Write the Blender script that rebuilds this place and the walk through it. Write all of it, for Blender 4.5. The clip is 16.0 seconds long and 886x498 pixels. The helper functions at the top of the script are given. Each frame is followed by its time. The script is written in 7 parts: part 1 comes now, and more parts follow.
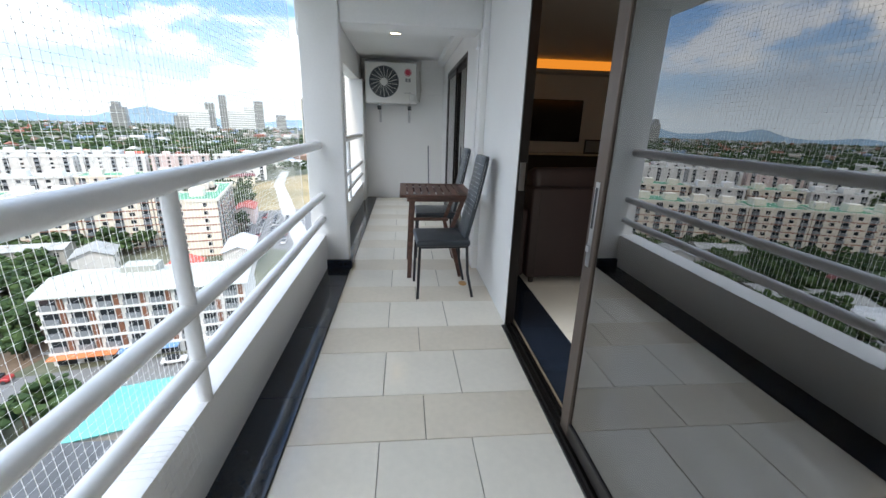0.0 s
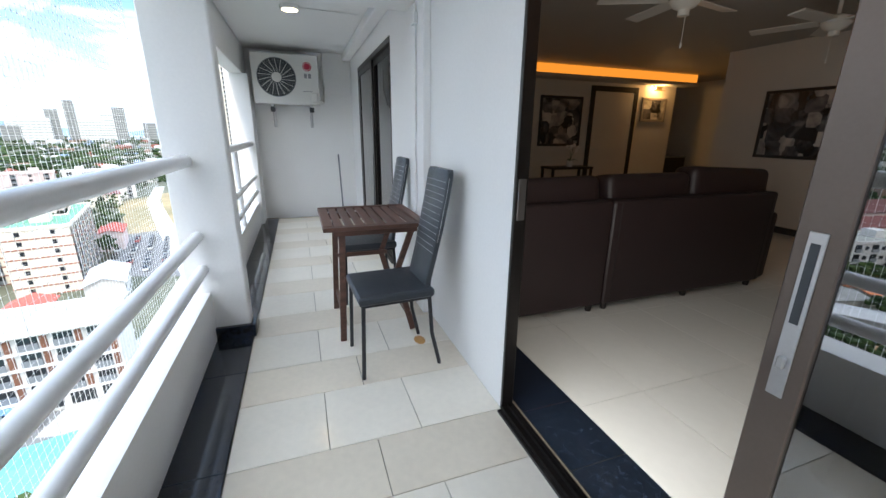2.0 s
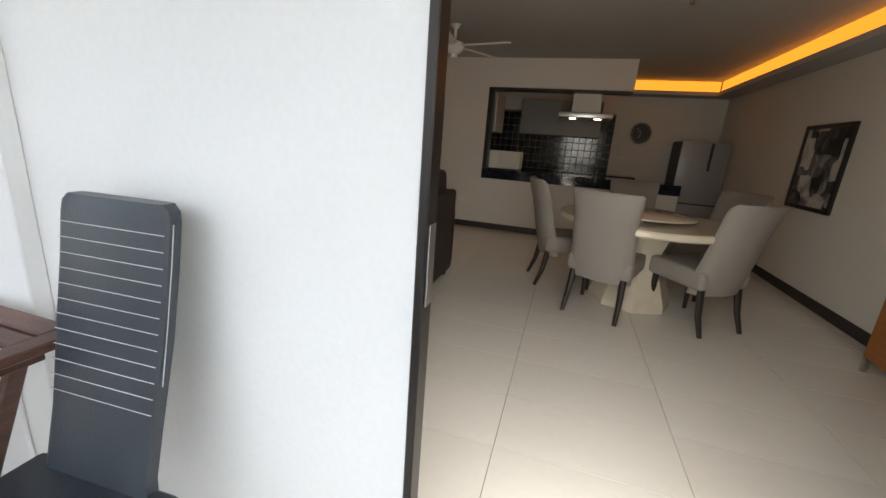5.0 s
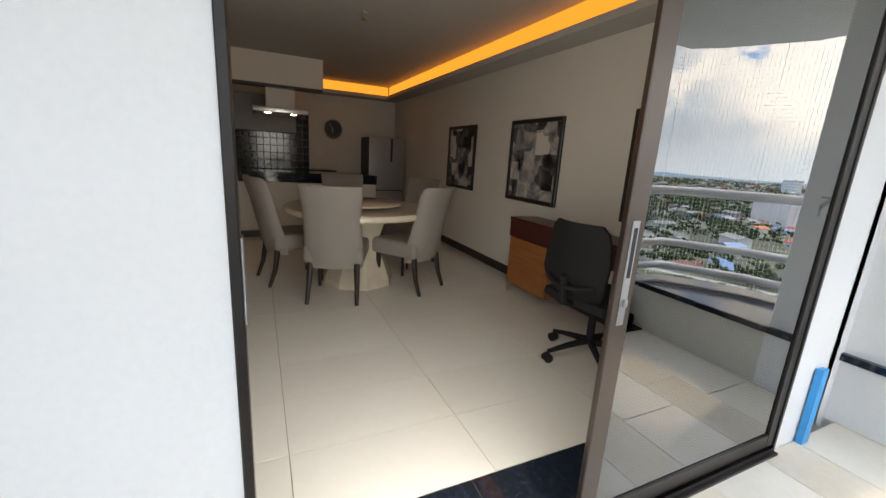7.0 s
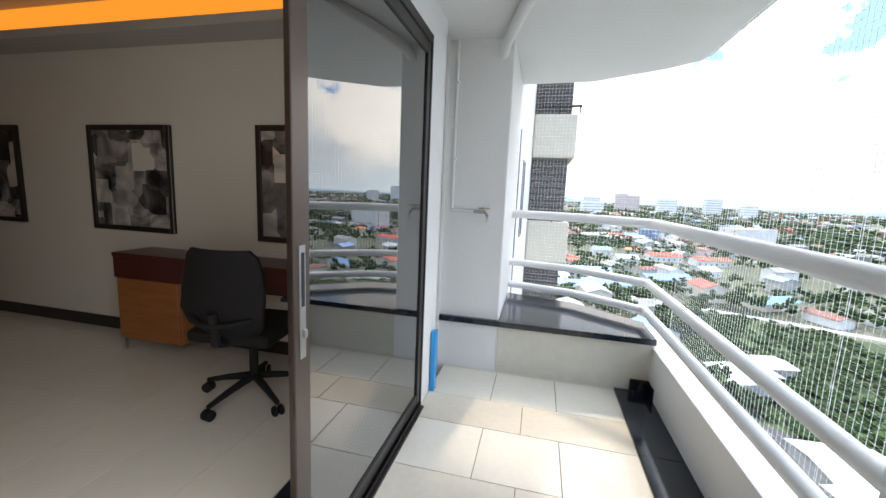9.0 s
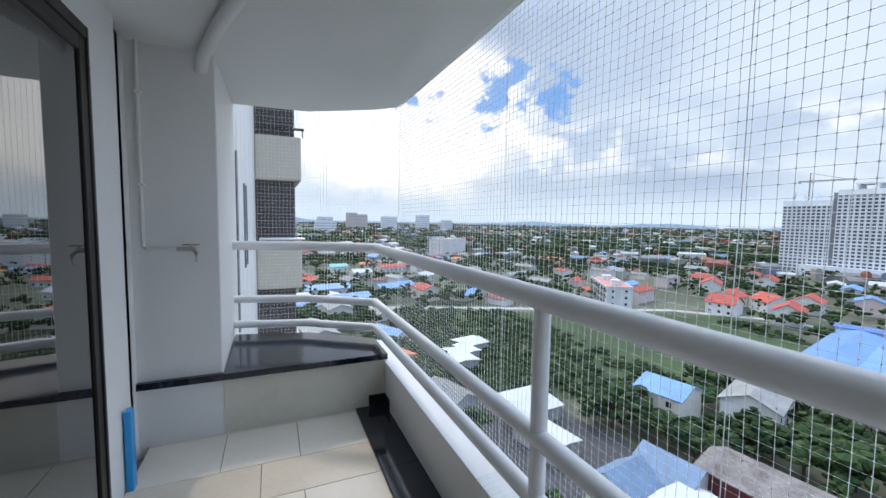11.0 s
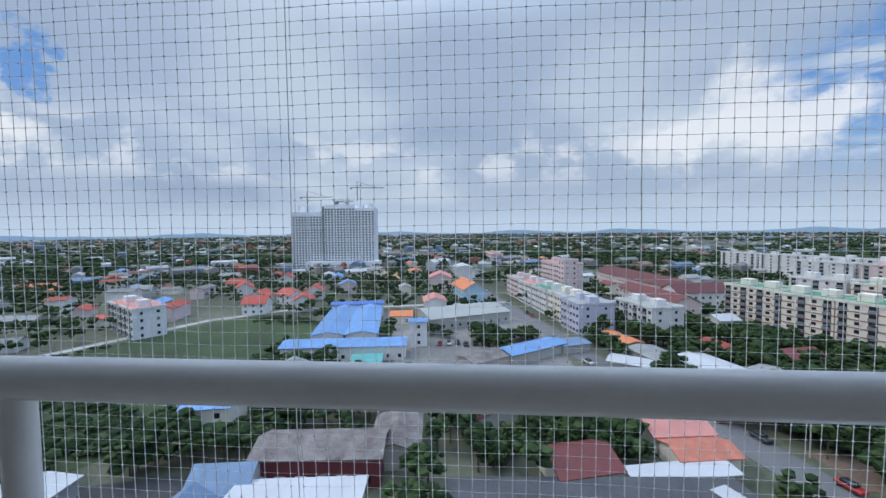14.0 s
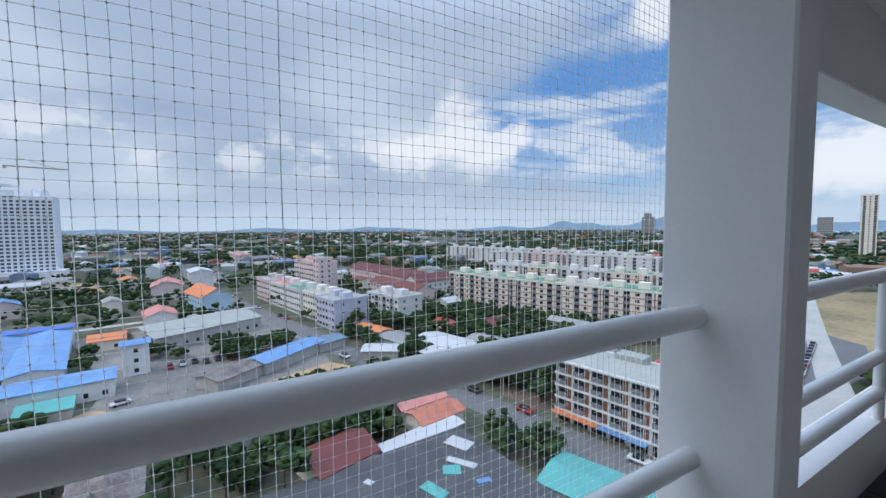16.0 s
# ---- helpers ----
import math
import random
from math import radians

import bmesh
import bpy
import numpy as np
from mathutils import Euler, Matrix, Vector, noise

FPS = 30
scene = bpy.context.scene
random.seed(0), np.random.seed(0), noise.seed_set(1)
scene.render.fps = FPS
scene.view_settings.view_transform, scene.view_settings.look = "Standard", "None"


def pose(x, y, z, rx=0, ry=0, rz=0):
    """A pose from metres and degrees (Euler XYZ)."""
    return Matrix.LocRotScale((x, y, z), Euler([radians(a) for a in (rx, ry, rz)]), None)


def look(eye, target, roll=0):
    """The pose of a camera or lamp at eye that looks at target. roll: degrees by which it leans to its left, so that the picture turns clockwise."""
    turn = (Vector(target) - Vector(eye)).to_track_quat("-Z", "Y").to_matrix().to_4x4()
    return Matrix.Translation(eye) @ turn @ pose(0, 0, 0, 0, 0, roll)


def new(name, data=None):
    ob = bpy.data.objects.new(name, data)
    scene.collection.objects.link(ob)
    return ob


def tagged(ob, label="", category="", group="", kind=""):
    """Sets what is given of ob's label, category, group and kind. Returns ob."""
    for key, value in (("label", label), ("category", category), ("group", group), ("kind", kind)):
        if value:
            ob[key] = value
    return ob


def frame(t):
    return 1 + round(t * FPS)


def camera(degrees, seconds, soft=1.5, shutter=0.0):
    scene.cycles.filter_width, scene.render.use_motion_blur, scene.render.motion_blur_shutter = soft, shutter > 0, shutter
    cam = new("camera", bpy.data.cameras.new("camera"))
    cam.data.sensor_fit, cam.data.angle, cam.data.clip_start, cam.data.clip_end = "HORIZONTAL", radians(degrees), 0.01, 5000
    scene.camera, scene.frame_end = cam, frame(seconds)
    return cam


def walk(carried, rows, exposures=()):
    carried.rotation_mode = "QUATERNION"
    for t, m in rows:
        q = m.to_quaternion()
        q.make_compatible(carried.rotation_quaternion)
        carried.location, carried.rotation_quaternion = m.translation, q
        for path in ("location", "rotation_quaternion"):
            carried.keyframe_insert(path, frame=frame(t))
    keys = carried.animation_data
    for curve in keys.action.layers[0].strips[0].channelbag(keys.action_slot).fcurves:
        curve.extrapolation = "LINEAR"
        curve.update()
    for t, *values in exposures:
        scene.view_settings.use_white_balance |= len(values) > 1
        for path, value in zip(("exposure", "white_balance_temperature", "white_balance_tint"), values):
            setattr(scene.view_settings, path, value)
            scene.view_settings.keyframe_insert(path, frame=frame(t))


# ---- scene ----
cam = camera(96.9, 16.0)
PATH = [
    (0, (-0.695, 0.096, 1.297), (-0.497, 1.994, 0.699), 1.7),
    (0.5, (-0.764, 0.286, 1.307), (-0.485, 2.186, 0.748), 1.2),
    (1, (-0.839, 0.519, 1.291), (-0.48, 2.407, 0.735), 0.2),
    (1.5, (-0.833, 0.79, 1.279), (-0.365, 2.652, 0.717), 0.2),
    (2, (-0.818, 1.057, 1.273), (-0.169, 2.862, 0.708), 0.7),
    (2.5, (-0.814, 1.316, 1.27), (0.082, 3.014, 0.709), 1.5),
    (3, (-0.732, 1.497, 1.262), (0.414, 3.041, 0.712), 2.4),
    (3.5, (-0.674, 1.667, 1.25), (0.703, 3.015, 0.714), 3.1),
    (3.7, (-0.69, 1.758, 1.252), (0.778, 3.006, 0.717), 3.8),
    (5.8, (-0.690, 2.398, 1.253), (1.247, 2.416, 0.757), 4.1),
    (6, (-0.697, 2.428, 1.234), (1.239, 2.295, 0.750), 4.3),
    (6.5, (-0.751, 2.440, 1.263), (1.131, 1.958, 0.786), 3.6),
    (7, (-0.772, 2.420, 1.263), (0.987, 1.584, 0.809), 3.5),
    (7.5, (-0.746, 2.382, 1.250), (0.804, 1.191, 0.828), 3.6),
    (8, (-0.707, 2.330, 1.273), (0.543, 0.815, 0.892), 3.5),
    (8.5, (-0.662, 2.335, 1.274), (0.205, 0.563, 0.945), 3.2),
    (9, (-0.615, 2.374, 1.278), (-0.150, 0.450, 0.989), 2.4),
    (9.5, (-0.617, 2.392, 1.288), (-0.532, 0.411, 1.029), 1.8),
    (9.7, (-0.611, 2.409, 1.282), (-0.670, 0.424, 1.041), 1.5),
    (11.8, (-0.816, 2.229, 1.374), (-1.985, 0.609, 1.288), 0.1),
    (12, (-0.864, 2.203, 1.367), (-2.134, 0.66, 1.284), -0.2),
    (12.5, (-0.918, 2.181, 1.373), (-2.485, 0.942, 1.282), -0.4),
    (13, (-0.915, 2.15, 1.362), (-2.718, 1.289, 1.27), -0.9),
    (13.5, (-0.856, 2.163, 1.366), (-2.792, 1.67, 1.271), -0.8),
    (14, (-0.811, 2.185, 1.36), (-2.801, 2.014, 1.262), -0.6),
    (14.5, (-0.789, 2.217, 1.359), (-2.784, 2.319, 1.26), -0.7),
    (15, (-0.785, 2.231, 1.357), (-2.748, 2.601, 1.255), -0.7),
    (15.5, (-0.731, 2.252, 1.381), (-2.615, 2.915, 1.273), -0.6),
    (16, (-0.789, 2.41, 1.382), (-2.521, 3.404, 1.265), -0.3),
]
walk(cam, [(t, look(eye, target, roll)) for t, eye, target, roll in PATH], [(0, 1.32, 7600, 10), (1.2, 1.40, 7650, 10), (2.0, 1.60, 7400, 10), (2.5, 1.82, 8000, 11), (3.2, 2.1, 8200, 11), (6, 2.18, 8400, 12), (8, 1.82, 8150, 12), (9.0, 1.64, 7900, 11), (9.7, 1.32, 7650, 11), (11.6, 0.32, 6900, 11), (14, 0.04, 6600, 10), (16, 0.12, 6650, 10)])

# ---- world and sun ----
SUN_EL, SUN_AZ = 46.0, 188.0   # degrees; azimuth clockwise from +y
world = bpy.data.worlds.new("sky_world")
scene.world = world
world.use_nodes = True
wn, wl = world.node_tree.nodes, world.node_tree.links
wn.clear()
w_out = wn.new("ShaderNodeOutputWorld")
w_bg = wn.new("ShaderNodeBackground")
w_sky = wn.new("ShaderNodeTexSky")
w_sky.sky_type = "NISHITA"
w_sky.sun_disc = False
w_sky.sun_elevation, w_sky.sun_rotation = radians(SUN_EL), radians(SUN_AZ)
w_sky.air_density, w_sky.dust_density = 1.0, 1.0
w_co = wn.new("ShaderNodeTexCoord")
# cloud layer: project the sky direction on a high flat layer
w_sep = wn.new("ShaderNodeSeparateXYZ")
wl.new(w_co.outputs["Generated"], w_sep.inputs[0])
w_den = wn.new("ShaderNodeMath"); w_den.operation = "ADD"; w_den.inputs[1].default_value = 0.22
w_abs = wn.new("ShaderNodeMath"); w_abs.operation = "MAXIMUM"; w_abs.inputs[1].default_value = 0.0
wl.new(w_sep.outputs["Z"], w_abs.inputs[0]); wl.new(w_abs.outputs[0], w_den.inputs[0])
w_div = wn.new("ShaderNodeVectorMath"); w_div.operation = "DIVIDE"
w_cmb = wn.new("ShaderNodeCombineXYZ")
for k in range(3):
    wl.new(w_den.outputs[0], w_cmb.inputs[k])
wl.new(w_co.outputs["Generated"], w_div.inputs[0]); wl.new(w_cmb.outputs[0], w_div.inputs[1])
def cloud_noise(scale, detail, rough, off):
    mp = wn.new("ShaderNodeMapping"); mp.inputs["Location"].default_value = off
    mp.inputs["Scale"].default_value = (1, 1, 1.6)
    nz = wn.new("ShaderNodeTexNoise"); nz.inputs["Scale"].default_value = scale
    nz.inputs["Detail"].default_value = detail; nz.inputs["Roughness"].default_value = rough
    nz.inputs["Distortion"].default_value = 0.25
    wl.new(w_div.outputs[0], mp.inputs[0]); wl.new(mp.outputs[0], nz.inputs[0])
    return nz
def w_ramp(src, stops):
    r = wn.new("ShaderNodeValToRGB")
    r.color_ramp.interpolation = "EASE"
    while len(r.color_ramp.elements) < len(stops):
        r.color_ramp.elements.new(0.5)
    for e, (p, c) in zip(r.color_ramp.elements, stops):
        e.position, e.color = p, (*c, 1)
    wl.new(src, r.inputs[0])
    return r
n_tone = cloud_noise(0.8, 5, 0.45, (7.3, 2.2, 5.0))


def w_math(op, a, b):
    m = wn.new("ShaderNodeMath"); m.operation = op; m.use_clamp = op != "ADD"
    for k, v in ((0, a), (1, b)):
        if isinstance(v, (int, float)):
            m.inputs[k].default_value = v
        else:
            wl.new(v, m.inputs[k])
    return m.outputs[0]


def w_span(src, a, b, lo=0.0, hi=1.0):
    m = wn.new("ShaderNodeMapRange"); m.interpolation_type = "SMOOTHSTEP"
    for k, v in ((1, a), (2, b), (3, lo), (4, hi)):
        m.inputs[k].default_value = v
    wl.new(src, m.inputs[0])
    return m.outputs[0]


def w_noise(scale, detail, rough, stretch, off=(0, 0, 0)):
    """Noise over the sky's directions, drawn out sideways by a large z stretch."""
    mp = wn.new("ShaderNodeMapping"); mp.inputs["Scale"].default_value = stretch; mp.inputs["Location"].default_value = off
    nz = wn.new("ShaderNodeTexNoise"); nz.inputs["Scale"].default_value = scale
    nz.inputs["Detail"].default_value = detail; nz.inputs["Roughness"].default_value = rough
    wl.new(w_co.outputs["Generated"], mp.inputs[0]); wl.new(mp.outputs[0], nz.inputs[0])
    return nz


def w_warped(amount, scale):
    nz = w_noise(scale, 9, 0.6, (1, 1, 1.3), (2.0, 5.0, 1.0))
    a = wn.new("ShaderNodeVectorMath"); a.operation = "SUBTRACT"; a.inputs[1].default_value = (0.5, 0.5, 0.5)
    b = wn.new("ShaderNodeVectorMath"); b.operation = "SCALE"; b.inputs["Scale"].default_value = amount
    c = wn.new("ShaderNodeVectorMath"); c.operation = "ADD"
    wl.new(nz.outputs["Color"], a.inputs[0]); wl.new(a.outputs[0], b.inputs[0])
    wl.new(b.outputs[0], c.inputs[0]); wl.new(w_co.outputs["Generated"], c.inputs[1])
    return c.outputs[0]


W_FINE, W_SOFT, W_TORN = w_warped(0.30, 5.5), w_warped(0.30, 3.0), w_warped(0.42, 7.0)


def w_blob(src, centre, squash, r0, r1):
    """1 within r0 of a sky direction, fading to 0 at r1; squash flattens it."""
    a = wn.new("ShaderNodeVectorMath"); a.operation = "SUBTRACT"; a.inputs[1].default_value = centre
    b = wn.new("ShaderNodeVectorMath"); b.operation = "MULTIPLY"; b.inputs[1].default_value = (1, 1, squash)
    c = wn.new("ShaderNodeVectorMath"); c.operation = "LENGTH"
    wl.new(src, a.inputs[0]); wl.new(a.outputs[0], b.inputs[0]); wl.new(b.outputs[0], c.inputs[0])
    return w_span(c.outputs["Value"], r0, r1, 1.0, 0.0)


def w_join(masks):
    out = masks[0]
    for m in masks[1:]:
        out = w_math("MAXIMUM", out, m)
    return out


def w_over(under, fac, colour):
    m = wn.new("ShaderNodeMixRGB")
    wl.new(fac, m.inputs[0]); wl.new(under, m.inputs[1])
    if isinstance(colour, tuple):
        m.inputs[2].default_value = (*colour, 1)
    else:
        wl.new(colour, m.inputs[2])
    return m.outputs[0]


# the grey-blue overcast layer
r_tone = w_ramp(n_tone.outputs["Fac"], ((0.34, (2.1, 2.85, 4.2)), (0.50, (2.7, 3.5, 4.8)), (0.68, (3.9, 4.7, 5.8))))
# open blue sky to the north with drawn-out streaks of cloud
w_streak = w_span(w_noise(3.2, 7, 0.55, (1, 1, 7), (4.0, 1.0, 0.0)).outputs["Fac"], 0.50, 0.66)
w_open = w_join([w_blob(W_SOFT, (-0.57, 0.77, 0.22), 1.5, 0.20, 0.34), w_blob(W_SOFT, (-0.20, 0.95, 0.30), 1.0, 0.30, 0.55), w_blob(W_SOFT, (0.1, 0.9, 0.5), 1.0, 0.4, 0.7)])
w_clear = w_ramp(w_abs.outputs[0], ((0.0, (2.6, 3.9, 5.6)), (0.30, (0.75, 2.1, 4.9)), (0.8, (0.5, 1.4, 3.9))))
w_lay = w_over(r_tone.outputs[0], w_open, w_clear.outputs[0])
w_lay = w_over(w_lay, w_math("MULTIPLY", w_open, w_streak), (4.0, 4.8, 6.0))
# heaped white clouds: a low row along the west, bright banks to the south, a tall one to the north-west
w_heap = w_span(w_noise(6.5, 8, 0.55, (1, 1, 1.7), (1.0, 0.0, 3.0)).outputs["Fac"], 0.50, 0.60)
w_belt = w_math("MULTIPLY", w_span(w_abs.outputs[0], 0.09, 0.15), w_span(w_abs.outputs[0], 0.19, 0.25, 1.0, 0.0))
w_lay = w_over(w_lay, w_math("MULTIPLY", w_math("MULTIPLY", w_heap, w_belt), 0.62), (5.8, 6.2, 6.9))
w_bank = w_join([w_blob(W_FINE, (-0.40, -0.88, 0.25), 1.0, 0.13, 0.26), w_blob(W_FINE, (-0.22, -0.95, 0.17), 1.6, 0.12, 0.26), w_blob(W_FINE, (-0.58, -0.79, 0.19), 1.8, 0.03, 0.10)])
w_lay = w_over(w_lay, w_math("MULTIPLY", w_bank, 0.85), (6.6, 6.9, 7.3))
w_tall = w_join([w_blob(W_FINE, (-0.83, 0.52, 0.215), 1.0, 0.05, 0.12), w_blob(W_FINE, (-0.78, 0.60, 0.20), 1.6, 0.05, 0.11), w_blob(W_FINE, (-0.875, 0.45, 0.165), 1.4, 0.04, 0.10), w_blob(W_FINE, (-0.47, 0.77, 0.42), 2.2, 0.05, 0.14), w_blob(W_FINE, (-0.25, 0.96, 0.115), 1.2, 0.05, 0.11), w_blob(W_FINE, (-0.38, 0.92, 0.09), 2.0, 0.04, 0.10)])
w_lay = w_over(w_lay, w_math("MULTIPLY", w_tall, 0.9), (6.2, 6.6, 7.2))
# two torn holes of blue in the southern bank
w_hole = w_join([w_blob(W_TORN, (-0.485, -0.825, 0.285), 0.7, 0.035, 0.060), w_blob(W_TORN, (-0.575, -0.757, 0.312), 1.0, 0.040, 0.065), w_blob(W_TORN, (-0.31, -0.905, 0.29), 1.0, 0.040, 0.075)])
w_lay = w_over(w_lay, w_math("MULTIPLY", w_hole, 0.92), (0.75, 2.1, 5.0))
w_gain = wn.new("ShaderNodeMixRGB"); w_gain.blend_type = "MIX"; w_gain.inputs[0].default_value = 0.06
wl.new(w_lay, w_gain.inputs[1]); wl.new(w_sky.outputs[0], w_gain.inputs[2])
# pale haze towards the horizon; unseen overcast overhead brightened to light the balcony
r_haze = w_ramp(w_abs.outputs[0], ((0.0, (1, 1, 1)), (0.10, (0, 0, 0))))
w_haze = wn.new("ShaderNodeMixRGB"); w_haze.inputs[2].default_value = (3.7, 4.7, 6.0, 1)
wl.new(r_haze.outputs[0], w_haze.inputs[0]); wl.new(w_gain.outputs[0], w_haze.inputs[1])
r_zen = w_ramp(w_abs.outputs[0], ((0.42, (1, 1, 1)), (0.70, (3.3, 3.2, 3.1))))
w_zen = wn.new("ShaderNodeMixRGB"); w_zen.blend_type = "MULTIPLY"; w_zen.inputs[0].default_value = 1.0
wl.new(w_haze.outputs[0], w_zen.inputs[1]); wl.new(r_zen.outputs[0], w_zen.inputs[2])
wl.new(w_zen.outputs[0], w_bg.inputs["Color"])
w_bg.inputs["Strength"].default_value = 0.13
wl.new(w_bg.outputs[0], w_out.inputs["Surface"])

sun_data = bpy.data.lights.new("sun", "SUN")
sun_data.energy, sun_data.angle, sun_data.color = 0.8, radians(4.0), (1.0, 0.95, 0.88)
sun = new("sun", sun_data)
sun_dir = Vector((math.sin(radians(SUN_AZ)) * math.cos(radians(SUN_EL)), math.cos(radians(SUN_AZ)) * math.cos(radians(SUN_EL)), math.sin(radians(SUN_EL))))
sun.matrix_world = look(sun_dir * 30, (0, 0, 0))


# area lamp added in the doorway, standing in for daylight through the sliding door
def door_light(y0, y1, z1, watts):
    d = bpy.data.lights.new("door_daylight", "AREA")
    d.shape, d.size, d.size_y, d.energy, d.color = "RECTANGLE", z1 - 0.1, y1 - y0, watts, (0.93, 0.97, 1.0)
    ob = new("door_daylight", d)
    ob.matrix_world = Matrix.Translation((0.06, (y0 + y1) / 2, z1 / 2)) @ Matrix.Rotation(radians(-90), 4, "Y")


door_light(1.48, 2.44, 2.05, 6.0)


# ---- materials ----
def M(name, color, rough=0.5, metal=0.0, var=0.08, scale=3.0, fine=40.0, bump=0.0, spec=0.5, rnd=0.0, coat=0.0, color2=None, stretch=(1, 1, 1)):
    """A surface with coarse and fine variation of tone and roughness, and fine relief."""
    m = bpy.data.materials.new(name)
    m.use_nodes = True
    n, l = m.node_tree.nodes, m.node_tree.links
    p = n["Principled BSDF"]
    p.inputs["Metallic"].default_value = metal
    p.inputs["Specular IOR Level"].default_value = spec
    p.inputs["Coat Weight"].default_value = coat
    p.inputs["Coat Roughness"].default_value = 0.08
    co = n.new("ShaderNodeTexCoord")
    mp = n.new("ShaderNodeMapping")
    mp.inputs["Scale"].default_value = stretch
    l.new(co.outputs["Object"], mp.inputs[0])
    a = n.new("ShaderNodeTexNoise"); a.inputs["Scale"].default_value = scale; a.inputs["Detail"].default_value = 4
    b = n.new("ShaderNodeTexNoise"); b.inputs["Scale"].default_value = fine; b.inputs["Detail"].default_value = 3
    l.new(mp.outputs[0], a.inputs[0]); l.new(mp.outputs[0], b.inputs[0])
    add = n.new("ShaderNodeMath"); add.operation = "MULTIPLY_ADD"; add.inputs[1].default_value = 0.6
    mul = n.new("ShaderNodeMath"); mul.operation = "MULTIPLY"; mul.inputs[1].default_value = 0.4
    l.new(b.outputs["Fac"], mul.inputs[0]); l.new(a.outputs["Fac"], add.inputs[0]); l.new(mul.outputs[0], add.inputs[2])
    rp = n.new("ShaderNodeValToRGB")
    c2 = color2 or tuple(min(1, c * (1 + var)) for c in color)
    c1 = tuple(c * (1 - var) for c in color)
    rp.color_ramp.elements[0].position, rp.color_ramp.elements[1].position = 0.34, 0.66
    rp.color_ramp.elements[0].color, rp.color_ramp.elements[1].color = (*c1, 1), (*c2, 1)
    l.new(add.outputs[0], rp.inputs[0])
    src = rp.outputs[0]
    if rnd:
        oi = n.new("ShaderNodeObjectInfo")
        mr = n.new("ShaderNodeMapRange"); mr.inputs[3].default_value, mr.inputs[4].default_value = 1 - rnd, 1 + rnd
        l.new(oi.outputs["Random"], mr.inputs[0])
        hsv = n.new("ShaderNodeHueSaturation")
        l.new(mr.outputs[0], hsv.inputs["Value"]); l.new(src, hsv.inputs["Color"])
        src = hsv.outputs[0]
    l.new(src, p.inputs["Base Color"])
    rr = n.new("ShaderNodeMapRange")
    rr.inputs[3].default_value, rr.inputs[4].default_value = max(0.02, rough * 0.8), min(1, rough * 1.2)
    l.new(add.outputs[0], rr.inputs[0]); l.new(rr.outputs[0], p.inputs["Roughness"])
    if bump:
        bp = n.new("ShaderNodeBump"); bp.inputs["Strength"].default_value = bump; bp.inputs["Distance"].default_value = 0.01
        l.new(b.outputs["Fac"], bp.inputs["Height"]); l.new(bp.outputs[0], p.inputs["Normal"])
    return m


def island_mat(name, colors, rough=0.9, bump=0.0, fine=1.0):
    """A material whose tone differs from piece to piece of one joined mesh."""
    m = bpy.data.materials.new(name)
    m.use_nodes = True
    n, l = m.node_tree.nodes, m.node_tree.links
    p = n["Principled BSDF"]
    p.inputs["Roughness"].default_value = rough
    p.inputs["Specular IOR Level"].default_value = 0.2
    g = n.new("ShaderNodeNewGeometry")
    r = n.new("ShaderNodeValToRGB")
    r.color_ramp.interpolation = "CONSTANT" if len(colors) > 3 else "LINEAR"
    while len(r.color_ramp.elements) < len(colors):
        r.color_ramp.elements.new(0.5)
    for i, (e, c) in enumerate(zip(r.color_ramp.elements, colors)):
        e.position, e.color = i / (len(colors) if len(colors) > 3 else len(colors) - 1), (*c, 1)
    l.new(g.outputs["Random Per Island"], r.inputs[0])
    co = n.new("ShaderNodeTexCoord")
    nz = n.new("ShaderNodeTexNoise"); nz.inputs["Scale"].default_value = fine; nz.inputs["Detail"].default_value = 4
    l.new(co.outputs["Object"], nz.inputs[0])
    mr = n.new("ShaderNodeMapRange"); mr.inputs[3].default_value, mr.inputs[4].default_value = 0.65, 1.35
    l.new(nz.outputs["Fac"], mr.inputs[0])
    h = n.new("ShaderNodeHueSaturation")
    l.new(mr.outputs[0], h.inputs["Value"]); l.new(r.outputs[0], h.inputs["Color"])
    l.new(h.outputs[0], p.inputs["Base Color"])
    return m


def emitter(name, color, strength):
    m = bpy.data.materials.new(name)
    m.use_nodes = True
    n, l = m.node_tree.nodes, m.node_tree.links
    n.clear()
    e, o = n.new("ShaderNodeEmission"), n.new("ShaderNodeOutputMaterial")
    e.inputs[0].default_value, e.inputs[1].default_value = (*color, 1), strength
    l.new(e.outputs[0], o.inputs[0])
    return m


def glass(name, tint, ior=1.45, gain=0.0):
    """A thin pane: tinted see-through with a mirror gloss by Fresnel."""
    m = bpy.data.materials.new(name)
    m.use_nodes = True
    n, l = m.node_tree.nodes, m.node_tree.links
    n.clear()
    t, g, mx, o, f = (n.new("ShaderNode" + k) for k in ("BsdfTransparent", "BsdfGlossy", "MixShader", "OutputMaterial", "Fresnel"))
    t.inputs[0].default_value = (*tint, 1)
    g.inputs["Roughness"].default_value = 0.0
    f.inputs[0].default_value = ior
    a = n.new("ShaderNodeMath"); a.operation = "ADD"; a.inputs[1].default_value = gain; a.use_clamp = True
    l.new(f.outputs[0], a.inputs[0]); l.new(a.outputs[0], mx.inputs[0])
    l.new(t.outputs[0], mx.inputs[1]); l.new(g.outputs[0], mx.inputs[2]); l.new(mx.outputs[0], o.inputs[0])
    return m


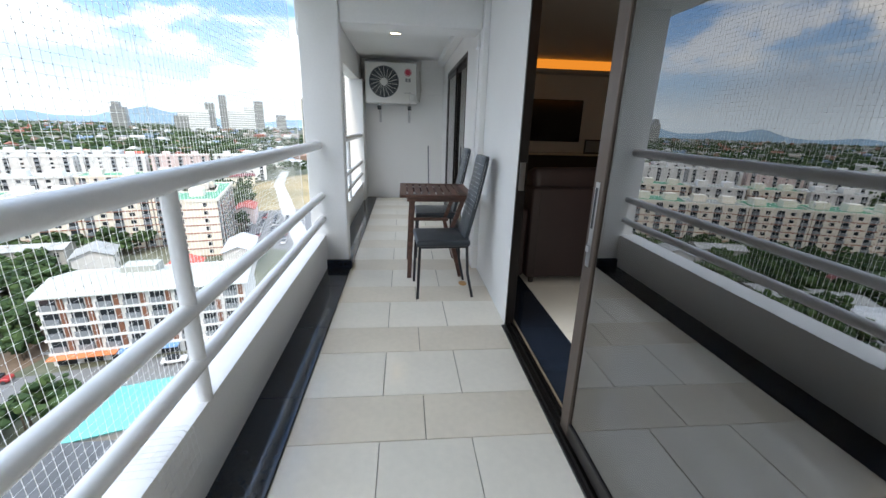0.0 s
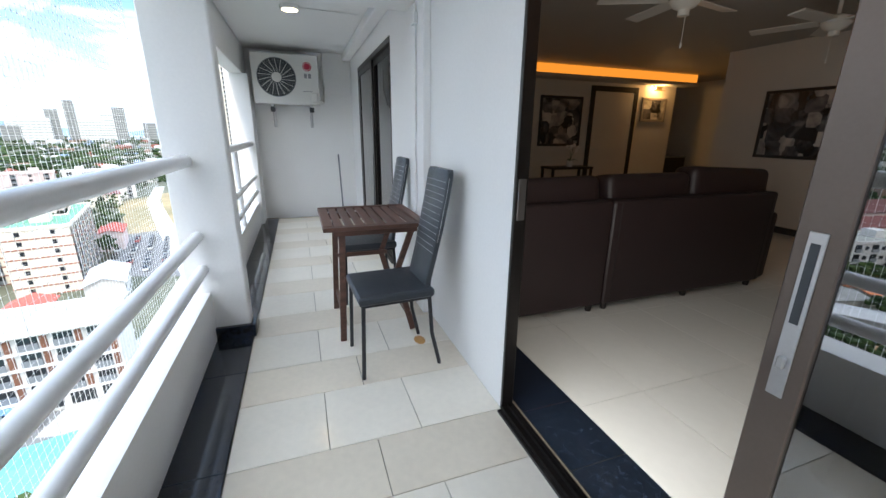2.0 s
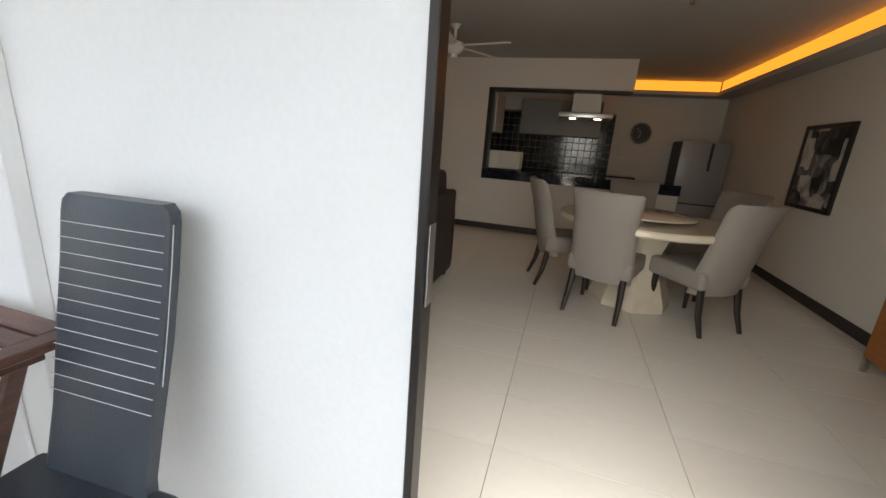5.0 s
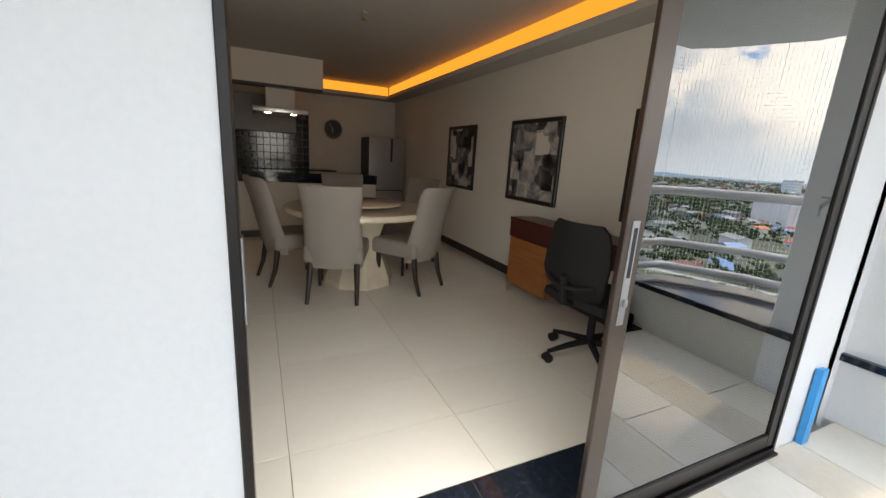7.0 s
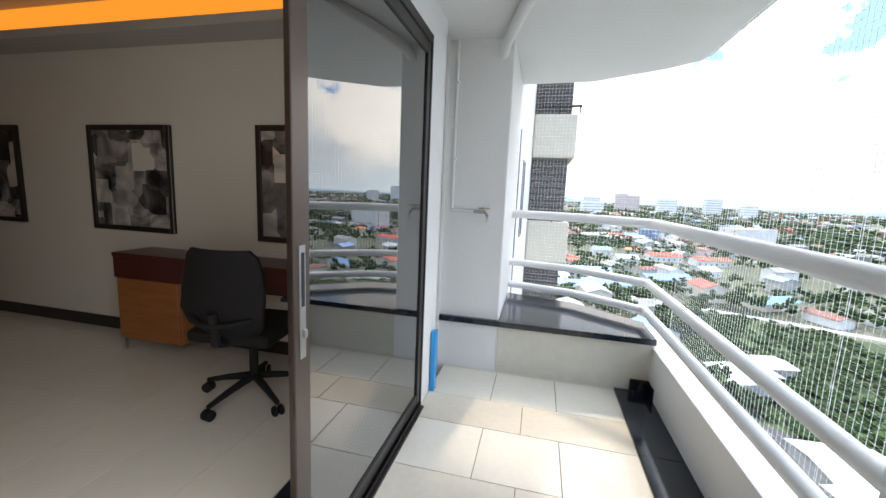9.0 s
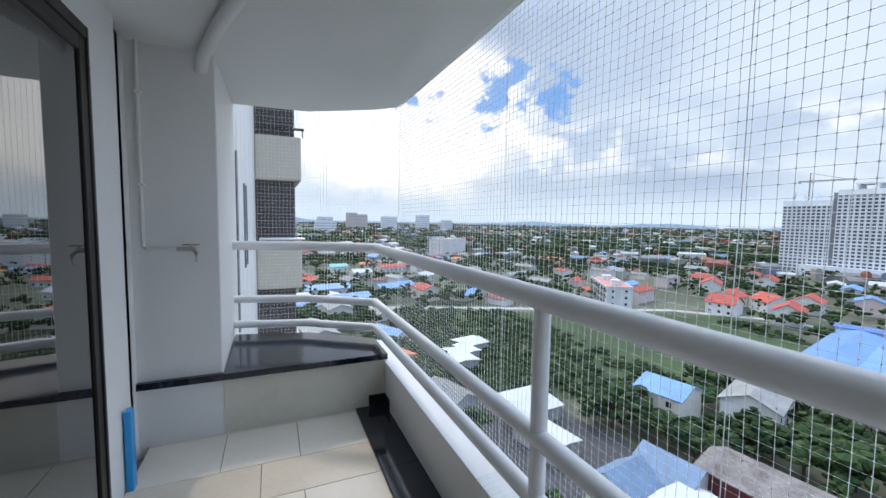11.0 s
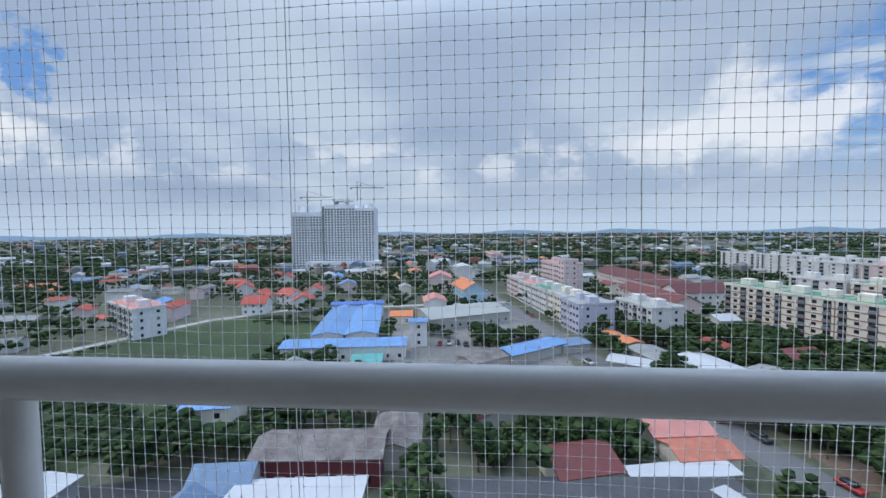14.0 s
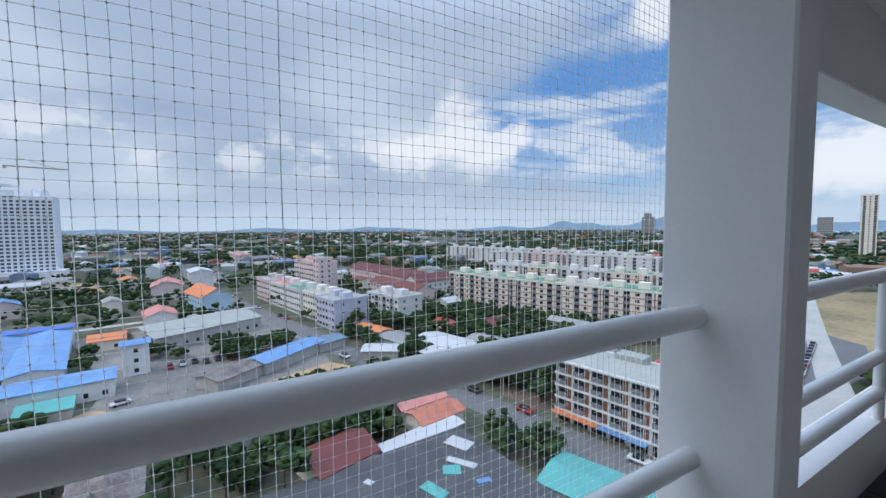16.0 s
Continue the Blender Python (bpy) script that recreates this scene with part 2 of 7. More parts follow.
WHITE = M("white_wall_paint", (0.84, 0.835, 0.825), 0.6, var=0.03, scale=1.3, fine=60, bump=0.06)
CEIL_W = M("white_ceiling_paint", (0.83, 0.825, 0.815), 0.7, var=0.03, scale=0.9, fine=50, bump=0.04)
GLOSSW = M("white_gloss_enamel", (0.85, 0.85, 0.85), 0.24, var=0.03, scale=4, fine=70, bump=0.03)
INWALL = M("interior_wall_paint", (0.68, 0.66, 0.62), 0.7, var=0.03, scale=1.2, fine=60, bump=0.04)
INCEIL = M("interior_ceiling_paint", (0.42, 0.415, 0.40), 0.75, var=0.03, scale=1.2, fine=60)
TILE_A = M("cream_porcelain_tile", (0.83, 0.765, 0.665), 0.12, var=0.05, scale=2.2, fine=26, rnd=0.04, spec=0.5)
TILE_B = M("beige_porcelain_tile", (0.78, 0.69, 0.57), 0.13, var=0.06, scale=2.2, fine=26, rnd=0.04, spec=0.5)
TILE_R = M("ivory_polished_tile", (0.74, 0.725, 0.69), 0.11, var=0.03, scale=1.5, fine=20, rnd=0.025, spec=0.5)
CREAMP = M("cream_stone_facing", (0.72, 0.69, 0.60), 0.22, var=0.06, scale=2.0, fine=18)
GROUT = M("grey_brown_grout", (0.28, 0.24, 0.19), 0.9, var=0.15, scale=8)
GRANITE = M("black_granite", (0.010, 0.016, 0.028), 0.10, var=0.5, scale=30, fine=240, spec=0.6)
FRAME = M("dark_bronze_aluminium", (0.035, 0.030, 0.028), 0.35, metal=0.6, var=0.12, scale=9, fine=90)
FRAME_L = M("bronze_aluminium_stile", (0.13, 0.10, 0.085), 0.36, metal=0.6, var=0.06, scale=6, fine=120)
STEEL = M("brushed_steel", (0.55, 0.55, 0.56), 0.3, metal=1.0, var=0.06, fine=120)
CHROME = M("chrome", (0.8, 0.8, 0.8), 0.1, metal=1.0, var=0.02)
PANE = glass("tinted_window_glass", (0.36, 0.37, 0.37), 1.6, 0.24)
BLACKLEATHER = M("black_leatherette", (0.036, 0.044, 0.054), 0.34, var=0.14, scale=6, fine=220, bump=0.15)
THREAD = M("pale_stitching", (0.55, 0.56, 0.58), 0.8, var=0.1, fine=300)
DARKMETAL = M("black_powder_coat", (0.03, 0.03, 0.034), 0.45, metal=0.3, var=0.15)
WOOD = M("dark_slatted_hardwood", (0.10, 0.045, 0.032), 0.45, var=0.45, scale=5, fine=60, bump=0.12, stretch=(1, 8, 8), rnd=0.15)
WOOD_L = M("dark_slatted_hardwood_lengthwise", (0.12, 0.052, 0.038), 0.4, var=0.45, scale=5, fine=60, bump=0.12, stretch=(8, 1, 8), rnd=0.2)
SOFA = M("dark_brown_leather", (0.022, 0.012, 0.013), 0.5, var=0.2, scale=3, fine=160, bump=0.12)
FABRIC = M("grey_linen_upholstery", (0.27, 0.25, 0.235), 0.9, var=0.08, scale=3, fine=260, bump=0.25)
DARKWOOD = M("near_black_wood", (0.016, 0.012, 0.011), 0.55, var=0.3, fine=50)
MARBLE = M("cream_marble", (0.62, 0.56, 0.46), 0.12, var=0.08, scale=3, fine=14)
TEAK = M("orange_veneer", (0.30, 0.11, 0.035), 0.4, var=0.2, scale=4, fine=30, stretch=(1, 1, 7))
REDWOOD = M("dark_red_veneer", (0.07, 0.016, 0.013), 0.3, var=0.2, scale=4, fine=30, stretch=(7, 1, 1))
PLASTIC_B = M("black_plastic_mesh", (0.010, 0.010, 0.012), 0.75, var=0.2, fine=200, bump=0.2, spec=0.25)
SKIRT = M("dark_brown_skirting", (0.022, 0.016, 0.015), 0.4, var=0.15)
ACW = M("ivory_appliance_plastic", (0.72, 0.71, 0.68), 0.4, var=0.03, fine=80)
ACGREY = M("grey_fan_blade", (0.20, 0.22, 0.24), 0.5, var=0.1)
ACDARK = M("dark_grille_recess", (0.03, 0.035, 0.04), 0.6, var=0.2)
REDM = M("red_badge", (0.5, 0.02, 0.06), 0.4)
GREYTXT = M("grey_badge", (0.25, 0.25, 0.26), 0.5)
BLUETAPE = M("blue_plastic_strip", (0.01, 0.33, 0.74), 0.35, var=0.05)
NETM = M("white_nylon_netting", (0.88, 0.88, 0.88), 0.6, var=0.1, fine=100)
def translucent(m, color):
    """Lets part of the light pass through a thin fibre."""
    n, l = m.node_tree.nodes, m.node_tree.links
    tr, mx = n.new("ShaderNodeBsdfTranslucent"), n.new("ShaderNodeMixShader")
    tr.inputs[0].default_value = (*color, 1)
    mx.inputs[0].default_value = 0.5
    l.new(n["Principled BSDF"].outputs[0], mx.inputs[1]); l.new(tr.outputs[0], mx.inputs[2])
    l.new(mx.outputs[0], n["Material Output"].inputs[0])


translucent(NETM, (0.90, 0.91, 0.92))
SILVER = M("silver_appliance_paint", (0.36, 0.36, 0.37), 0.35, metal=0.3, var=0.03, fine=120)
LAMPGLOW = emitter("warm_lamp_diffuser", (1.0, 0.82, 0.55), 6)
# emission standing in for cove surfaces lit amber by hidden LEDs
COVE = emitter("amber_cove_glow", (1.0, 0.34, 0.045), 0.33)
CREAMG = M("cream_lamp_glass", (0.75, 0.6, 0.35), 0.4)
BRASS = M("satin_brass", (0.55, 0.40, 0.18), 0.3, metal=1.0)
SCREEN = M("black_screen", (0.006, 0.006, 0.008), 0.12, var=0.1)
PICFRAME = M("black_picture_frame", (0.012, 0.010, 0.010), 0.35, var=0.2)
DOORW = M("white_door_paint", (0.62, 0.60, 0.57), 0.45, var=0.03)
BLACKTILE = M("black_glazed_tile", (0.012, 0.016, 0.022), 0.12, var=0.3, scale=6, rnd=0.3)
CABGREY = M("grey_cabinet_laminate", (0.22, 0.225, 0.23), 0.4, var=0.05)
OCHRE = M("ochre_leaf_stain", (0.55, 0.27, 0.08), 0.5, var=0.2)


# ---- shape helpers ----
def bm_box(bm, x0, x1, y0, y1, z0, z1, bevel=0.0, seg=1, m=None):
    r = bmesh.ops.create_cube(bm, size=1.0)
    vs = r["verts"]
    for v in vs:
        v.co = Vector(((x0 + x1) / 2 + v.co.x * (x1 - x0), (y0 + y1) / 2 + v.co.y * (y1 - y0), (z0 + z1) / 2 + v.co.z * (z1 - z0)))
    if m is not None:
        for v in vs:
            v.co = m @ v.co
    if bevel:
        es = list({e for v in vs for e in v.link_edges})
        bmesh.ops.bevel(bm, geom=es, offset=bevel, segments=seg, affect="EDGES", profile=0.6)
    return bm


def BOX(x0, x1, y0, y1, z0, z1, bevel=0.0, seg=1, m=None):
    return bm_box(bmesh.new(), x0, x1, y0, y1, z0, z1, bevel, seg, m)


def tube(bm, pts, r, sides=12, r1=None, closed=False):
    """A round bar along a polyline, with mitred bends and closed ends."""
    pts = [Vector(p) for p in pts]
    rings = []
    n = len(pts)
    for i, p in enumerate(pts):
        a = (p - pts[i - 1]).normalized() if i > 0 or closed else None
        b = (pts[(i + 1) % n] - p).normalized() if i < n - 1 or closed else None
        d = ((a or b) + (b or a)).normalized()
        up = Vector((0, 0, 1)) if abs(d.z) < 0.9 else Vector((1, 0, 0))
        u = d.cross(up).normalized()
        w = u.cross(d).normalized()
        k = 1.0
        if a and b:
            k = 1 / max(0.5, math.sqrt((1 + a.dot(b)) / 2))
        rad = r if r1 is None else r + (r1 - r) * i / (n - 1)
        rings.append([bm.verts.new(p + (u * math.cos(t) * k + w * math.sin(t)) * rad) for t in [2 * math.pi * j / sides for j in range(sides)]])
    for i in range(n - 1 if not closed else n):
        A, B = rings[i], rings[(i + 1) % n]
        for j in range(sides):
            bm.faces.new((A[j], A[(j + 1) % sides], B[(j + 1) % sides], B[j]))
    if not closed:
        bm.faces.new(rings[0][::-1]); bm.faces.new(rings[-1])
    return bm


def TUBE(pts, r, sides=12, r1=None):
    return tube(bmesh.new(), pts, r, sides, r1)


def lathe(bm, prof, sides=24, m=None):
    """A turned solid from (radius, height) pairs."""
    m = m or Matrix()
    rings = []
    for r, z in prof:
        rings.append([bm.verts.new(m @ Vector((max(r, 1e-4) * math.cos(2 * math.pi * j / sides), max(r, 1e-4) * math.sin(2 * math.pi * j / sides), z))) for j in range(sides)])
    for A, B in zip(rings, rings[1:]):
        for j in range(sides):
            bm.faces.new((A[j], A[(j + 1) % sides], B[(j + 1) % sides], B[j]))
    bm.faces.new(rings[0][::-1]); bm.faces.new(rings[-1])
    return bm


def LATHE(prof, sides=24, m=None):
    return lathe(bmesh.new(), prof, sides, m)


def prism(bm, poly, z0, z1):
    a = [bm.verts.new((x, y, z0)) for x, y in poly]
    b = [bm.verts.new((x, y, z1)) for x, y in poly]
    k = len(poly)
    bm.faces.new(a[::-1]); bm.faces.new(b)
    for i in range(k):
        bm.faces.new((a[i], a[(i + 1) % k], b[(i + 1) % k], b[i]))
    return bm


def PRISM(poly, z0, z1):
    return prism(bmesh.new(), poly, z0, z1)


def mesh_of(name, bm, material, smooth=False):
    bmesh.ops.recalc_face_normals(bm, faces=bm.faces)
    me = bpy.data.meshes.new(name)
    bm.to_mesh(me)
    bm.free()
    me.materials.append(material)
    if smooth:
        for p in me.polygons:
            p.use_smooth = True
        me.set_sharp_from_angle(angle=radians(35))
    return me


def part(name, bm, material, parent, label="", smooth=True):
    ob = new(name, mesh_of(name, bm, material, smooth))
    ob.parent = parent
    if label:
        tagged(ob, label)
    return ob


def thing(name, label, category, at=(0, 0, 0), rz=0.0, group=""):
    ob = new(name)
    ob.empty_display_size = 0.1
    ob.matrix_world = pose(*at, 0, 0, rz)
    return tagged(ob, label, category, group)


def struct(name, bm, material, label, category, smooth=False):
    ob = new(name, mesh_of(name, bm, material, smooth))
    return tagged(ob, label, category, kind="structure")


def solid(name, bm, material, label, category, kind="", smooth=True, group=""):
    ob = new(name, mesh_of(name, bm, material, smooth))
    return tagged(ob, label, category, group, kind)


def raw(name, verts, faces, material, smooth=False):
    me = bpy.data.meshes.new(name)
    me.from_pydata(verts, [], faces)
    me.materials.append(material)
    if smooth:
        me.polygons.foreach_set("use_smooth", [True] * len(me.polygons))
    me.update()
    return new(name, me)


# ---- balcony: structure ----
RAIL_X, PAR_IN, PAR_OUT = -1.42, -1.40, -1.58
PAR_Z, SLAB_Z = 0.32, 0.385
CEIL_S, CEIL_N = 2.28, 2.36
END_Y = 7.50
S_WALL = -0.12          # room's south wall
E_WALL, N_WALL, FAR_X = 5.35, 7.80, 7.20
IN_CEIL = 2.48

bm = BOX(-1.42, 0.0, -1.3, END_Y, -0.25, -0.012)
balcony_floor = struct("floor_balcony", bm, GROUT, "cream and beige porcelain tiled balcony floor with dark grout", "floor")

# house wall with its two door openings
bm = bmesh.new()
for y0, y1, z0, z1 in ((-0.06, 0.25, -0.25, 2.7), (0.25, 2.475, 2.09, 2.7), (2.475, 4.76, -0.25, 2.7), (4.76, 6.72, 2.08, 2.7), (6.72, END_Y, -0.25, 2.7)):
    bm_box(bm, 0.0, 0.05, y0, y1, z0, z1)
struct("wall_balcony", bm, WHITE, "smooth white painted balcony wall with two door openings", "wall")
struct("wall_balcony_north", BOX(-1.70, 0.16, END_Y, END_Y + 0.15, -0.25, 2.7), WHITE, "white painted end wall behind the outdoor unit", "wall")
# pier and pipe chase at the south end
struct("wall_balcony_south", BOX(-0.38, 0.20, -1.60, -0.36, -0.6, 2.7, 0.006), WHITE, "white painted pier carrying the water tap", "wall")
struct("wall_niche", BOX(0.05, 0.20, -0.36, -0.06, -0.25, 2.7), WHITE, "short white wall return beside the pier", "wall")

# parapet: straight run, then the bent south end
par_poly_out = [(PAR_OUT, END_Y), (PAR_OUT, -0.78), (-1.02, -1.22), (-0.38, -1.38)]
par_poly_in = [(-0.38, -1.20), (-0.95, -1.06), (PAR_IN, -0.70), (PAR_IN, END_Y)]
struct("parapet", PRISM(par_poly_out + par_poly_in, -0.6, PAR_Z), WHITE, "low white painted concrete parapet under the railing", "parapet")
bm = bmesh.new()
prism(bm, [(-0.385, -1.21), (-0.95, -1.07), (-1.415, -0.71), (-1.415, -0.355), (-0.385, -0.355)], -0.01, 0.345)
struct("planter_box", bm, CREAMP, "cream stone-faced boxed-in corner beneath the granite ledge", "ledge")
struct("wall_pier_foot", BOX(-0.383, 0.049, -0.359, -0.350, -0.005, 0.344), WHITE, "white rendered foot of the pier below the ledge", "wall")
bm = bmesh.new()
prism(bm, [(-0.385, -1.20), (-0.95, -1.06), (-1.412, -0.70), (-1.412, -0.325), (0.048, -0.325), (0.048, -0.358), (-0.385, -0.358)], 0.345, SLAB_Z)
solid("granite_ledge", bm, GRANITE, "polished black granite ledge across the balcony corner", "ledge", kind="structure", smooth=False)

# pillar and cross beam
struct("pillar", BOX(-1.525, -1.205, 3.635, 3.775, -0.3, 2.6, 0.008), WHITE, "white painted square concrete pillar at the railing", "pillar")
struct("beam_cross", BOX(-1.205, -0.05, 3.66, 3.98, 2.06, 2.6, 0.008), WHITE, "white painted beam crossing the balcony ceiling", "beam")
struct("pilaster", BOX(-0.05, 0.0, 3.60, 3.98, -0.01, 2.6, 0.004), WHITE, "shallow white pilaster on the balcony wall", "pilaster")
struct("lintel_north", BOX(-1.58, -1.42, 3.82, END_Y, 1.98, 2.6, 0.006), WHITE, "white edge beam above the far balcony opening", "beam")
struct("nib_north", BOX(-1.60, -1.36, 7.05, END_Y, -0.3, 1.98, 0.006), WHITE, "white wall nib at the far end of the opening", "wall")

# ceiling with its faceted outer edge
edge = [(-1.72, 3.98), (-1.72, -0.95), (-1.55, -1.12), (-0.98, -1.48), (-0.27, -1.52), (0.16, -1.52), (0.16, 3.98)]
inner = [(x + (0.07 if x < -1.3 else 0), y + (0.05 if y < -1.3 else 0)) for x, y in edge]
bm = bmesh.new()
lo = [bm.verts.new((x, y, CEIL_S)) for x, y in inner]
md = [bm.verts.new((x, y, CEIL_S + 0.04)) for x, y in edge]
hi = [bm.verts.new((x, y, 2.62)) for x, y in edge]
bm.faces.new(lo); bm.faces.new(hi)
for i in range(len(edge)):
    j = (i + 1) % len(edge)
    bm.faces.new((lo[i], lo[j], md[j], md[i])); bm.faces.new((md[i], md[j], hi[j], hi[i]))
struct("ceiling_balcony", bm, CEIL_W, "smooth white painted balcony ceiling with a faceted edge", "ceiling")
struct("ceiling_balcony_north", BOX(-1.42, 0.0, 3.98, END_Y, CEIL_N, 2.62), CEIL_W, "white panelled balcony ceiling over the outdoor unit", "ceiling")
bm = bmesh.new()
bm_box(bm, -0.12, -0.002, 3.98, END_Y, 2.27, CEIL_N, 0.01)
bm_box(bm, -0.40, -0.002, END_Y - 0.03, END_Y - 0.002, 1.80, CEIL_N, 0.005)
struct("trim_ceiling", bm, CEIL_W, "white stepped trim along wall and ceiling", "trim")

# black granite gutter and pillar base
gutter = struct("gutter_strip", BOX(-1.42, -1.19, -0.36, END_Y, -0.1, -0.004), GROUT, "polished black granite strip along the parapet", "floor trim")

# ---- railings ----
def railing(label, path_top, posts, ends):
    t = thing("balcony_railing", label, "railing", group="balcony railings")
    for nm, z, r in (("top_rail", 1.11, 0.037), ("middle_rail", 0.675, 0.031), ("lower_rail", 0.470, 0.031)):
        part(nm, TUBE([(x, y, z) for x, y in path_top], r, 18), GLOSSW, t)
    for x, y in posts:
        part("post", TUBE([(x, y, PAR_Z - 0.005), (x, y, 1.09)], 0.026, 16), GLOSSW, t)
    return t


railing("white enamelled steel tube railing with three rails, bent round the corner", [(RAIL_X, 3.645), (RAIL_X, 1.4), (RAIL_X, -0.72), (-0.92, -1.06), (-0.375, -1.20)], [(RAIL_X, 1.38)], 0)
railing("white enamelled steel tube railing beyond the pillar", [(-1.42, 3.815), (-1.42, 7.06)], [(-1.42, 5.5)], 0)


# ---- sliding doors ----
def sliding_door(name, label, y0, y1, z1, panels, latch=True):
    t = thing(name, label, "sliding door")
    tagged(t, kind="structure")
    part("door_frame_jamb", BOX(-0.006, 0.052, y0, y0 + 0.020, 0, z1, 0.003), FRAME, t, smooth=False)
    part("door_frame_jamb", BOX(-0.006, 0.052, y1 - 0.020, y1, 0, z1, 0.003), FRAME, t, smooth=False)
    part("door_frame_head", BOX(-0.006, 0.052, y0 + 0.020, y1 - 0.020, z1 - 0.05, z1, 0.003), FRAME, t, smooth=False)
    bm = BOX(-0.03, 0.060, y0 + 0.020, y1 - 0.020, -0.004, 0.012, 0.002)
    for x in (-0.012, 0.0235, 0.049):
        bm_box(bm, x, x + 0.003, y0 + 0.020, y1 - 0.020, 0.012, 0.030)
    part("door_track", bm, FRAME, t, "worn dark aluminium floor track", smooth=False)
    for x, a, b, side in panels:
        h0, h1 = 0.032, z1 - 0.052
        p = part("door_panel", BOX(x, x + 0.022, a, a + 0.055, h0, h1, 0.003), FRAME, t, smooth=False)
        part("stile", BOX(x, x + 0.022, b - 0.075, b, h0, h1, 0.003), FRAME_L if side else FRAME, p, "bronze anodised leading stile" if side else "", smooth=False)
        part("rail", BOX(x, x + 0.022, a + 0.055, b - 0.075, h0, h0 + 0.07, 0.003), FRAME, p, smooth=False)
        part("rail", BOX(x, x + 0.022, a + 0.055, b - 0.075, h1 - 0.06, h1, 0.003), FRAME, p, smooth=False)
        g = part("glass_pane", BOX(x + 0.009, x + 0.013, a + 0.055, b - 0.075, h0 + 0.07, h1 - 0.06), PANE, p, "tinted reflective glass", smooth=False)
        g.visible_shadow = False
        if side:
            bm = BOX(x - 0.003, x, b - 0.050, b - 0.022, 0.80, 1.12, 0.001)
            part("pull_plate", bm, STEEL, p, "brushed steel recessed pull", smooth=False)
            part("pull_recess", BOX(x - 0.0042, x - 0.0028, b - 0.043, b - 0.029, 0.95, 1.10), ACDARK, p, smooth=False)
            part("latch", BOX(x - 0.014, x - 0.003, b - 0.044, b - 0.030, 0.86, 0.885, 0.003), STEEL, p, smooth=False)
    if latch:
        part("strike_plate", BOX(0.005, 0.04, y1 - 0.024, y1 - 0.020, 0.93, 1.10, 0.001), STEEL, t, smooth=False)
    return t


sliding_door("door_1", "dark bronze sliding glass door standing half open to the room", 0.25, 2.475, 2.09, ((0.0, 0.272, 1.485, True), (0.0275, 0.271, 1.43, False)))
sliding_door("door_2", "closed dark bronze sliding glass door farther along the balcony", 4.76, 6.72, 2.08, ((0.0275, 4.782, 5.80, False), (0.0, 5.72, 6.698, False)), False)

# ---- living room: structure ----
struct("floor_room", BOX(0.0, 8.1, S_WALL - 0.1, N_WALL + 1.6, -0.25, -0.010), GROUT, "polished ivory tiled living room floor", "floor")
struct("wall_room_south", BOX(0.05, FAR_X + 0.15, S_WALL - 0.16, S_WALL, -0.2, 2.7), INWALL, "warm off-white room wall hung with framed prints", "wall")
bm = BOX(0.05, 6.80, N_WALL, N_WALL + 0.15, -0.2, 2.7)
struct("wall_room_north", bm, INWALL, "off-white far wall with television, door and pictures", "wall")
bm = bmesh.new()
bm_box(bm, E_WALL, E_WALL + 0.15, 3.48, 5.68, -0.2, 2.7)
bm_box(bm, E_WALL, E_WALL + 0.12, 0.75, 3.48, -0.2, 0.78)
bm_box(bm, E_WALL, E_WALL + 0.35, 1.54, 3.48, 2.09, 2.7)
struct("wall_room_east", bm, INWALL, "off-white wall with an opening to the kitchen", "wall")
struct("wall_hall_east", BOX(8.1, 8.25, 3.9, 9.55, -0.2, 2.7), INWALL, "plain wall closing the hall", "wall")
struct("wall_kitchen_far", BOX(FAR_X, FAR_X + 0.15, S_WALL, 3.75, -0.2, 2.7), INWALL, "off-white kitchen wall behind refrigerator and clock", "wall")
struct("wall_kitchen_north", BOX(E_WALL + 0.15, 8.1, 3.75, 3.90, -0.2, 2.7), INWALL, "plain kitchen side wall", "wall")
struct("wall_hall_north", BOX(6.80, FAR_X + 1.0, 9.4, 9.55, -0.2, 2.7), INWALL, "plain wall at the end of the hall", "wall")
struct("wall_hall_side", BOX(6.67, 6.80, N_WALL + 0.15, 9.4, -0.2, 2.7), INWALL, "plain side wall of the hall", "wall")
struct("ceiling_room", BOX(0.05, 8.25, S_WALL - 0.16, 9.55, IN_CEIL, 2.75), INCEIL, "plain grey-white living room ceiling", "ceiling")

def cove(name, x0, x1, y0, y1, axis):
    """Dropped ledge; an emissive amber panel above it stands for the LED-lit riser."""
    t = thing(name, "dropped ceiling ledge with a glowing amber panel for the lit riser", "cove lighting", group="cove lights")
    tagged(t, kind="structure")
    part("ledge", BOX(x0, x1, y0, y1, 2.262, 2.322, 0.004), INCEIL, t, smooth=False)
    return t


c = cove("cove_south", 0.16, FAR_X - 0.35, S_WALL, 0.16, 0)
part("glow_panel", BOX(0.18, FAR_X - 0.36, 0.10, 0.125, 2.323, 2.475), COVE, c, "glowing amber panel for the lit riser", smooth=False)
c = cove("cove_far", FAR_X - 0.35, FAR_X, S_WALL, 1.55, 1)
part("glow_panel", BOX(FAR_X - 0.315, FAR_X - 0.29, 0.13, 1.55, 2.323, 2.475), COVE, c, "glowing amber panel for the lit riser", smooth=False)
c = cove("cove_north", 0.10, 7.0, N_WALL - 0.32, N_WALL, 0)
part("glow_panel", BOX(0.12, 7.0, N_WALL - 0.29, N_WALL - 0.265, 2.323, 2.475), COVE, c, "glowing amber panel for the lit riser", smooth=False)

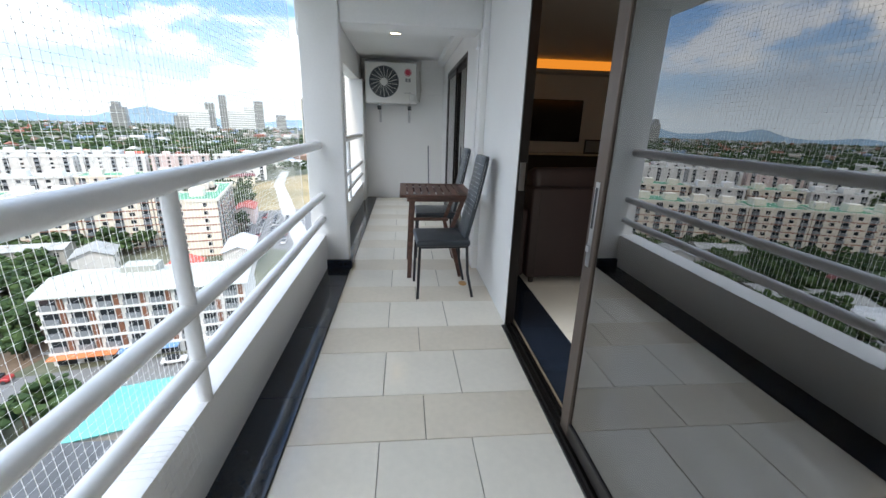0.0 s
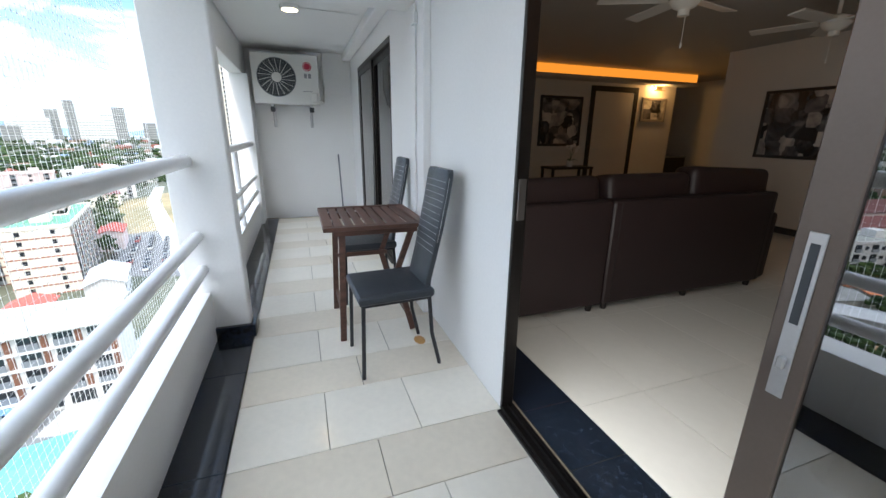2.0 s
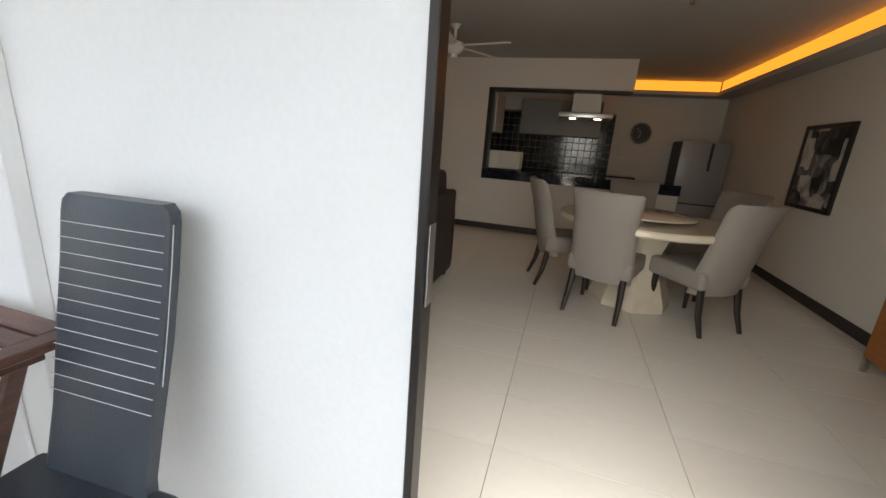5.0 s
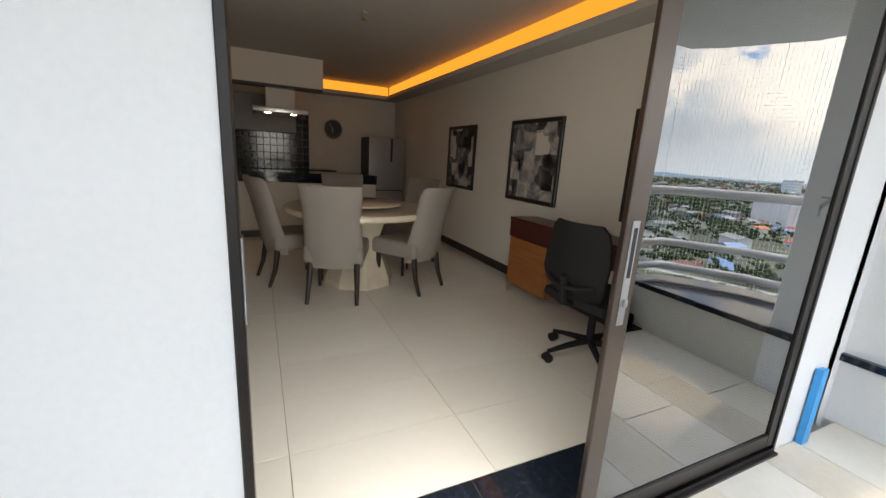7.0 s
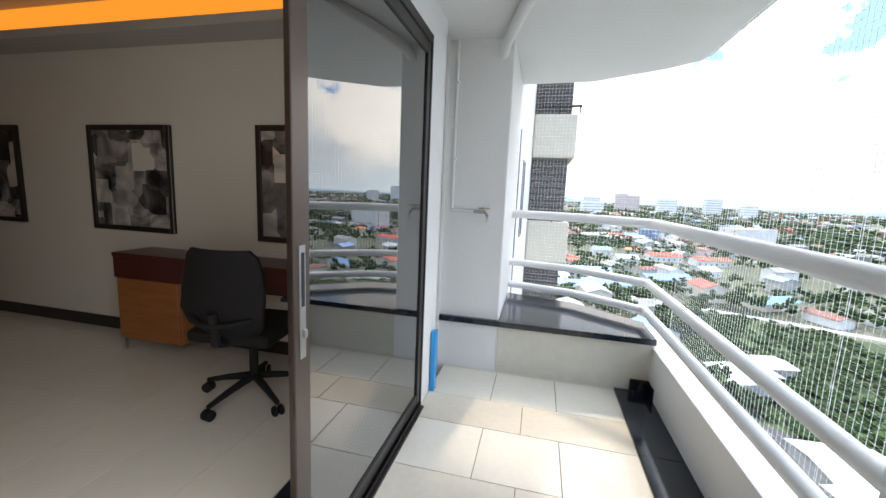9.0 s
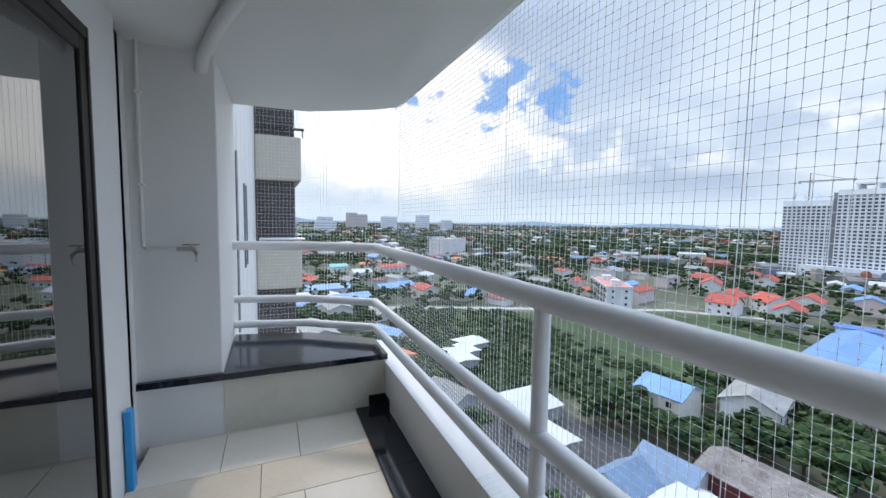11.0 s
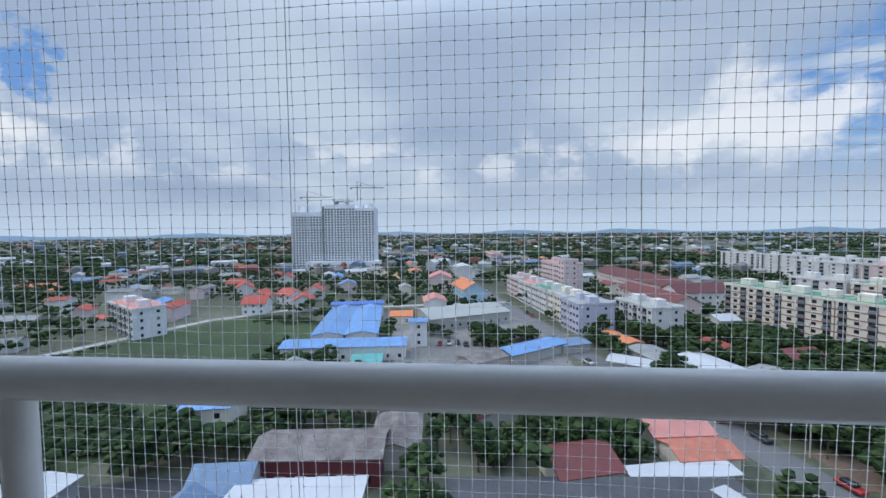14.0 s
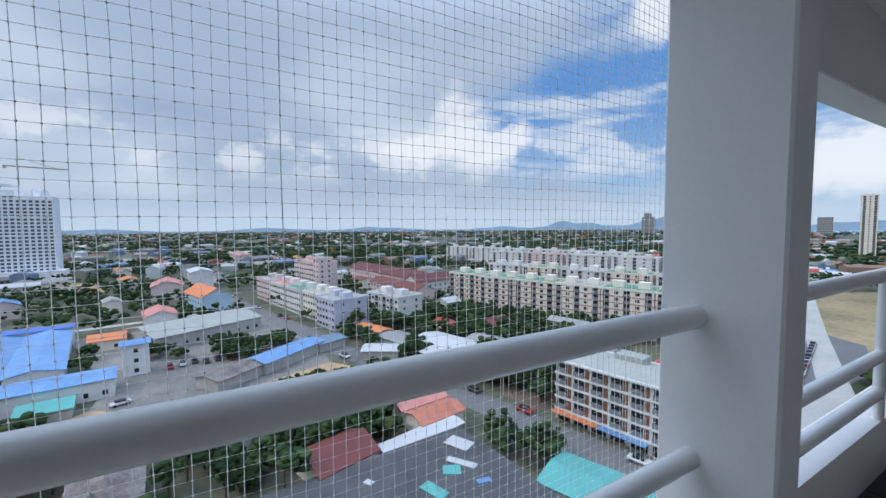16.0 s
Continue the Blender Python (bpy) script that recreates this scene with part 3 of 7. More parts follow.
# black trim round the kitchen opening
bm = BOX(E_WALL - 0.012, E_WALL + 0.20, 3.42, 3.478, 0.92, 2.085, 0.003)
bm_box(bm, E_WALL - 0.012, E_WALL + 0.20, 1.545, 3.419, 2.055, 2.087, 0.003)
struct("trim_kitchen", bm, PICFRAME, "black trim lining the kitchen opening", "trim")
# skirtings
bm = BOX(0.16, FAR_X, S_WALL, S_WALL + 0.016, 0, 0.10, 0.003)
struct("baseboard_south", bm, SKIRT, "dark glossy skirting board", "skirting")
bm = BOX(E_WALL - 0.016, E_WALL, 0.75, 5.68, 0, 0.09, 0.003)
struct("baseboard_east", bm, SKIRT, "dark glossy skirting board", "skirting")

# threshold slabs of black granite
thr = struct("threshold", BOX(0.061, 0.365, 0.10, 3.40, -0.05, -0.004), GROUT, "polished black granite threshold inside the sliding door", "threshold")


# ---- balcony things ----
def leather_chair(at, rz, group):
    """High-backed dining chair facing +x."""
    t = thing("leather_chair", "black leatherette chair with a tall stitched back against the wall", "chair", at, rz, group)
    bm = bmesh.new()
    bm_box(bm, -0.20, 0.21, -0.205, 0.205, 0.425, 0.475, 0.022, 3)
    part("seat", bm, BLACKLEATHER, t)
    part("seat_piping", TUBE([(-0.19, -0.19, 0.43), (0.20, -0.19, 0.43), (0.20, 0.19, 0.43), (-0.19, 0.19, 0.43)], 0.006, 6), DARKMETAL, t)
    prof = [(0.425, -0.175), (0.50, -0.185), (0.62, -0.215), (0.80, -0.255), (0.95, -0.285), (1.05, -0.302), (1.075, -0.306), (1.090, -0.309)]
    bm = bmesh.new()
    rows = []
    for z, x in prof:
        hw = 0.150 - 0.014 * max(0, 1 - abs(z - 0.56) / 0.14)
        if z > 1.06:
            hw -= 0.004 if z < 1.08 else 0.020
        ring = []
        for px, py in ((0.014, -1), (0.020, -0.9), (0.020, 0.9), (0.014, 1), (-0.014, 1), (-0.018, 0.9), (-0.018, -0.9), (-0.014, -1)):
            ring.append(bm.verts.new((x + px, py * hw, z)))
        rows.append(ring)
    for A, B in zip(rows, rows[1:]):
        for j in range(8):
            bm.faces.new((A[j], A[(j + 1) % 8], B[(j + 1) % 8], B[j]))
    bm.faces.new(rows[0][::-1]); bm.faces.new(rows[-1])
    part("backrest", bm, BLACKLEATHER, t)
    def back_x(z):
        return float(np.interp(z, [p[0] for p in prof], [p[1] for p in prof]))
    for k in range(12):
        z = 0.655 + k * 0.034
        xb = back_x(z) + 0.0205
        part("stitch_line", TUBE([(xb, -0.143, z), (xb, 0.143, z)], 0.0011, 5), THREAD, t)
        xb = back_x(z) - 0.0188
        part("stitch_line", TUBE([(xb, -0.143, z), (xb, 0.143, z)], 0.0011, 5), THREAD, t)
    for s in (-1, 1):
        part("side_seam", TUBE([(back_x(z) + 0.006, s * 0.1505, z) for z in (0.71, 0.78, 0.85, 0.97, 1.05)], 0.0013, 5), THREAD, t)
        part("leg", TUBE([(0.185, s * 0.18, 0.425), (0.20, s * 0.185, 0.0)], 0.011, 10), DARKMETAL, t)
        part("leg", TUBE([(-0.175, s * 0.17, 0.46), (-0.19, s * 0.18, 0.2), (-0.235, s * 0.185, 0.0)], 0.011, 10), DARKMETAL, t)
        part("seat_bar", TUBE([(-0.18, s * 0.178, 0.418), (0.187, s * 0.18, 0.418)], 0.010, 8), DARKMETAL, t)
    return t


leather_chair((-0.40, 3.11, 0), 183, "balcony chairs")
leather_chair((-0.37, 4.10, 0), 180, "balcony chairs")


def folding_table(at):
    t = thing("folding_table", "dark-stained slatted wooden folding table between the chairs", "table", at)
    W, D, Z = 0.28, 0.315, 0.755
    for s in (-1, 1):
        part("top_frame", BOX(-W - 0.03, W + 0.03, s * D - 0.028, s * D + 0.028, Z - 0.024, Z, 0.004), WOOD, t)
        part("top_frame", BOX(s * W - 0.03, s * W + 0.03, -D + 0.029, D - 0.029, Z - 0.022, Z, 0.004), WOOD_L, t)
    for k in range(8):
        x = -W + 0.062 + k * (2 * W - 0.124) / 7
        part("slat", BOX(x - 0.024, x + 0.024, -D + 0.030, D - 0.030, Z - 0.018, Z - 0.002, 0.003), WOOD_L, t)
    for s in (-1, 1):
        y = s * (D - 0.06)
        def bar(x0, x1, z0, z1, dy):
            ang = math.atan2(x1 - x0, z1 - z0)
            L = math.hypot(x1 - x0, z1 - z0)
            m = Matrix.Translation(((x0 + x1) / 2, y + dy, (z0 + z1) / 2)) @ Matrix.Rotation(ang, 4, "Y")
            part("leg", BOX(-0.019, 0.019, -0.011, 0.011, -L / 2, L / 2, 0.004, 1, m), WOOD, t)
        bar(-0.23, -0.20, 0.0, Z - 0.03, 0)
        bar(0.23, 0.12, 0.0, 0.42, 0.024)
        bar(0.12, 0.24, 0.40, Z - 0.03, 0.024)
        part("apron", BOX(-W + 0.03, W - 0.03, y - 0.010 - 0.024, y + 0.010 - 0.024, Z - 0.065, Z - 0.023, 0.003), WOOD, t)
        part("stretcher", BOX(-0.205, 0.16, y - 0.009 - 0.022, y + 0.009 - 0.022, 0.405, 0.435, 0.003), WOOD, t)
    for x, z in ((-0.215, 0.12), (0.20, 0.10)):
        part("crossbar", BOX(x - 0.012, x + 0.012, -D + 0.065, D - 0.065, z, z + 0.035, 0.003), WOOD, t)
    return t


folding_table((-0.42, 3.62, 0))


def outdoor_unit():
    t = thing("ac_outdoor_unit", "ivory air-conditioner outdoor unit with round fan grille on wall brackets", "air conditioner", (-0.90, 7.10, 1.63))
    part("casing", BOX(-0.42, 0.42, 0.0, 0.32, 0, 0.63, 0.02, 3), ACW, t)
    f = Matrix.Translation((-0.115, -0.002, 0.33)) @ Matrix.Rotation(radians(90), 4, "X")
    part("fan_recess", LATHE([(0.235, 0.0), (0.235, 0.004), (0.0, 0.004)], 40, f), ACDARK, t, "dark round fan opening")
    bm = bmesh.new()
    tube(bm, [(-0.115 + 0.238 * math.cos(a), -0.006, 0.33 + 0.238 * math.sin(a)) for a in [2 * math.pi * k / 40 for k in range(40)]], 0.006, 6, closed=True)
    for rr in (0.10, 0.14, 0.175, 0.208):
        tube(bm, [(-0.115 + rr * math.cos(a), -0.012, 0.33 + rr * math.sin(a)) for a in [2 * math.pi * k / 32 for k in range(32)]], 0.0018, 4, closed=True)
    for k in range(40):
        a = 2 * math.pi * k / 40
        tube(bm, [(-0.115 + r * math.cos(a + 0.9 * (r - 0.06)), -0.013, 0.33 + r * math.sin(a + 0.9 * (r - 0.06))) for r in (0.06, 0.12, 0.18, 0.236)], 0.0016, 4)
    part("fan_guard", bm, ACGREY, t, "grey wire fan guard")
    for k in range(18):
        a = 2 * math.pi * k / 18
        bm = bmesh.new()
        vs = []
        for r, da in ((0.07, 0.0), (0.12, 0.10), (0.17, 0.17), (0.225, 0.20)):
            for w in (-0.0035, 0.0035):
                vs.append(bm.verts.new((-0.115 + r * math.cos(a + da) - w * math.sin(a), -0.010, 0.33 + r * math.sin(a + da) + w * math.cos(a))))
        for i in range(0, 6, 2):
            bm.faces.new((vs[i], vs[i + 1], vs[i + 3], vs[i + 2]))
        g = bmesh.ops.extrude_face_region(bm, geom=bm.faces[:])
        for v in [v for v in g["geom"] if isinstance(v, bmesh.types.BMVert)]:
            v.co.y -= 0.004
        part("guard_vane", bm, ACW, t, smooth=False)
    part("fan_hub", LATHE([(0.062, 0.0), (0.062, 0.012), (0.045, 0.02), (0.0, 0.022)], 28, Matrix.Translation((-0.115, -0.006, 0.33)) @ Matrix.Rotation(radians(90), 4, "X")), ACW, t)
    part("badge", LATHE([(0.058, 0.0), (0.058, 0.003), (0.0, 0.003)], 28, Matrix.Translation((0.275, 0.0, 0.48)) @ Matrix.Rotation(radians(90), 4, "X")), REDM, t, "round red badge")
    bm = bmesh.new()
    tube(bm, [(0.275 + 0.046 * math.cos(a), -0.0035, 0.48 + 0.046 * math.sin(a)) for a in [2 * math.pi * k / 24 for k in range(24)]], 0.003, 5, closed=True)
    part("badge_ring", bm, ACW, t)
    part("badge_bar", BOX(0.232, 0.268, -0.003, 0.0, 0.335, 0.392, 0.001), GREYTXT, t, smooth=False)
    part("badge_bar", BOX(0.282, 0.320, -0.003, 0.0, 0.335, 0.392, 0.001), GREYTXT, t, smooth=False)
    part("caption_bar", BOX(0.20, 0.33, -0.0015, 0.0, 0.165, 0.172), GREYTXT, t, smooth=False)
    part("valve_cover", BOX(0.30, 0.39, -0.045, 0.0, 0.03, 0.15, 0.02, 3), ACW, t)
    for x in (-0.20, 0.30):
        b = part("bracket", BOX(x - 0.02, x + 0.02, 0.0, 0.40, -0.035, -0.001, 0.003), STEEL, t, "galvanised wall bracket")
        part("bracket_upright", BOX(x - 0.02, x + 0.02, 0.365, 0.40, -0.30, -0.035, 0.003), STEEL, b)
        part("bracket_brace", TUBE([(x, 0.06, -0.03), (x, 0.37, -0.26)], 0.012, 8), STEEL, b)
        part("rubber_foot", BOX(x - 0.03, x + 0.03, 0.01, 0.06, -0.10, -0.036, 0.006), ACDARK, b)
    part("refrigerant_pipe", TUBE([(0.40, 0.1, 0.08), (0.47, 0.16, 0.04), (0.50, 0.28, 0.25), (0.48, 0.36, 0.55)], 0.012, 8), ACW, t)
    return t


outdoor_unit()


def ceiling_lamp():
    t = thing("ceiling_lamp", "round white surface-mounted ceiling lamp, lit warm", "ceiling lamp", (-0.79, 5.30, CEIL_N))
    part("rim", LATHE([(0.085, 0.0), (0.088, -0.012), (0.085, -0.034), (0.070, -0.036), (0.070, -0.02), (0.0, -0.02)], 32), GLOSSW, t)
    part("diffuser", LATHE([(0.069, -0.024), (0.069, -0.034), (0.0, -0.035)], 32), LAMPGLOW, t, "glowing warm diffuser")
    part("cable", TUBE([(0.086, 0, -0.006), (0.25, 0.02, -0.005), (0.62, 0.05, -0.005)], 0.004, 6), CEIL_W, t)


ceiling_lamp()


def water_tap():
    t = thing("water_tap", "steel garden tap on a white pipe fixed to the pier", "tap", (-0.20, -0.36, 1.15))
    part("supply_pipe", TUBE([(0.19, 0.018, 1.2), (0.19, 0.018, 0.012), (0.18, 0.018, 0.0), (0.02, 0.018, 0.0)], 0.010, 10), WHITE, t, "white painted supply pipe")
    part("body", TUBE([(0.03, 0.018, 0.0), (-0.02, 0.03, 0.0), (-0.06, 0.045, 0.0)], 0.013, 10), STEEL, t)
    part("spout", TUBE([(-0.05, 0.045, 0.0), (-0.068, 0.06, -0.02), (-0.07, 0.062, -0.075)], 0.011, 10), STEEL, t)
    part("handle", BOX(-0.085, 0.0, 0.035, 0.047, 0.022, 0.030, 0.003), BRASS, t)
    part("valve_stem", TUBE([(-0.045, 0.042, 0.0), (-0.045, 0.042, 0.03)], 0.008, 8), STEEL, t)
    for z in (0.35, 0.85):
        part("pipe_clip", BOX(0.172, 0.208, 0.0, 0.030, z, z + 0.018, 0.003), WHITE, t)


water_tap()
solid("blue_strip", BOX(-0.035, -0.006, 0.015, 0.075, 0.0, 0.40, 0.003), BLUETAPE, "bright blue plastic strip leaning on the wall corner", "strip")
t = thing("cable_trunking", "thin white cable conduit running up the balcony wall", "conduit", (-0.05, 3.75, 0))
part("conduit", TUBE([(-0.008, 0.0, 0.02), (-0.008, 0.0, 1.10), (-0.008, 0.015, 1.18), (-0.008, 0.0, 1.30), (-0.008, 0.0, 2.05)], 0.007, 8), WHITE, t)
part("junction_box", BOX(-0.03, 0.0, -0.04, 0.04, 1.93, 2.0, 0.004), WHITE, t)
t = thing("conduit_ceiling", "white painted drain pipe curving under the balcony ceiling", "pipe", (0, 0, CEIL_S))
part("pipe", TUBE([(-0.30, -0.40, -0.30), (-0.30, -0.40, -0.12), (-0.33, -0.30, -0.05), (-0.45, 0.1, -0.03), (-0.75, 1.0, -0.03)], 0.032, 14), WHITE, t)


def broom():
    t = thing("broom", "broom with grey handle standing beside the bedroom door", "broom", (-0.26, 7.30, 0))
    part("handle", TUBE([(0.0, 0.06, 0.95), (0.02, 0.0, 0.10)], 0.011, 8), ACGREY, t)
    part("brush_head", BOX(-0.14, 0.14, -0.03, 0.03, 0.06, 0.11, 0.01, 2), GREYTXT, t)
    bm = bmesh.new()
    for k in range(60):
        x = -0.135 + 0.27 * (k % 20) / 19
        y = (-0.02, 0, 0.02)[k // 20]
        tube(bm, [(x, y, 0.06), (x * 1.12, y * 1.5, 0.0)], 0.003, 4)
    part("bristles", bm, GREYTXT, t, smooth=False)


broom()
solid("leaf_stain", LATHE([(0.045, 0.0), (0.04, 0.0015), (0.0, 0.002)], 9, Matrix.Translation((-0.19, 3.225, 0.0005)) @ Matrix.Diagonal((0.8, 1.3, 1, 1))), OCHRE, "small ochre leaf lying on the balcony tiles", "leaf")


# ---- living room things ----
def sofa():
    t = thing("sofa", "dark brown leather sofa seen from its back", "sofa", (1.90, 3.19, 0))
    part("back", BOX(-0.685, 1.02, 0.0, 0.24, 0.06, 0.84, 0.03, 3), SOFA, t)
    part("back", BOX(-1.55, -0.695, 0.0, 0.24, 0.06, 0.84, 0.03, 3), SOFA, t)
    part("base", BOX(-1.50, 1.02, 0.25, 0.95, 0.06, 0.42, 0.03, 2), SOFA, t)
    part("arm", BOX(1.025, 1.13, 0.02, 1.0, 0.06, 0.66, 0.05, 3), SOFA, t)
    part("arm", BOX(-1.66, -1.555, 0.02, 1.0, 0.06, 0.66, 0.05, 3), SOFA, t)
    for k, (x, w, h, lean) in enumerate(((-1.52, 0.80, 0.13, -9), (-0.66, 0.80, 0.14, -8), (0.16, 0.88, 0.17, -4))):
        m = Matrix.Translation((x + w / 2, 0.20, 0.86)) @ Matrix.Rotation(radians(lean), 4, "X") @ Matrix.Rotation(radians((-1, 0, 2.5)[k]), 4, "Y")
        part("back_cushion", BOX(-w / 2, w / 2, -0.10, 0.12, -0.22, h, 0.07, 4, m), SOFA, t)
        part("seat_cushion", BOX(x, x + w - 0.01, 0.30, 0.98, 0.42, 0.54, 0.05, 3), SOFA, t)
    for x in (-1.48, -0.76, -0.62, 0.20, 0.96):
        for y in (0.06, 0.85):
            part("foot", LATHE([(0.022, 0.0), (0.028, 0.06)], 12, Matrix.Translation((x, y, 0))), DARKWOOD, t)
    for x in (-0.62, 0.96, -1.48):
        part("back_seam", TUBE([(x, -0.001, 0.08), (x, -0.001, 0.82)], 0.0025, 6), DARKWOOD, t)


sofa()


def dining_chair(at, rz, label):
    """Upholstered chair facing +x."""
    t = thing("dining_chair", label, "chair", at, rz, "dining chairs")
    part("seat", BOX(-0.24, 0.26, -0.25, 0.25, 0.34, 0.49, 0.045, 4), FABRIC, t)
    bm = bmesh.new()
    rows = []
    for z, x, hw, th in ((0.30, -0.20, 0.235, 0.05), (0.45, -0.235, 0.245, 0.055), (0.60, -0.27, 0.235, 0.055), (0.80, -0.32, 0.235, 0.05), (0.93, -0.365, 0.25, 0.045), (0.985, -0.395, 0.252, 0.03), (1.0, -0.405, 0.24, 0.012)):
        ring = []
        for k in range(20):
            a = 2 * math.pi * k / 20
            c, s = math.cos(a), math.sin(a)
            px = th * math.copysign(abs(c) ** 0.7, c)
            py = hw * math.copysign(abs(s) ** 0.35, s)
            curve = 0.07 * (abs(py) / 0.25) ** 2
            ring.append(bm.verts.new((x + px + curve, py, z)))
        rows.append(ring)
    for A, B in zip(rows, rows[1:]):
        for j in range(20):
            bm.faces.new((A[j], A[(j + 1) % 20], B[(j + 1) % 20], B[j]))
    bm.faces.new(rows[0][::-1]); bm.faces.new(rows[-1])
    part("backrest", bm, FABRIC, t)
    for iz, z in enumerate((0.70, 0.79, 0.88)):
        for k in range(3 + iz % 2):
            y = (k - (2 + iz % 2) / 2) * 0.11
            x = float(np.interp(z, (0.6, 0.8, 0.93), (-0.27, -0.32, -0.365))) + 0.052 + 0.07 * (abs(y) / 0.25) ** 2
            part("button", LATHE([(0.009, 0.0), (0.006, 0.004), (0.0, 0.005)], 8, Matrix.Translation((x - 0.002, y, z)) @ Matrix.Rotation(radians(90), 4, "Y")), FABRIC, t)
    for s in (-1, 1):
        part("leg", TUBE([(0.20, s * 0.20, 0.35), (0.205, s * 0.205, 0.0)], 0.026, 8, 0.016), DARKWOOD, t)
        part("leg", TUBE([(-0.20, s * 0.19, 0.35), (-0.235, s * 0.20, 0.15), (-0.29, s * 0.205, 0.0)], 0.028, 8, 0.016), DARKWOOD, t)
    return t


TC = Vector((3.02, 1.54, 0))
for x, y, turn, lab in ((2.68, 1.81, -20, "grey linen dining chair with dark legs, tucked under the round table"), (2.76, 1.12, 35, "grey linen dining chair turned towards the round table"), (3.27, 2.14, -76, "grey linen dining chair seen side-on beside the round table"), (3.86, 1.50, 178, "grey linen dining chair with button-tufted back across the table"), (3.56, 0.86, 120, "grey linen dining chair on the far side of the table")):
    dining_chair((x, y, 0), turn, lab)


def dining_table():
    t = thing("dining_table", "round cream marble dining table on a faceted white pedestal", "table", tuple(TC))
    part("tabletop", LATHE([(0.64, 0.695), (0.68, 0.70), (0.695, 0.715), (0.695, 0.745), (0.685, 0.757), (0.0, 0.758)], 64), MARBLE, t)
    part("pedestal", LATHE([(0.34, 0.0), (0.34, 0.05), (0.20, 0.42), (0.30, 0.695)], 8), MARBLE, t, smooth=False)


dining_table()
t = thing("turntable", "round cream marble turntable on the dining table", "turntable", (TC.x, TC.y, 0.758))
part("base_ring", LATHE([(0.12, 0.0), (0.12, 0.022)], 24), STEEL, t)
part("disc", LATHE([(0.385, 0.022), (0.40, 0.027), (0.40, 0.038), (0.39, 0.044), (0.0, 0.045)], 56), MARBLE, t)


def desk():
    t = thing("desk", "dark red and orange veneer writing desk against the wall", "desk", (0, 0, 0))
    x0, x1, y0, y1 = 0.90, 2.385, S_WALL + 0.02, 0.215
    part("top", BOX(x0, x1, y0, y1, 0.715, 0.745, 0.004), REDWOOD, t)
    part("drawer_front", BOX(x0 + 0.005, x1 - 0.003, y1 - 0.03, y1 - 0.006, 0.56, 0.714, 0.003), REDWOOD, t)
    part("apron_back", BOX(x0 + 0.005, x1 - 0.003, y0, y0 + 0.02, 0.50, 0.714, 0.003), REDWOOD, t)
    part("side_panel", BOX(x1 - 0.028, x1 - 0.004, y0 + 0.021, y1 - 0.031, 0.09, 0.714, 0.003), TEAK, t)
    part("side_panel", BOX(x0 + 0.006, x0 + 0.03, y0 + 0.021, y1 - 0.031, 0.09, 0.714, 0.003), TEAK, t)
    part("cabinet", BOX(x1 - 0.56, x1 - 0.03, y0 + 0.021, y1 - 0.04, 0.09, 0.555, 0.003), TEAK, t)
    part("cabinet_door", BOX(x1 - 0.555, x1 - 0.005, y1 - 0.039, y1 - 0.02, 0.095, 0.553, 0.003), TEAK, t, "orange veneer door")
    for x in (x0 + 0.02, x1 - 0.03):
        for y in (y0 + 0.03, y1 - 0.03):
            part("leg", BOX(x - 0.014, x + 0.014, y - 0.014, y + 0.014, 0.0, 0.09, 0.002), STEEL, t, "brushed steel leg")


desk()


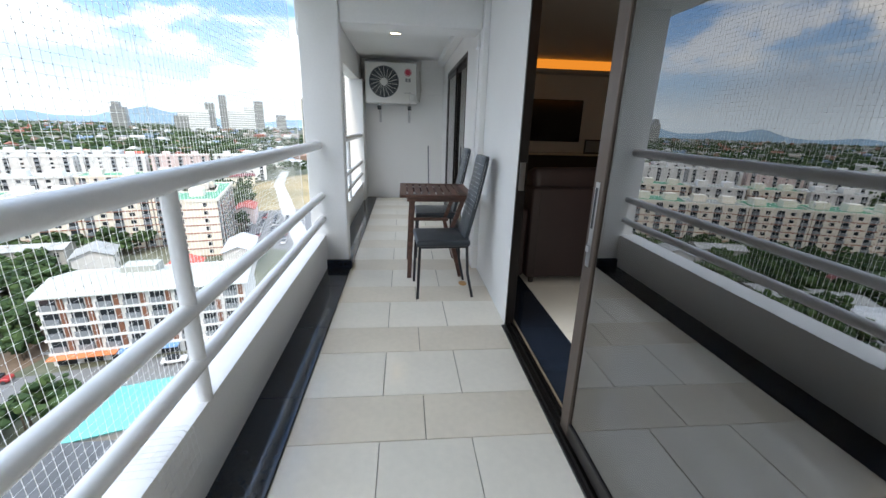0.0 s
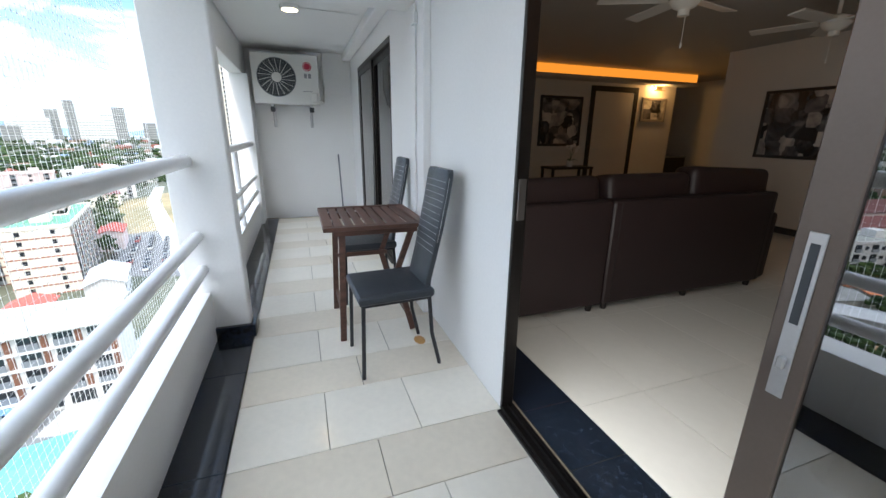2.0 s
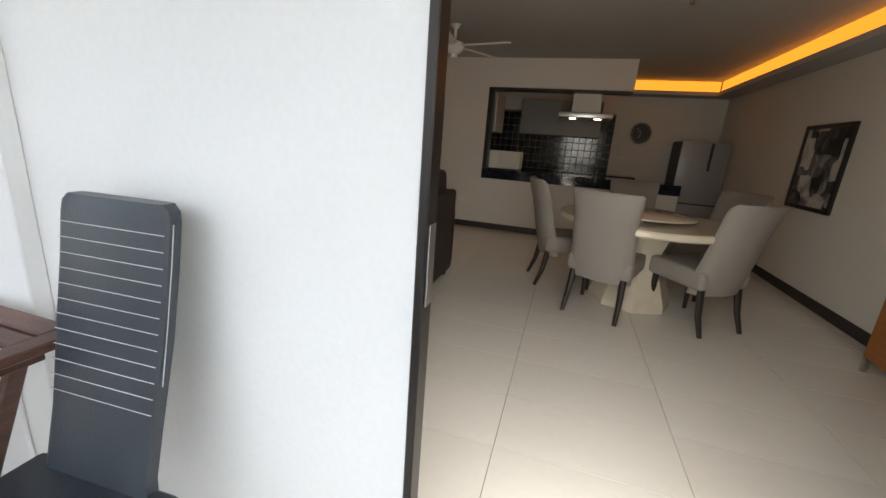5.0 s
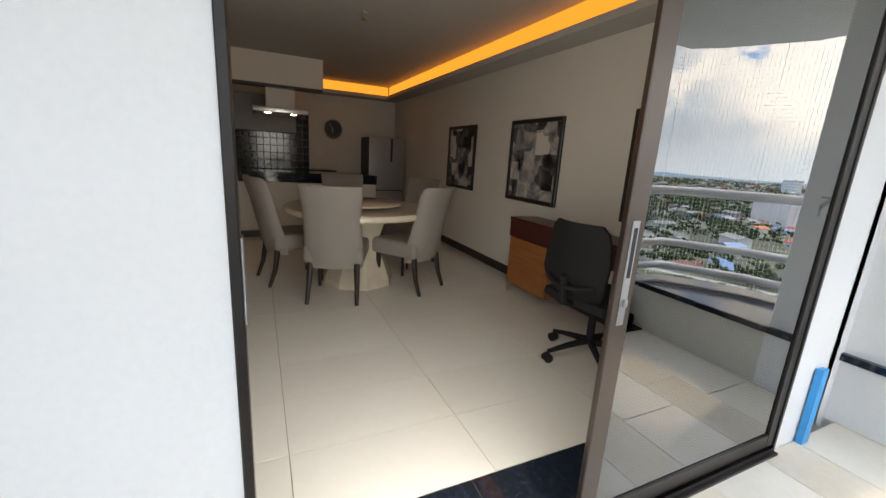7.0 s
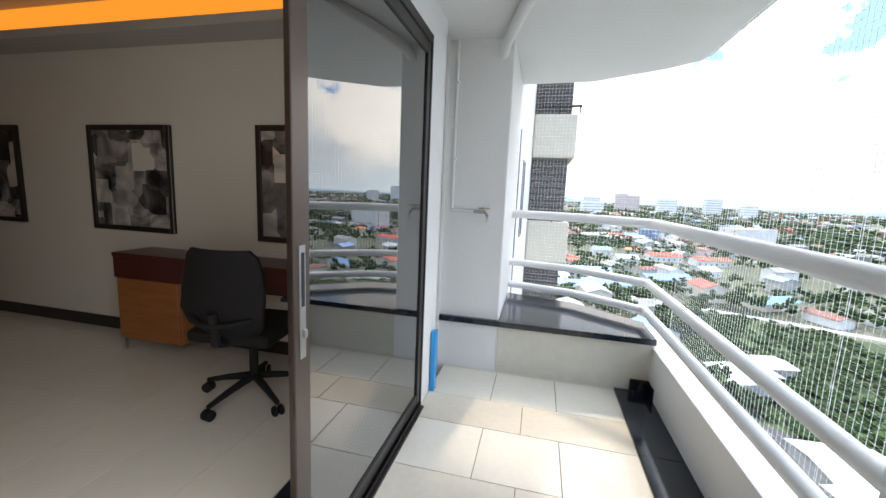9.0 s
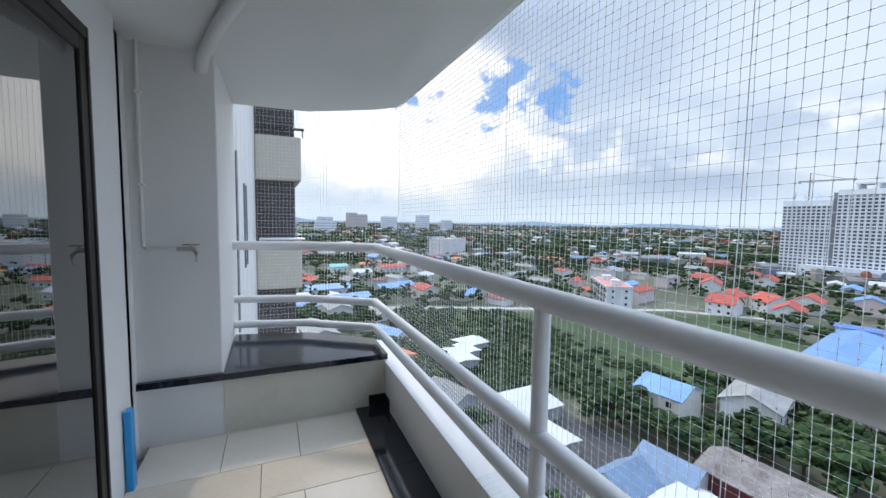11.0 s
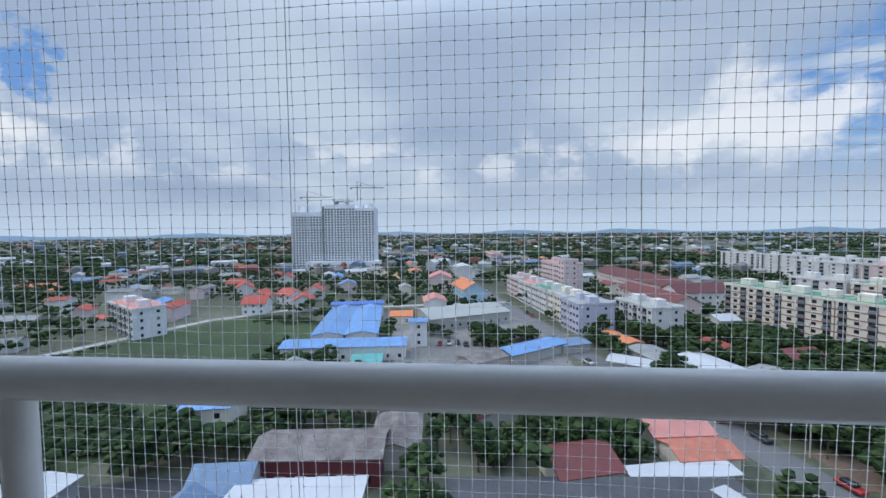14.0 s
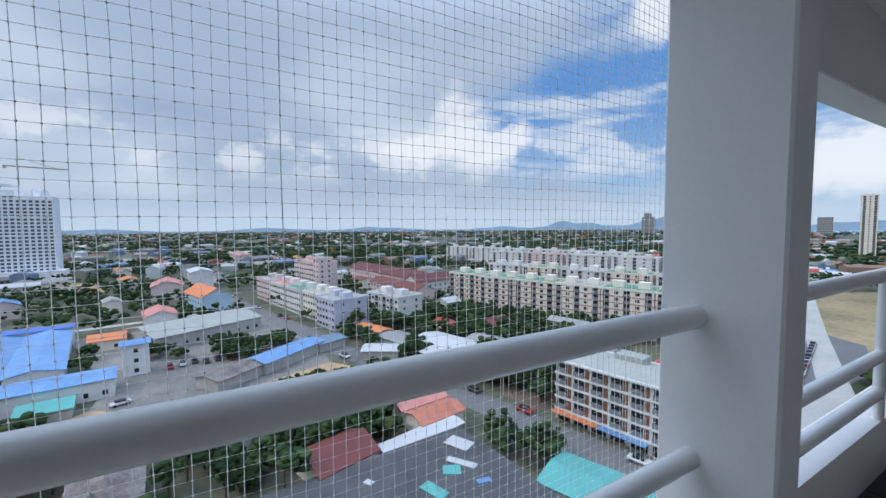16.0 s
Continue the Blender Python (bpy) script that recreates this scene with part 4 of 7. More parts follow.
def office_chair():
    t = thing("office_chair", "black mesh swivel office chair pushed up to the desk", "office chair", (0.99, 0.46, 0), -84)
    bm = bmesh.new()
    rows = []
    for z, x, hw in ((0.47, -0.235, 0.17), (0.53, -0.275, 0.215), (0.62, -0.30, 0.235), (0.72, -0.285, 0.235), (0.82, -0.275, 0.22), (0.90, -0.285, 0.20), (0.94, -0.30, 0.16)):
        a = [bm.verts.new((x + 0.05 * (k / 5) ** 2 + 0.008, k / 5 * hw, z)) for k in range(-5, 6)]
        b = [bm.verts.new((x + 0.05 * (k / 5) ** 2 - 0.014, k / 5 * hw, z)) for k in range(5, -6, -1)]
        rows.append(a + b)
    for A, B in zip(rows, rows[1:]):
        for j in range(22):
            bm.faces.new((A[j], A[(j + 1) % 22], B[(j + 1) % 22], B[j]))
    bm.faces.new(rows[0][::-1]); bm.faces.new(rows[-1])
    part("backrest", bm, PLASTIC_B, t)
    part("lumbar_frame", TUBE([(-0.27, -0.18, 0.58), (-0.325, -0.09, 0.56), (-0.335, 0, 0.55), (-0.325, 0.09, 0.56), (-0.27, 0.18, 0.58)], 0.016, 8), PLASTIC_B, t)
    part("back_stem", TUBE([(-0.33, 0, 0.62), (-0.31, 0, 0.45), (-0.10, 0, 0.39)], 0.024, 8), PLASTIC_B, t)
    part("seat", BOX(-0.24, 0.24, -0.24, 0.24, 0.41, 0.48, 0.03, 3), PLASTIC_B, t)
    for s in (-1, 1):
        part("armrest", BOX(-0.12, 0.13, s * 0.28 - 0.035, s * 0.28 + 0.035, 0.64, 0.665, 0.01, 2), PLASTIC_B, t)
        part("arm_post", TUBE([(0.0, s * 0.23, 0.44), (0.0, s * 0.29, 0.46), (0.0, s * 0.28, 0.645)], 0.015, 8), PLASTIC_B, t)
    part("gas_lift", TUBE([(0, 0, 0.12), (0, 0, 0.41)], 0.025, 12), PLASTIC_B, t)
    for k in range(5):
        a = 2 * math.pi * k / 5 + 0.35
        c, s = math.cos(a), math.sin(a)
        leg = part("base_arm", TUBE([(0.03 * c, 0.03 * s, 0.13), (0.17 * c, 0.17 * s, 0.105), (0.30 * c, 0.30 * s, 0.075)], 0.024, 8, 0.014), PLASTIC_B, t)
        for q in (-0.018, 0.018):
            m = Matrix.Translation((0.30 * c - q * s, 0.30 * s + q * c, 0.030)) @ Matrix.Rotation(a, 4, "Z") @ Matrix.Rotation(radians(90), 4, "X")
            part("castor", LATHE([(0.024, -0.010), (0.030, -0.006), (0.030, 0.006), (0.024, 0.010)], 16, m), PLASTIC_B, leg)


office_chair()


def painting_mat(name, dark, light, seed):
    m = bpy.data.materials.new(name)
    m.use_nodes = True
    n, l = m.node_tree.nodes, m.node_tree.links
    p = n["Principled BSDF"]
    p.inputs["Roughness"].default_value = 0.25
    co = n.new("ShaderNodeTexCoord")
    mp = n.new("ShaderNodeMapping"); mp.inputs["Location"].default_value = (seed, seed * 0.7, seed * 1.3)
    l.new(co.outputs["Object"], mp.inputs[0])
    v = n.new("ShaderNodeTexVoronoi"); v.distance = "CHEBYCHEV"; v.inputs["Scale"].default_value = 5.5; v.inputs["Randomness"].default_value = 0.9
    z = n.new("ShaderNodeTexNoise"); z.inputs["Scale"].default_value = 3.0; z.inputs["Detail"].default_value = 8; z.inputs["Distortion"].default_value = 1.2
    mx = n.new("ShaderNodeMixRGB"); mx.inputs[0].default_value = 0.55
    l.new(mp.outputs[0], v.inputs[0]); l.new(mp.outputs[0], z.inputs[0])
    l.new(v.outputs["Color"], mx.inputs[1]); l.new(z.outputs["Fac"], mx.inputs[2])
    bw = n.new("ShaderNodeRGBToBW"); l.new(mx.outputs[0], bw.inputs[0])
    r = n.new("ShaderNodeValToRGB")
    r.color_ramp.elements[0].position, r.color_ramp.elements[1].position = 0.38, 0.66
    r.color_ramp.elements[0].color, r.color_ramp.elements[1].color = (*dark, 1), (*light, 1)
    e = r.color_ramp.elements.new(0.5); e.color = (0.16, 0.16, 0.17, 1)
    l.new(bw.outputs[0], r.inputs[0]); l.new(r.outputs[0], p.inputs["Base Color"])
    return m


ART = [painting_mat("abstract_print_%s" % k, (0.01, 0.011, 0.014), (0.62, 0.60, 0.57), s) for k, s in (("a", 1.3), ("b", 4.1), ("c", 7.7), ("d", 9.2), ("e", 12.6))]


def picture(label, w, h, m, art, fw=0.04, fmat=PICFRAME):
    """Framed print centred on its origin, facing -y in its own space."""
    t = thing("framed_picture", label, "picture", group="wall pictures")
    t.matrix_world = m
    for s in (-1, 1):
        part("frame_side", BOX(s * (w / 2 - fw / 2) - fw / 2, s * (w / 2 - fw / 2) + fw / 2, -0.03, 0.0, -h / 2, h / 2, 0.004), fmat, t)
        part("frame_rail", BOX(-w / 2 + fw, w / 2 - fw, -0.03, 0.0, s * (h / 2 - fw / 2) - fw / 2, s * (h / 2 - fw / 2) + fw / 2, 0.004), fmat, t)
    part("print", BOX(-w / 2 + fw, w / 2 - fw, -0.014, -0.002, -h / 2 + fw, h / 2 - fw), art, t, "abstract black, white and grey print", smooth=False)
    return t


for x0, x1, a in ((2.146, 2.97, 0), (3.767, 4.55, 1), (0.57, 1.39, 2)):
    picture("abstract black and grey print in a black frame", x1 - x0, 0.83, pose((x0 + x1) / 2, S_WALL, 1.275, 0, 0, 180), ART[a])
picture("wide abstract grey print in a black frame", 0.88, 0.88, pose(E_WALL, 4.59, 1.44, 0, 0, -90), ART[3])
picture("blue-grey abstract print in a black frame", 0.95, 0.92, pose(3.97, N_WALL, 1.52), ART[4], 0.05)
picture("small dark print in a pale frame below the wall lamp", 0.66, 0.47, pose(6.24, N_WALL, 1.79), ART[2], 0.05, FABRIC)

# television and what stands below it
t = thing("television", "black flat television hung on the far wall", "television", (2.04, N_WALL, 1.45))
part("housing", BOX(-0.66, 0.66, -0.07, -0.01, -0.38, 0.38, 0.008), PLASTIC_B, t)
part("screen", BOX(-0.645, 0.645, -0.073, -0.0705, -0.365, 0.365), SCREEN, t, "dark switched-off screen", smooth=False)
part("wall_mount", BOX(-0.2, 0.2, -0.01, 0.0, -0.15, 0.15), STEEL, t, smooth=False)
t = thing("tv_console", "low dark console with a pale top under the television", "console", (2.1, 7.52, 0))
part("body", BOX(-0.95, 0.95, -0.22, 0.25, 0.05, 0.84, 0.006), DARKWOOD, t)
part("top", BOX(-0.97, 0.97, -0.24, 0.26, 0.841, 0.87, 0.004), MARBLE, t)
part("plinth", BOX(-0.93, 0.93, -0.18, 0.22, 0.0, 0.049), DARKWOOD, t, smooth=False)
t = thing("photo_frame", "small dark photo frame standing on the console", "photo frame", (2.90, 7.50, 0.87))
part("frame", BOX(-0.19, 0.19, -0.012, 0.012, 0.0, 0.26, 0.004), PICFRAME, t)
part("picture", BOX(-0.165, 0.165, -0.0145, -0.0125, 0.025, 0.235), ACGREY, t, smooth=False)


def orchid():
    t = thing("orchid_plant", "white orchid in a small pot on a side table", "plant", (3.95, 7.35, 0.70))
    part("pot", LATHE([(0.05, 0.0), (0.07, 0.11), (0.06, 0.11), (0.055, 0.09), (0.0, 0.09)], 18), GLOSSW, t)
    rnd = random.Random(4)
    for k in range(3):
        pts = [(0, 0, 0.09), (0.03 * (k - 1), -0.03, 0.25), (0.10 * (k - 1), -0.06, 0.36)]
        part("stem", TUBE(pts, 0.004, 6), LEAFGREEN, t)
        for j in range(4):
            m = Matrix.Translation((0.10 * (k - 1) + rnd.uniform(-.05, .05), -0.06 + rnd.uniform(-.04, .04), 0.34 + rnd.uniform(-.06, .06))) @ Euler((rnd.uniform(0, 3), rnd.uniform(0, 3), 0)).to_matrix().to_4x4()
            part("flower", LATHE([(0.004, 0.0), (0.03, 0.008), (0.034, 0.014)], 7, m), GLOSSW, t)
    for k in range(5):
        a = k * 1.26
        bm = bmesh.new()
        vs = [bm.verts.new(v) for v in ((0, 0, 0.09), (0.09 * math.cos(a) - 0.02 * math.sin(a), 0.09 * math.sin(a) + 0.02 * math.cos(a), 0.14), (0.17 * math.cos(a), 0.17 * math.sin(a), 0.12), (0.09 * math.cos(a) + 0.02 * math.sin(a), 0.09 * math.sin(a) - 0.02 * math.cos(a), 0.14))]
        bm.faces.new(vs)
        bmesh.ops.solidify(bm, geom=bm.faces[:], thickness=0.004)
        part("leaf", bm, LEAFGREEN, t)


LEAFGREEN = M("leaf_green", (0.05, 0.11, 0.03), 0.5, var=0.25)
t = thing("side_table", "dark side table below the blue-grey print", "table", (3.95, 7.42, 0))
part("top", BOX(-0.45, 0.45, -0.2, 0.2, 0.66, 0.70, 0.004), DARKWOOD, t)
for sx in (-1, 1):
    for sy in (-1, 1):
        part("leg", BOX(sx * 0.42 - 0.02, sx * 0.42 + 0.02, sy * 0.17 - 0.02, sy * 0.17 + 0.02, 0, 0.66), DARKWOOD, t, smooth=False)
orchid()

# interior doors
t = thing("door_3", "closed white interior door in a black frame", "door", (5.20, N_WALL, 0))
tagged(t, kind="structure")
for s in (-1, 1):
    part("door_frame_side", BOX(s * 0.53 - 0.05, s * 0.53 + 0.05, -0.03, -0.001, 0, 2.20, 0.004), PICFRAME, t, smooth=False)
part("door_frame_head", BOX(-0.48, 0.48, -0.03, -0.001, 2.10, 2.20, 0.004), PICFRAME, t, smooth=False)
leaf = part("door_leaf", BOX(-0.478, 0.478, -0.022, -0.002, 0.005, 2.098, 0.003), DOORW, t, smooth=False)
part("door_handle", TUBE([(-0.42, -0.022, 1.0), (-0.42, -0.06, 1.0), (-0.30, -0.06, 1.0)], 0.009, 8), STEEL, leaf)
t = thing("door_4", "dark wooden door at the end of the hall", "door", (7.35, 9.4, 0))
tagged(t, kind="structure")
part("door_leaf", BOX(-0.40, 0.40, -0.03, -0.001, 0.0, 2.05, 0.004), DARKWOOD, t, smooth=False)
part("door_handle", TUBE([(-0.33, -0.03, 0.85), (-0.33, -0.07, 0.85), (-0.33, -0.07, 1.25), (-0.33, -0.03, 1.25)], 0.011, 8), STEEL, t)
t = thing("hall_cabinet", "low dark cabinet in the hall", "cabinet", (7.1, 7.96, 0))
part("body", BOX(-0.28, 0.5, 0.0, 0.5, 0.04, 0.80, 0.005), DARKWOOD, t)
part("top", BOX(-0.29, 0.51, -0.01, 0.51, 0.801, 0.83, 0.004), ACGREY, t)

t = thing("wall_lamp", "brass wall lamp with a curled lit neon tube", "wall lamp", (6.25, N_WALL, 2.22))
part("back_plate", BOX(-0.10, 0.14, -0.012, 0.0, -0.05, 0.03, 0.003), BRASS, t)
part("lit_curl", TUBE([(-0.10 + 0.05 * math.cos(a), -0.03, 0.02 + 0.05 * math.sin(a)) for a in [radians(20 + 32 * k) for k in range(11)]], 0.010, 8), emitter("amber_neon", (1.0, 0.55, 0.18), 14), t, "glowing amber tube")
part("arm", TUBE([(-0.10, -0.03, -0.03), (0.05, -0.05, -0.04), (0.20, -0.05, -0.05)], 0.008, 8), BRASS, t)
bulb = bpy.data.lights.new("wall_lamp_bulb", "POINT")
bulb.energy, bulb.color, bulb.shadow_soft_size = 4, (1.0, 0.55, 0.2), 0.05
new("wall_lamp_bulb", bulb).matrix_world = pose(6.22, N_WALL - 0.16, 2.22)


def ceiling_fan(at, rz):
    t = thing("ceiling_fan", "pale ceiling fan with five blades and a pull chain", "ceiling fan", at, rz, "ceiling fans")
    part("motor", LATHE([(0.05, 0.0), (0.10, -0.02), (0.11, -0.07), (0.08, -0.11), (0.04, -0.13), (0.04, -0.17), (0.0, -0.175)], 24, Matrix.Translation((0, 0, 0.0))), ACW, t)
    part("rod", TUBE([(0, 0, 0), (0, 0, 0.16)], 0.015, 10), ACW, t)
    part("canopy", LATHE([(0.03, 0.12), (0.065, 0.18)], 20), ACW, t)
    for k in range(5):
        m = Matrix.Rotation(2 * math.pi * k / 5, 4, "Z") @ Matrix.Translation((0.36, 0, -0.05)) @ Matrix.Rotation(radians(10), 4, "X")
        b = part("blade", BOX(-0.24, 0.27, -0.06, 0.06, -0.004, 0.004, 0.002, 1, m), ACW, t)
        part("blade_iron", BOX(-0.29, -0.14, -0.018, 0.018, 0.004, 0.012, 0.002, 1, m), BRASS, b)
    part("pull_chain", TUBE([(0.03, 0, -0.17), (0.03, 0, -0.36)], 0.0025, 5), ACW, t)
    part("pull_knob", LATHE([(0.004, 0.02), (0.009, 0.0), (0.004, -0.02)], 10, Matrix.Translation((0.03, 0, -0.37))), ACW, t)


ceiling_fan((2.02, 3.62, 2.32), 10)
ceiling_fan((3.78, 3.58, 2.32), 40)
t = thing("sprinkler", "small brass fire sprinkler on the ceiling", "sprinkler", (3.1, 1.50, IN_CEIL))
part("rosette", LATHE([(0.035, 0.0), (0.03, -0.008), (0.012, -0.012), (0.012, -0.05), (0.0, -0.05)], 18), STEEL, t)
part("deflector", LATHE([(0.022, -0.062), (0.024, -0.066), (0.0, -0.066)], 12), BRASS, t)
part("yoke", BOX(-0.012, 0.012, -0.003, 0.003, -0.063, -0.048), BRASS, t, smooth=False)
# cream pendant shell seen at the far side
t = thing("uplighter", "cream glass uplighter glowing amber on the wall", "wall lamp", (0.62, N_WALL - 0.22, 2.12))
part("shell", LATHE([(0.02, 0.0), (0.12, 0.08), (0.19, 0.20), (0.18, 0.20), (0.11, 0.09), (0.0, 0.02)], 28, Matrix.Translation((0.2, 0, 0))), emitter("amber_glass", (1.0, 0.45, 0.10), 0.9), t)
part("bracket", TUBE([(0.0, 0, 0.05), (0.2, 0, 0.02)], 0.012, 8), BRASS, t)

# ---- kitchen ----
struct("counter_front", BOX(E_WALL - 0.02, E_WALL + 0.62, 0.74, 3.48, 0.78, 0.92, 0.004), GRANITE, "black granite breakfast counter between dining room and kitchen", "counter")
bt = struct("backsplash_wall", BOX(7.10, FAR_X - 0.002, 1.55, 3.74, 0.92, 1.95), GROUT, "wall of small black glazed tiles above the cooker", "wall tiling")
t = thing("base_cabinet", "grey laminate kitchen base cabinets with black top", "cabinet", (0, 0, 0))
part("body", BOX(6.55, 7.095, 1.2, 3.74, 0.0, 0.88, 0.004), CABGREY, t)
part("worktop", BOX(6.52, 7.095, 1.15, 3.74, 0.881, 0.92, 0.004), GRANITE, t)
t = thing("wall_cabinet", "grey laminate wall cabinets above the tiling", "cabinet", (0, 0, 0))
part("body", BOX(6.78, 7.095, 1.80, 3.15, 1.52, 2.10, 0.004), CABGREY, t)
part("door", BOX(6.76, 6.779, 1.80, 2.47, 1.525, 2.095, 0.002), CABGREY, t)
part("door", BOX(6.76, 6.779, 2.48, 3.15, 1.525, 2.095, 0.002), CABGREY, t)
t = thing("side_cabinet", "pale grey wall cabinet on the kitchen side wall", "cabinet", (0, 0, 0))
part("body", BOX(5.55, 6.3, 3.40, 3.745, 1.48, 2.05, 0.004), CABGREY, t)
part("door", BOX(5.56, 6.29, 3.38, 3.399, 1.485, 2.045, 0.002), DOORW, t)
t = thing("cooker_hood", "stainless island cooker hood on a white boxed chimney", "cooker hood", (5.62, 2.10, 0))
part("chimney", BOX(-0.15, 0.15, -0.19, 0.19, 1.80, 2.12, 0.003), INWALL, t, smooth=False)
part("canopy", BOX(-0.24, 0.24, -0.36, 0.36, 1.73, 1.80, 0.012, 2), STEEL, t)
for s in (-1, 1):
    part("hood_lamp", LATHE([(0.04, 1.728), (0.04, 1.722), (0.0, 1.722)], 16, Matrix.Translation((-0.10, s * 0.17, 0))), LAMPGLOW, t, "lit round spot lamp")
t = thing("microwave", "cream microwave oven on the kitchen counter", "microwave", (5.72, 3.18, 0.92))
part("body", BOX(-0.18, 0.18, -0.24, 0.24, 0.012, 0.28, 0.01), ACW, t)
part("door", BOX(-0.19, -0.181, -0.22, 0.10, 0.03, 0.26, 0.004), DOORW, t)
part("base", BOX(-0.15, 0.15, -0.2, 0.2, 0.0, 0.012), PLASTIC_B, t, smooth=False)
t = thing("refrigerator", "silver two-door refrigerator in the kitchen corner", "refrigerator", (0, 0, 0))
part("body", BOX(6.50, 7.12, -0.09, 0.58, 0.03, 1.55, 0.01), ACDARK, t)
part("door", BOX(6.45, 6.495, -0.09, 0.58, 0.60, 1.55, 0.012, 2), SILVER, t, "brushed silver upper door")
part("door", BOX(6.45, 6.495, -0.09, 0.58, 0.05, 0.58, 0.012, 2), SILVER, t, "brushed silver lower door")
part("handle", BOX(6.425, 6.449, 0.15, 0.185, 1.12, 1.53, 0.006), ACDARK, t)
part("plinth", BOX(6.52, 7.1, -0.07, 0.56, 0.0, 0.03), ACDARK, t, smooth=False)
t = thing("wall_clock", "round black wall clock with a pale rim", "clock", (0, 0, 0))
cm = Matrix.Translation((FAR_X - 0.001, 1.10, 1.66)) @ Matrix.Rotation(radians(-90), 4, "Y")
part("face", LATHE([(0.165, 0.0), (0.165, 0.022), (0.0, 0.022)], 40, cm), PICFRAME, t)
bm = bmesh.new()
tube(bm, [cm @ Vector((0.172 * math.cos(a), 0.172 * math.sin(a), 0.018)) for a in [2 * math.pi * k / 40 for k in range(40)]], 0.012, 6, closed=True)
part("rim", bm, STEEL, t)
for a, L in ((40, 0.12), (160, 0.085)):
    part("clock_hand", TUBE([cm @ Vector((0, 0, 0.026)), cm @ Vector((L * math.cos(radians(a)), L * math.sin(radians(a)), 0.026))], 0.004, 6), ACW, t)
for k in range(12):
    a = 2 * math.pi * k / 12
    part("hour_mark", TUBE([cm @ Vector((0.135 * math.cos(a), 0.135 * math.sin(a), 0.0235)), cm @ Vector((0.152 * math.cos(a), 0.152 * math.sin(a), 0.0235))], 0.003, 5), ACW, t)
t = thing("power_socket", "white double wall socket", "socket", (E_WALL, 3.75, 0.42))
part("plate", BOX(-0.010, 0.0, -0.06, 0.06, -0.04, 0.04, 0.002), ACW, t)
t = thing("light_switch", "white wall switch in the kitchen", "switch", (FAR_X, 1.36, 1.22))
part("plate", BOX(-0.010, 0.0, -0.06, 0.06, -0.035, 0.035, 0.002), ACW, t)


# ---- neighbouring part of the tower block, to the south ----
SLITGLASS = M("dark_window_glass", (0.025, 0.03, 0.036), 0.15, var=0.3, scale=2)
# dark tone that carries the shade inside the neighbour's open balconies
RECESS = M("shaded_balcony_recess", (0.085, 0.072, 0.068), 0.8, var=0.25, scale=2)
CREAMW = M("cream_render", (0.62, 0.56, 0.46), 0.8, var=0.06, scale=0.8, fine=8)
t = thing("neighbour_block", "white and cream tower block wing with slit windows and netted balconies", "building", (0, 0, 0))
w = part("wall", BOX(-0.33, 0.6, -7.3, -1.62, -43, 14), WHITE, t, smooth=False)
for y0, y1, z0, z1 in ((-2.27, -1.70, 0.15, 1.98), (-3.85, -3.45, 0.70, 1.74), (-2.27, -1.70, -2.3, -0.50), (-3.85, -3.45, -1.7, -0.65), (-2.27, -1.70, 3.2, 4.4), (-3.85, -3.45, 3.3, 4.35)):
    p = part("window", BOX(-0.336, -0.331, y0, y1, z0, z1), SLITGLASS, t, "narrow dark slit window", smooth=False)
    for s in (y0, y1):
        part("window_frame", BOX(-0.352, -0.3305, s - 0.03, s + 0.03, z0 - 0.03, z1 + 0.03), ACGREY, p, smooth=False)
part("wall_end", BOX(-0.33, 0.6, -14.0, -7.3, -43, 14), CREAMW, t, smooth=False)
for k in range(-6, 3):
    z = 2.16 + 2.48 * k
    b = part("balcony", BOX(-1.30, -0.331, -9.6, -7.35, z, z + 1.0, 0.05, 2), CREAMW, t, "cream balcony parapet", smooth=False)
    # solid box, its dark colour standing in for the shaded opening
    part("recess", BOX(-1.16, -0.331, -9.5, -7.45, z + 1.0, z + 2.47), RECESS, b, "solid dark box coloured as the shaded, netted balcony opening", smooth=False)
    part("handrail", TUBE([(-1.36, -7.32, z + 1.16), (-0.40, -7.32, z + 1.16)], 0.03, 8), GLOSSW if k < 0 else DARKMETAL, b)
    for q in range(9):
        zz = z + 1.12 + q * 0.15
        part("slat", TUBE([(-1.17, -7.44, zz), (-0.34, -7.44, zz)], 0.007, 5), GREYTXT, b)
    for q in (-1.33, -0.9):
        part("baluster", TUBE([(q, -7.32, z + 0.98), (q, -7.32, z + 1.16)], 0.015, 6), DARKMETAL, b)

# ---- the town below ----
GZ = -43.0
EARTH = M("town_ground", (0.06, 0.085, 0.035), 0.95, var=0.45, scale=0.03, fine=0.35, color2=(0.17, 0.17, 0.12))
GRASS = M("rough_grass", (0.026, 0.052, 0.014), 0.95, var=0.5, scale=0.05, fine=0.6, color2=(0.060, 0.098, 0.030))
SCRUB = M("dry_scrub_land", (0.22, 0.20, 0.09), 0.95, var=0.4, scale=0.03, fine=0.4, color2=(0.40, 0.30, 0.17))
DIRT = M("orange_dirt", (0.46, 0.30, 0.17), 0.95, var=0.2, scale=0.08, fine=0.8)
ASPHALT = M("worn_asphalt", (0.15, 0.15, 0.15), 0.9, var=0.2, scale=0.05, fine=1.5)
CONC = M("pale_concrete", (0.42, 0.41, 0.38), 0.9, var=0.15, scale=0.1, fine=1.0)
BLDW = M("white_building_render", (0.68, 0.67, 0.65), 0.85, var=0.14, scale=0.1, fine=0.9)
BLDC = M("cream_building_render", (0.76, 0.70, 0.60), 0.85, var=0.08, scale=0.1, fine=0.9)
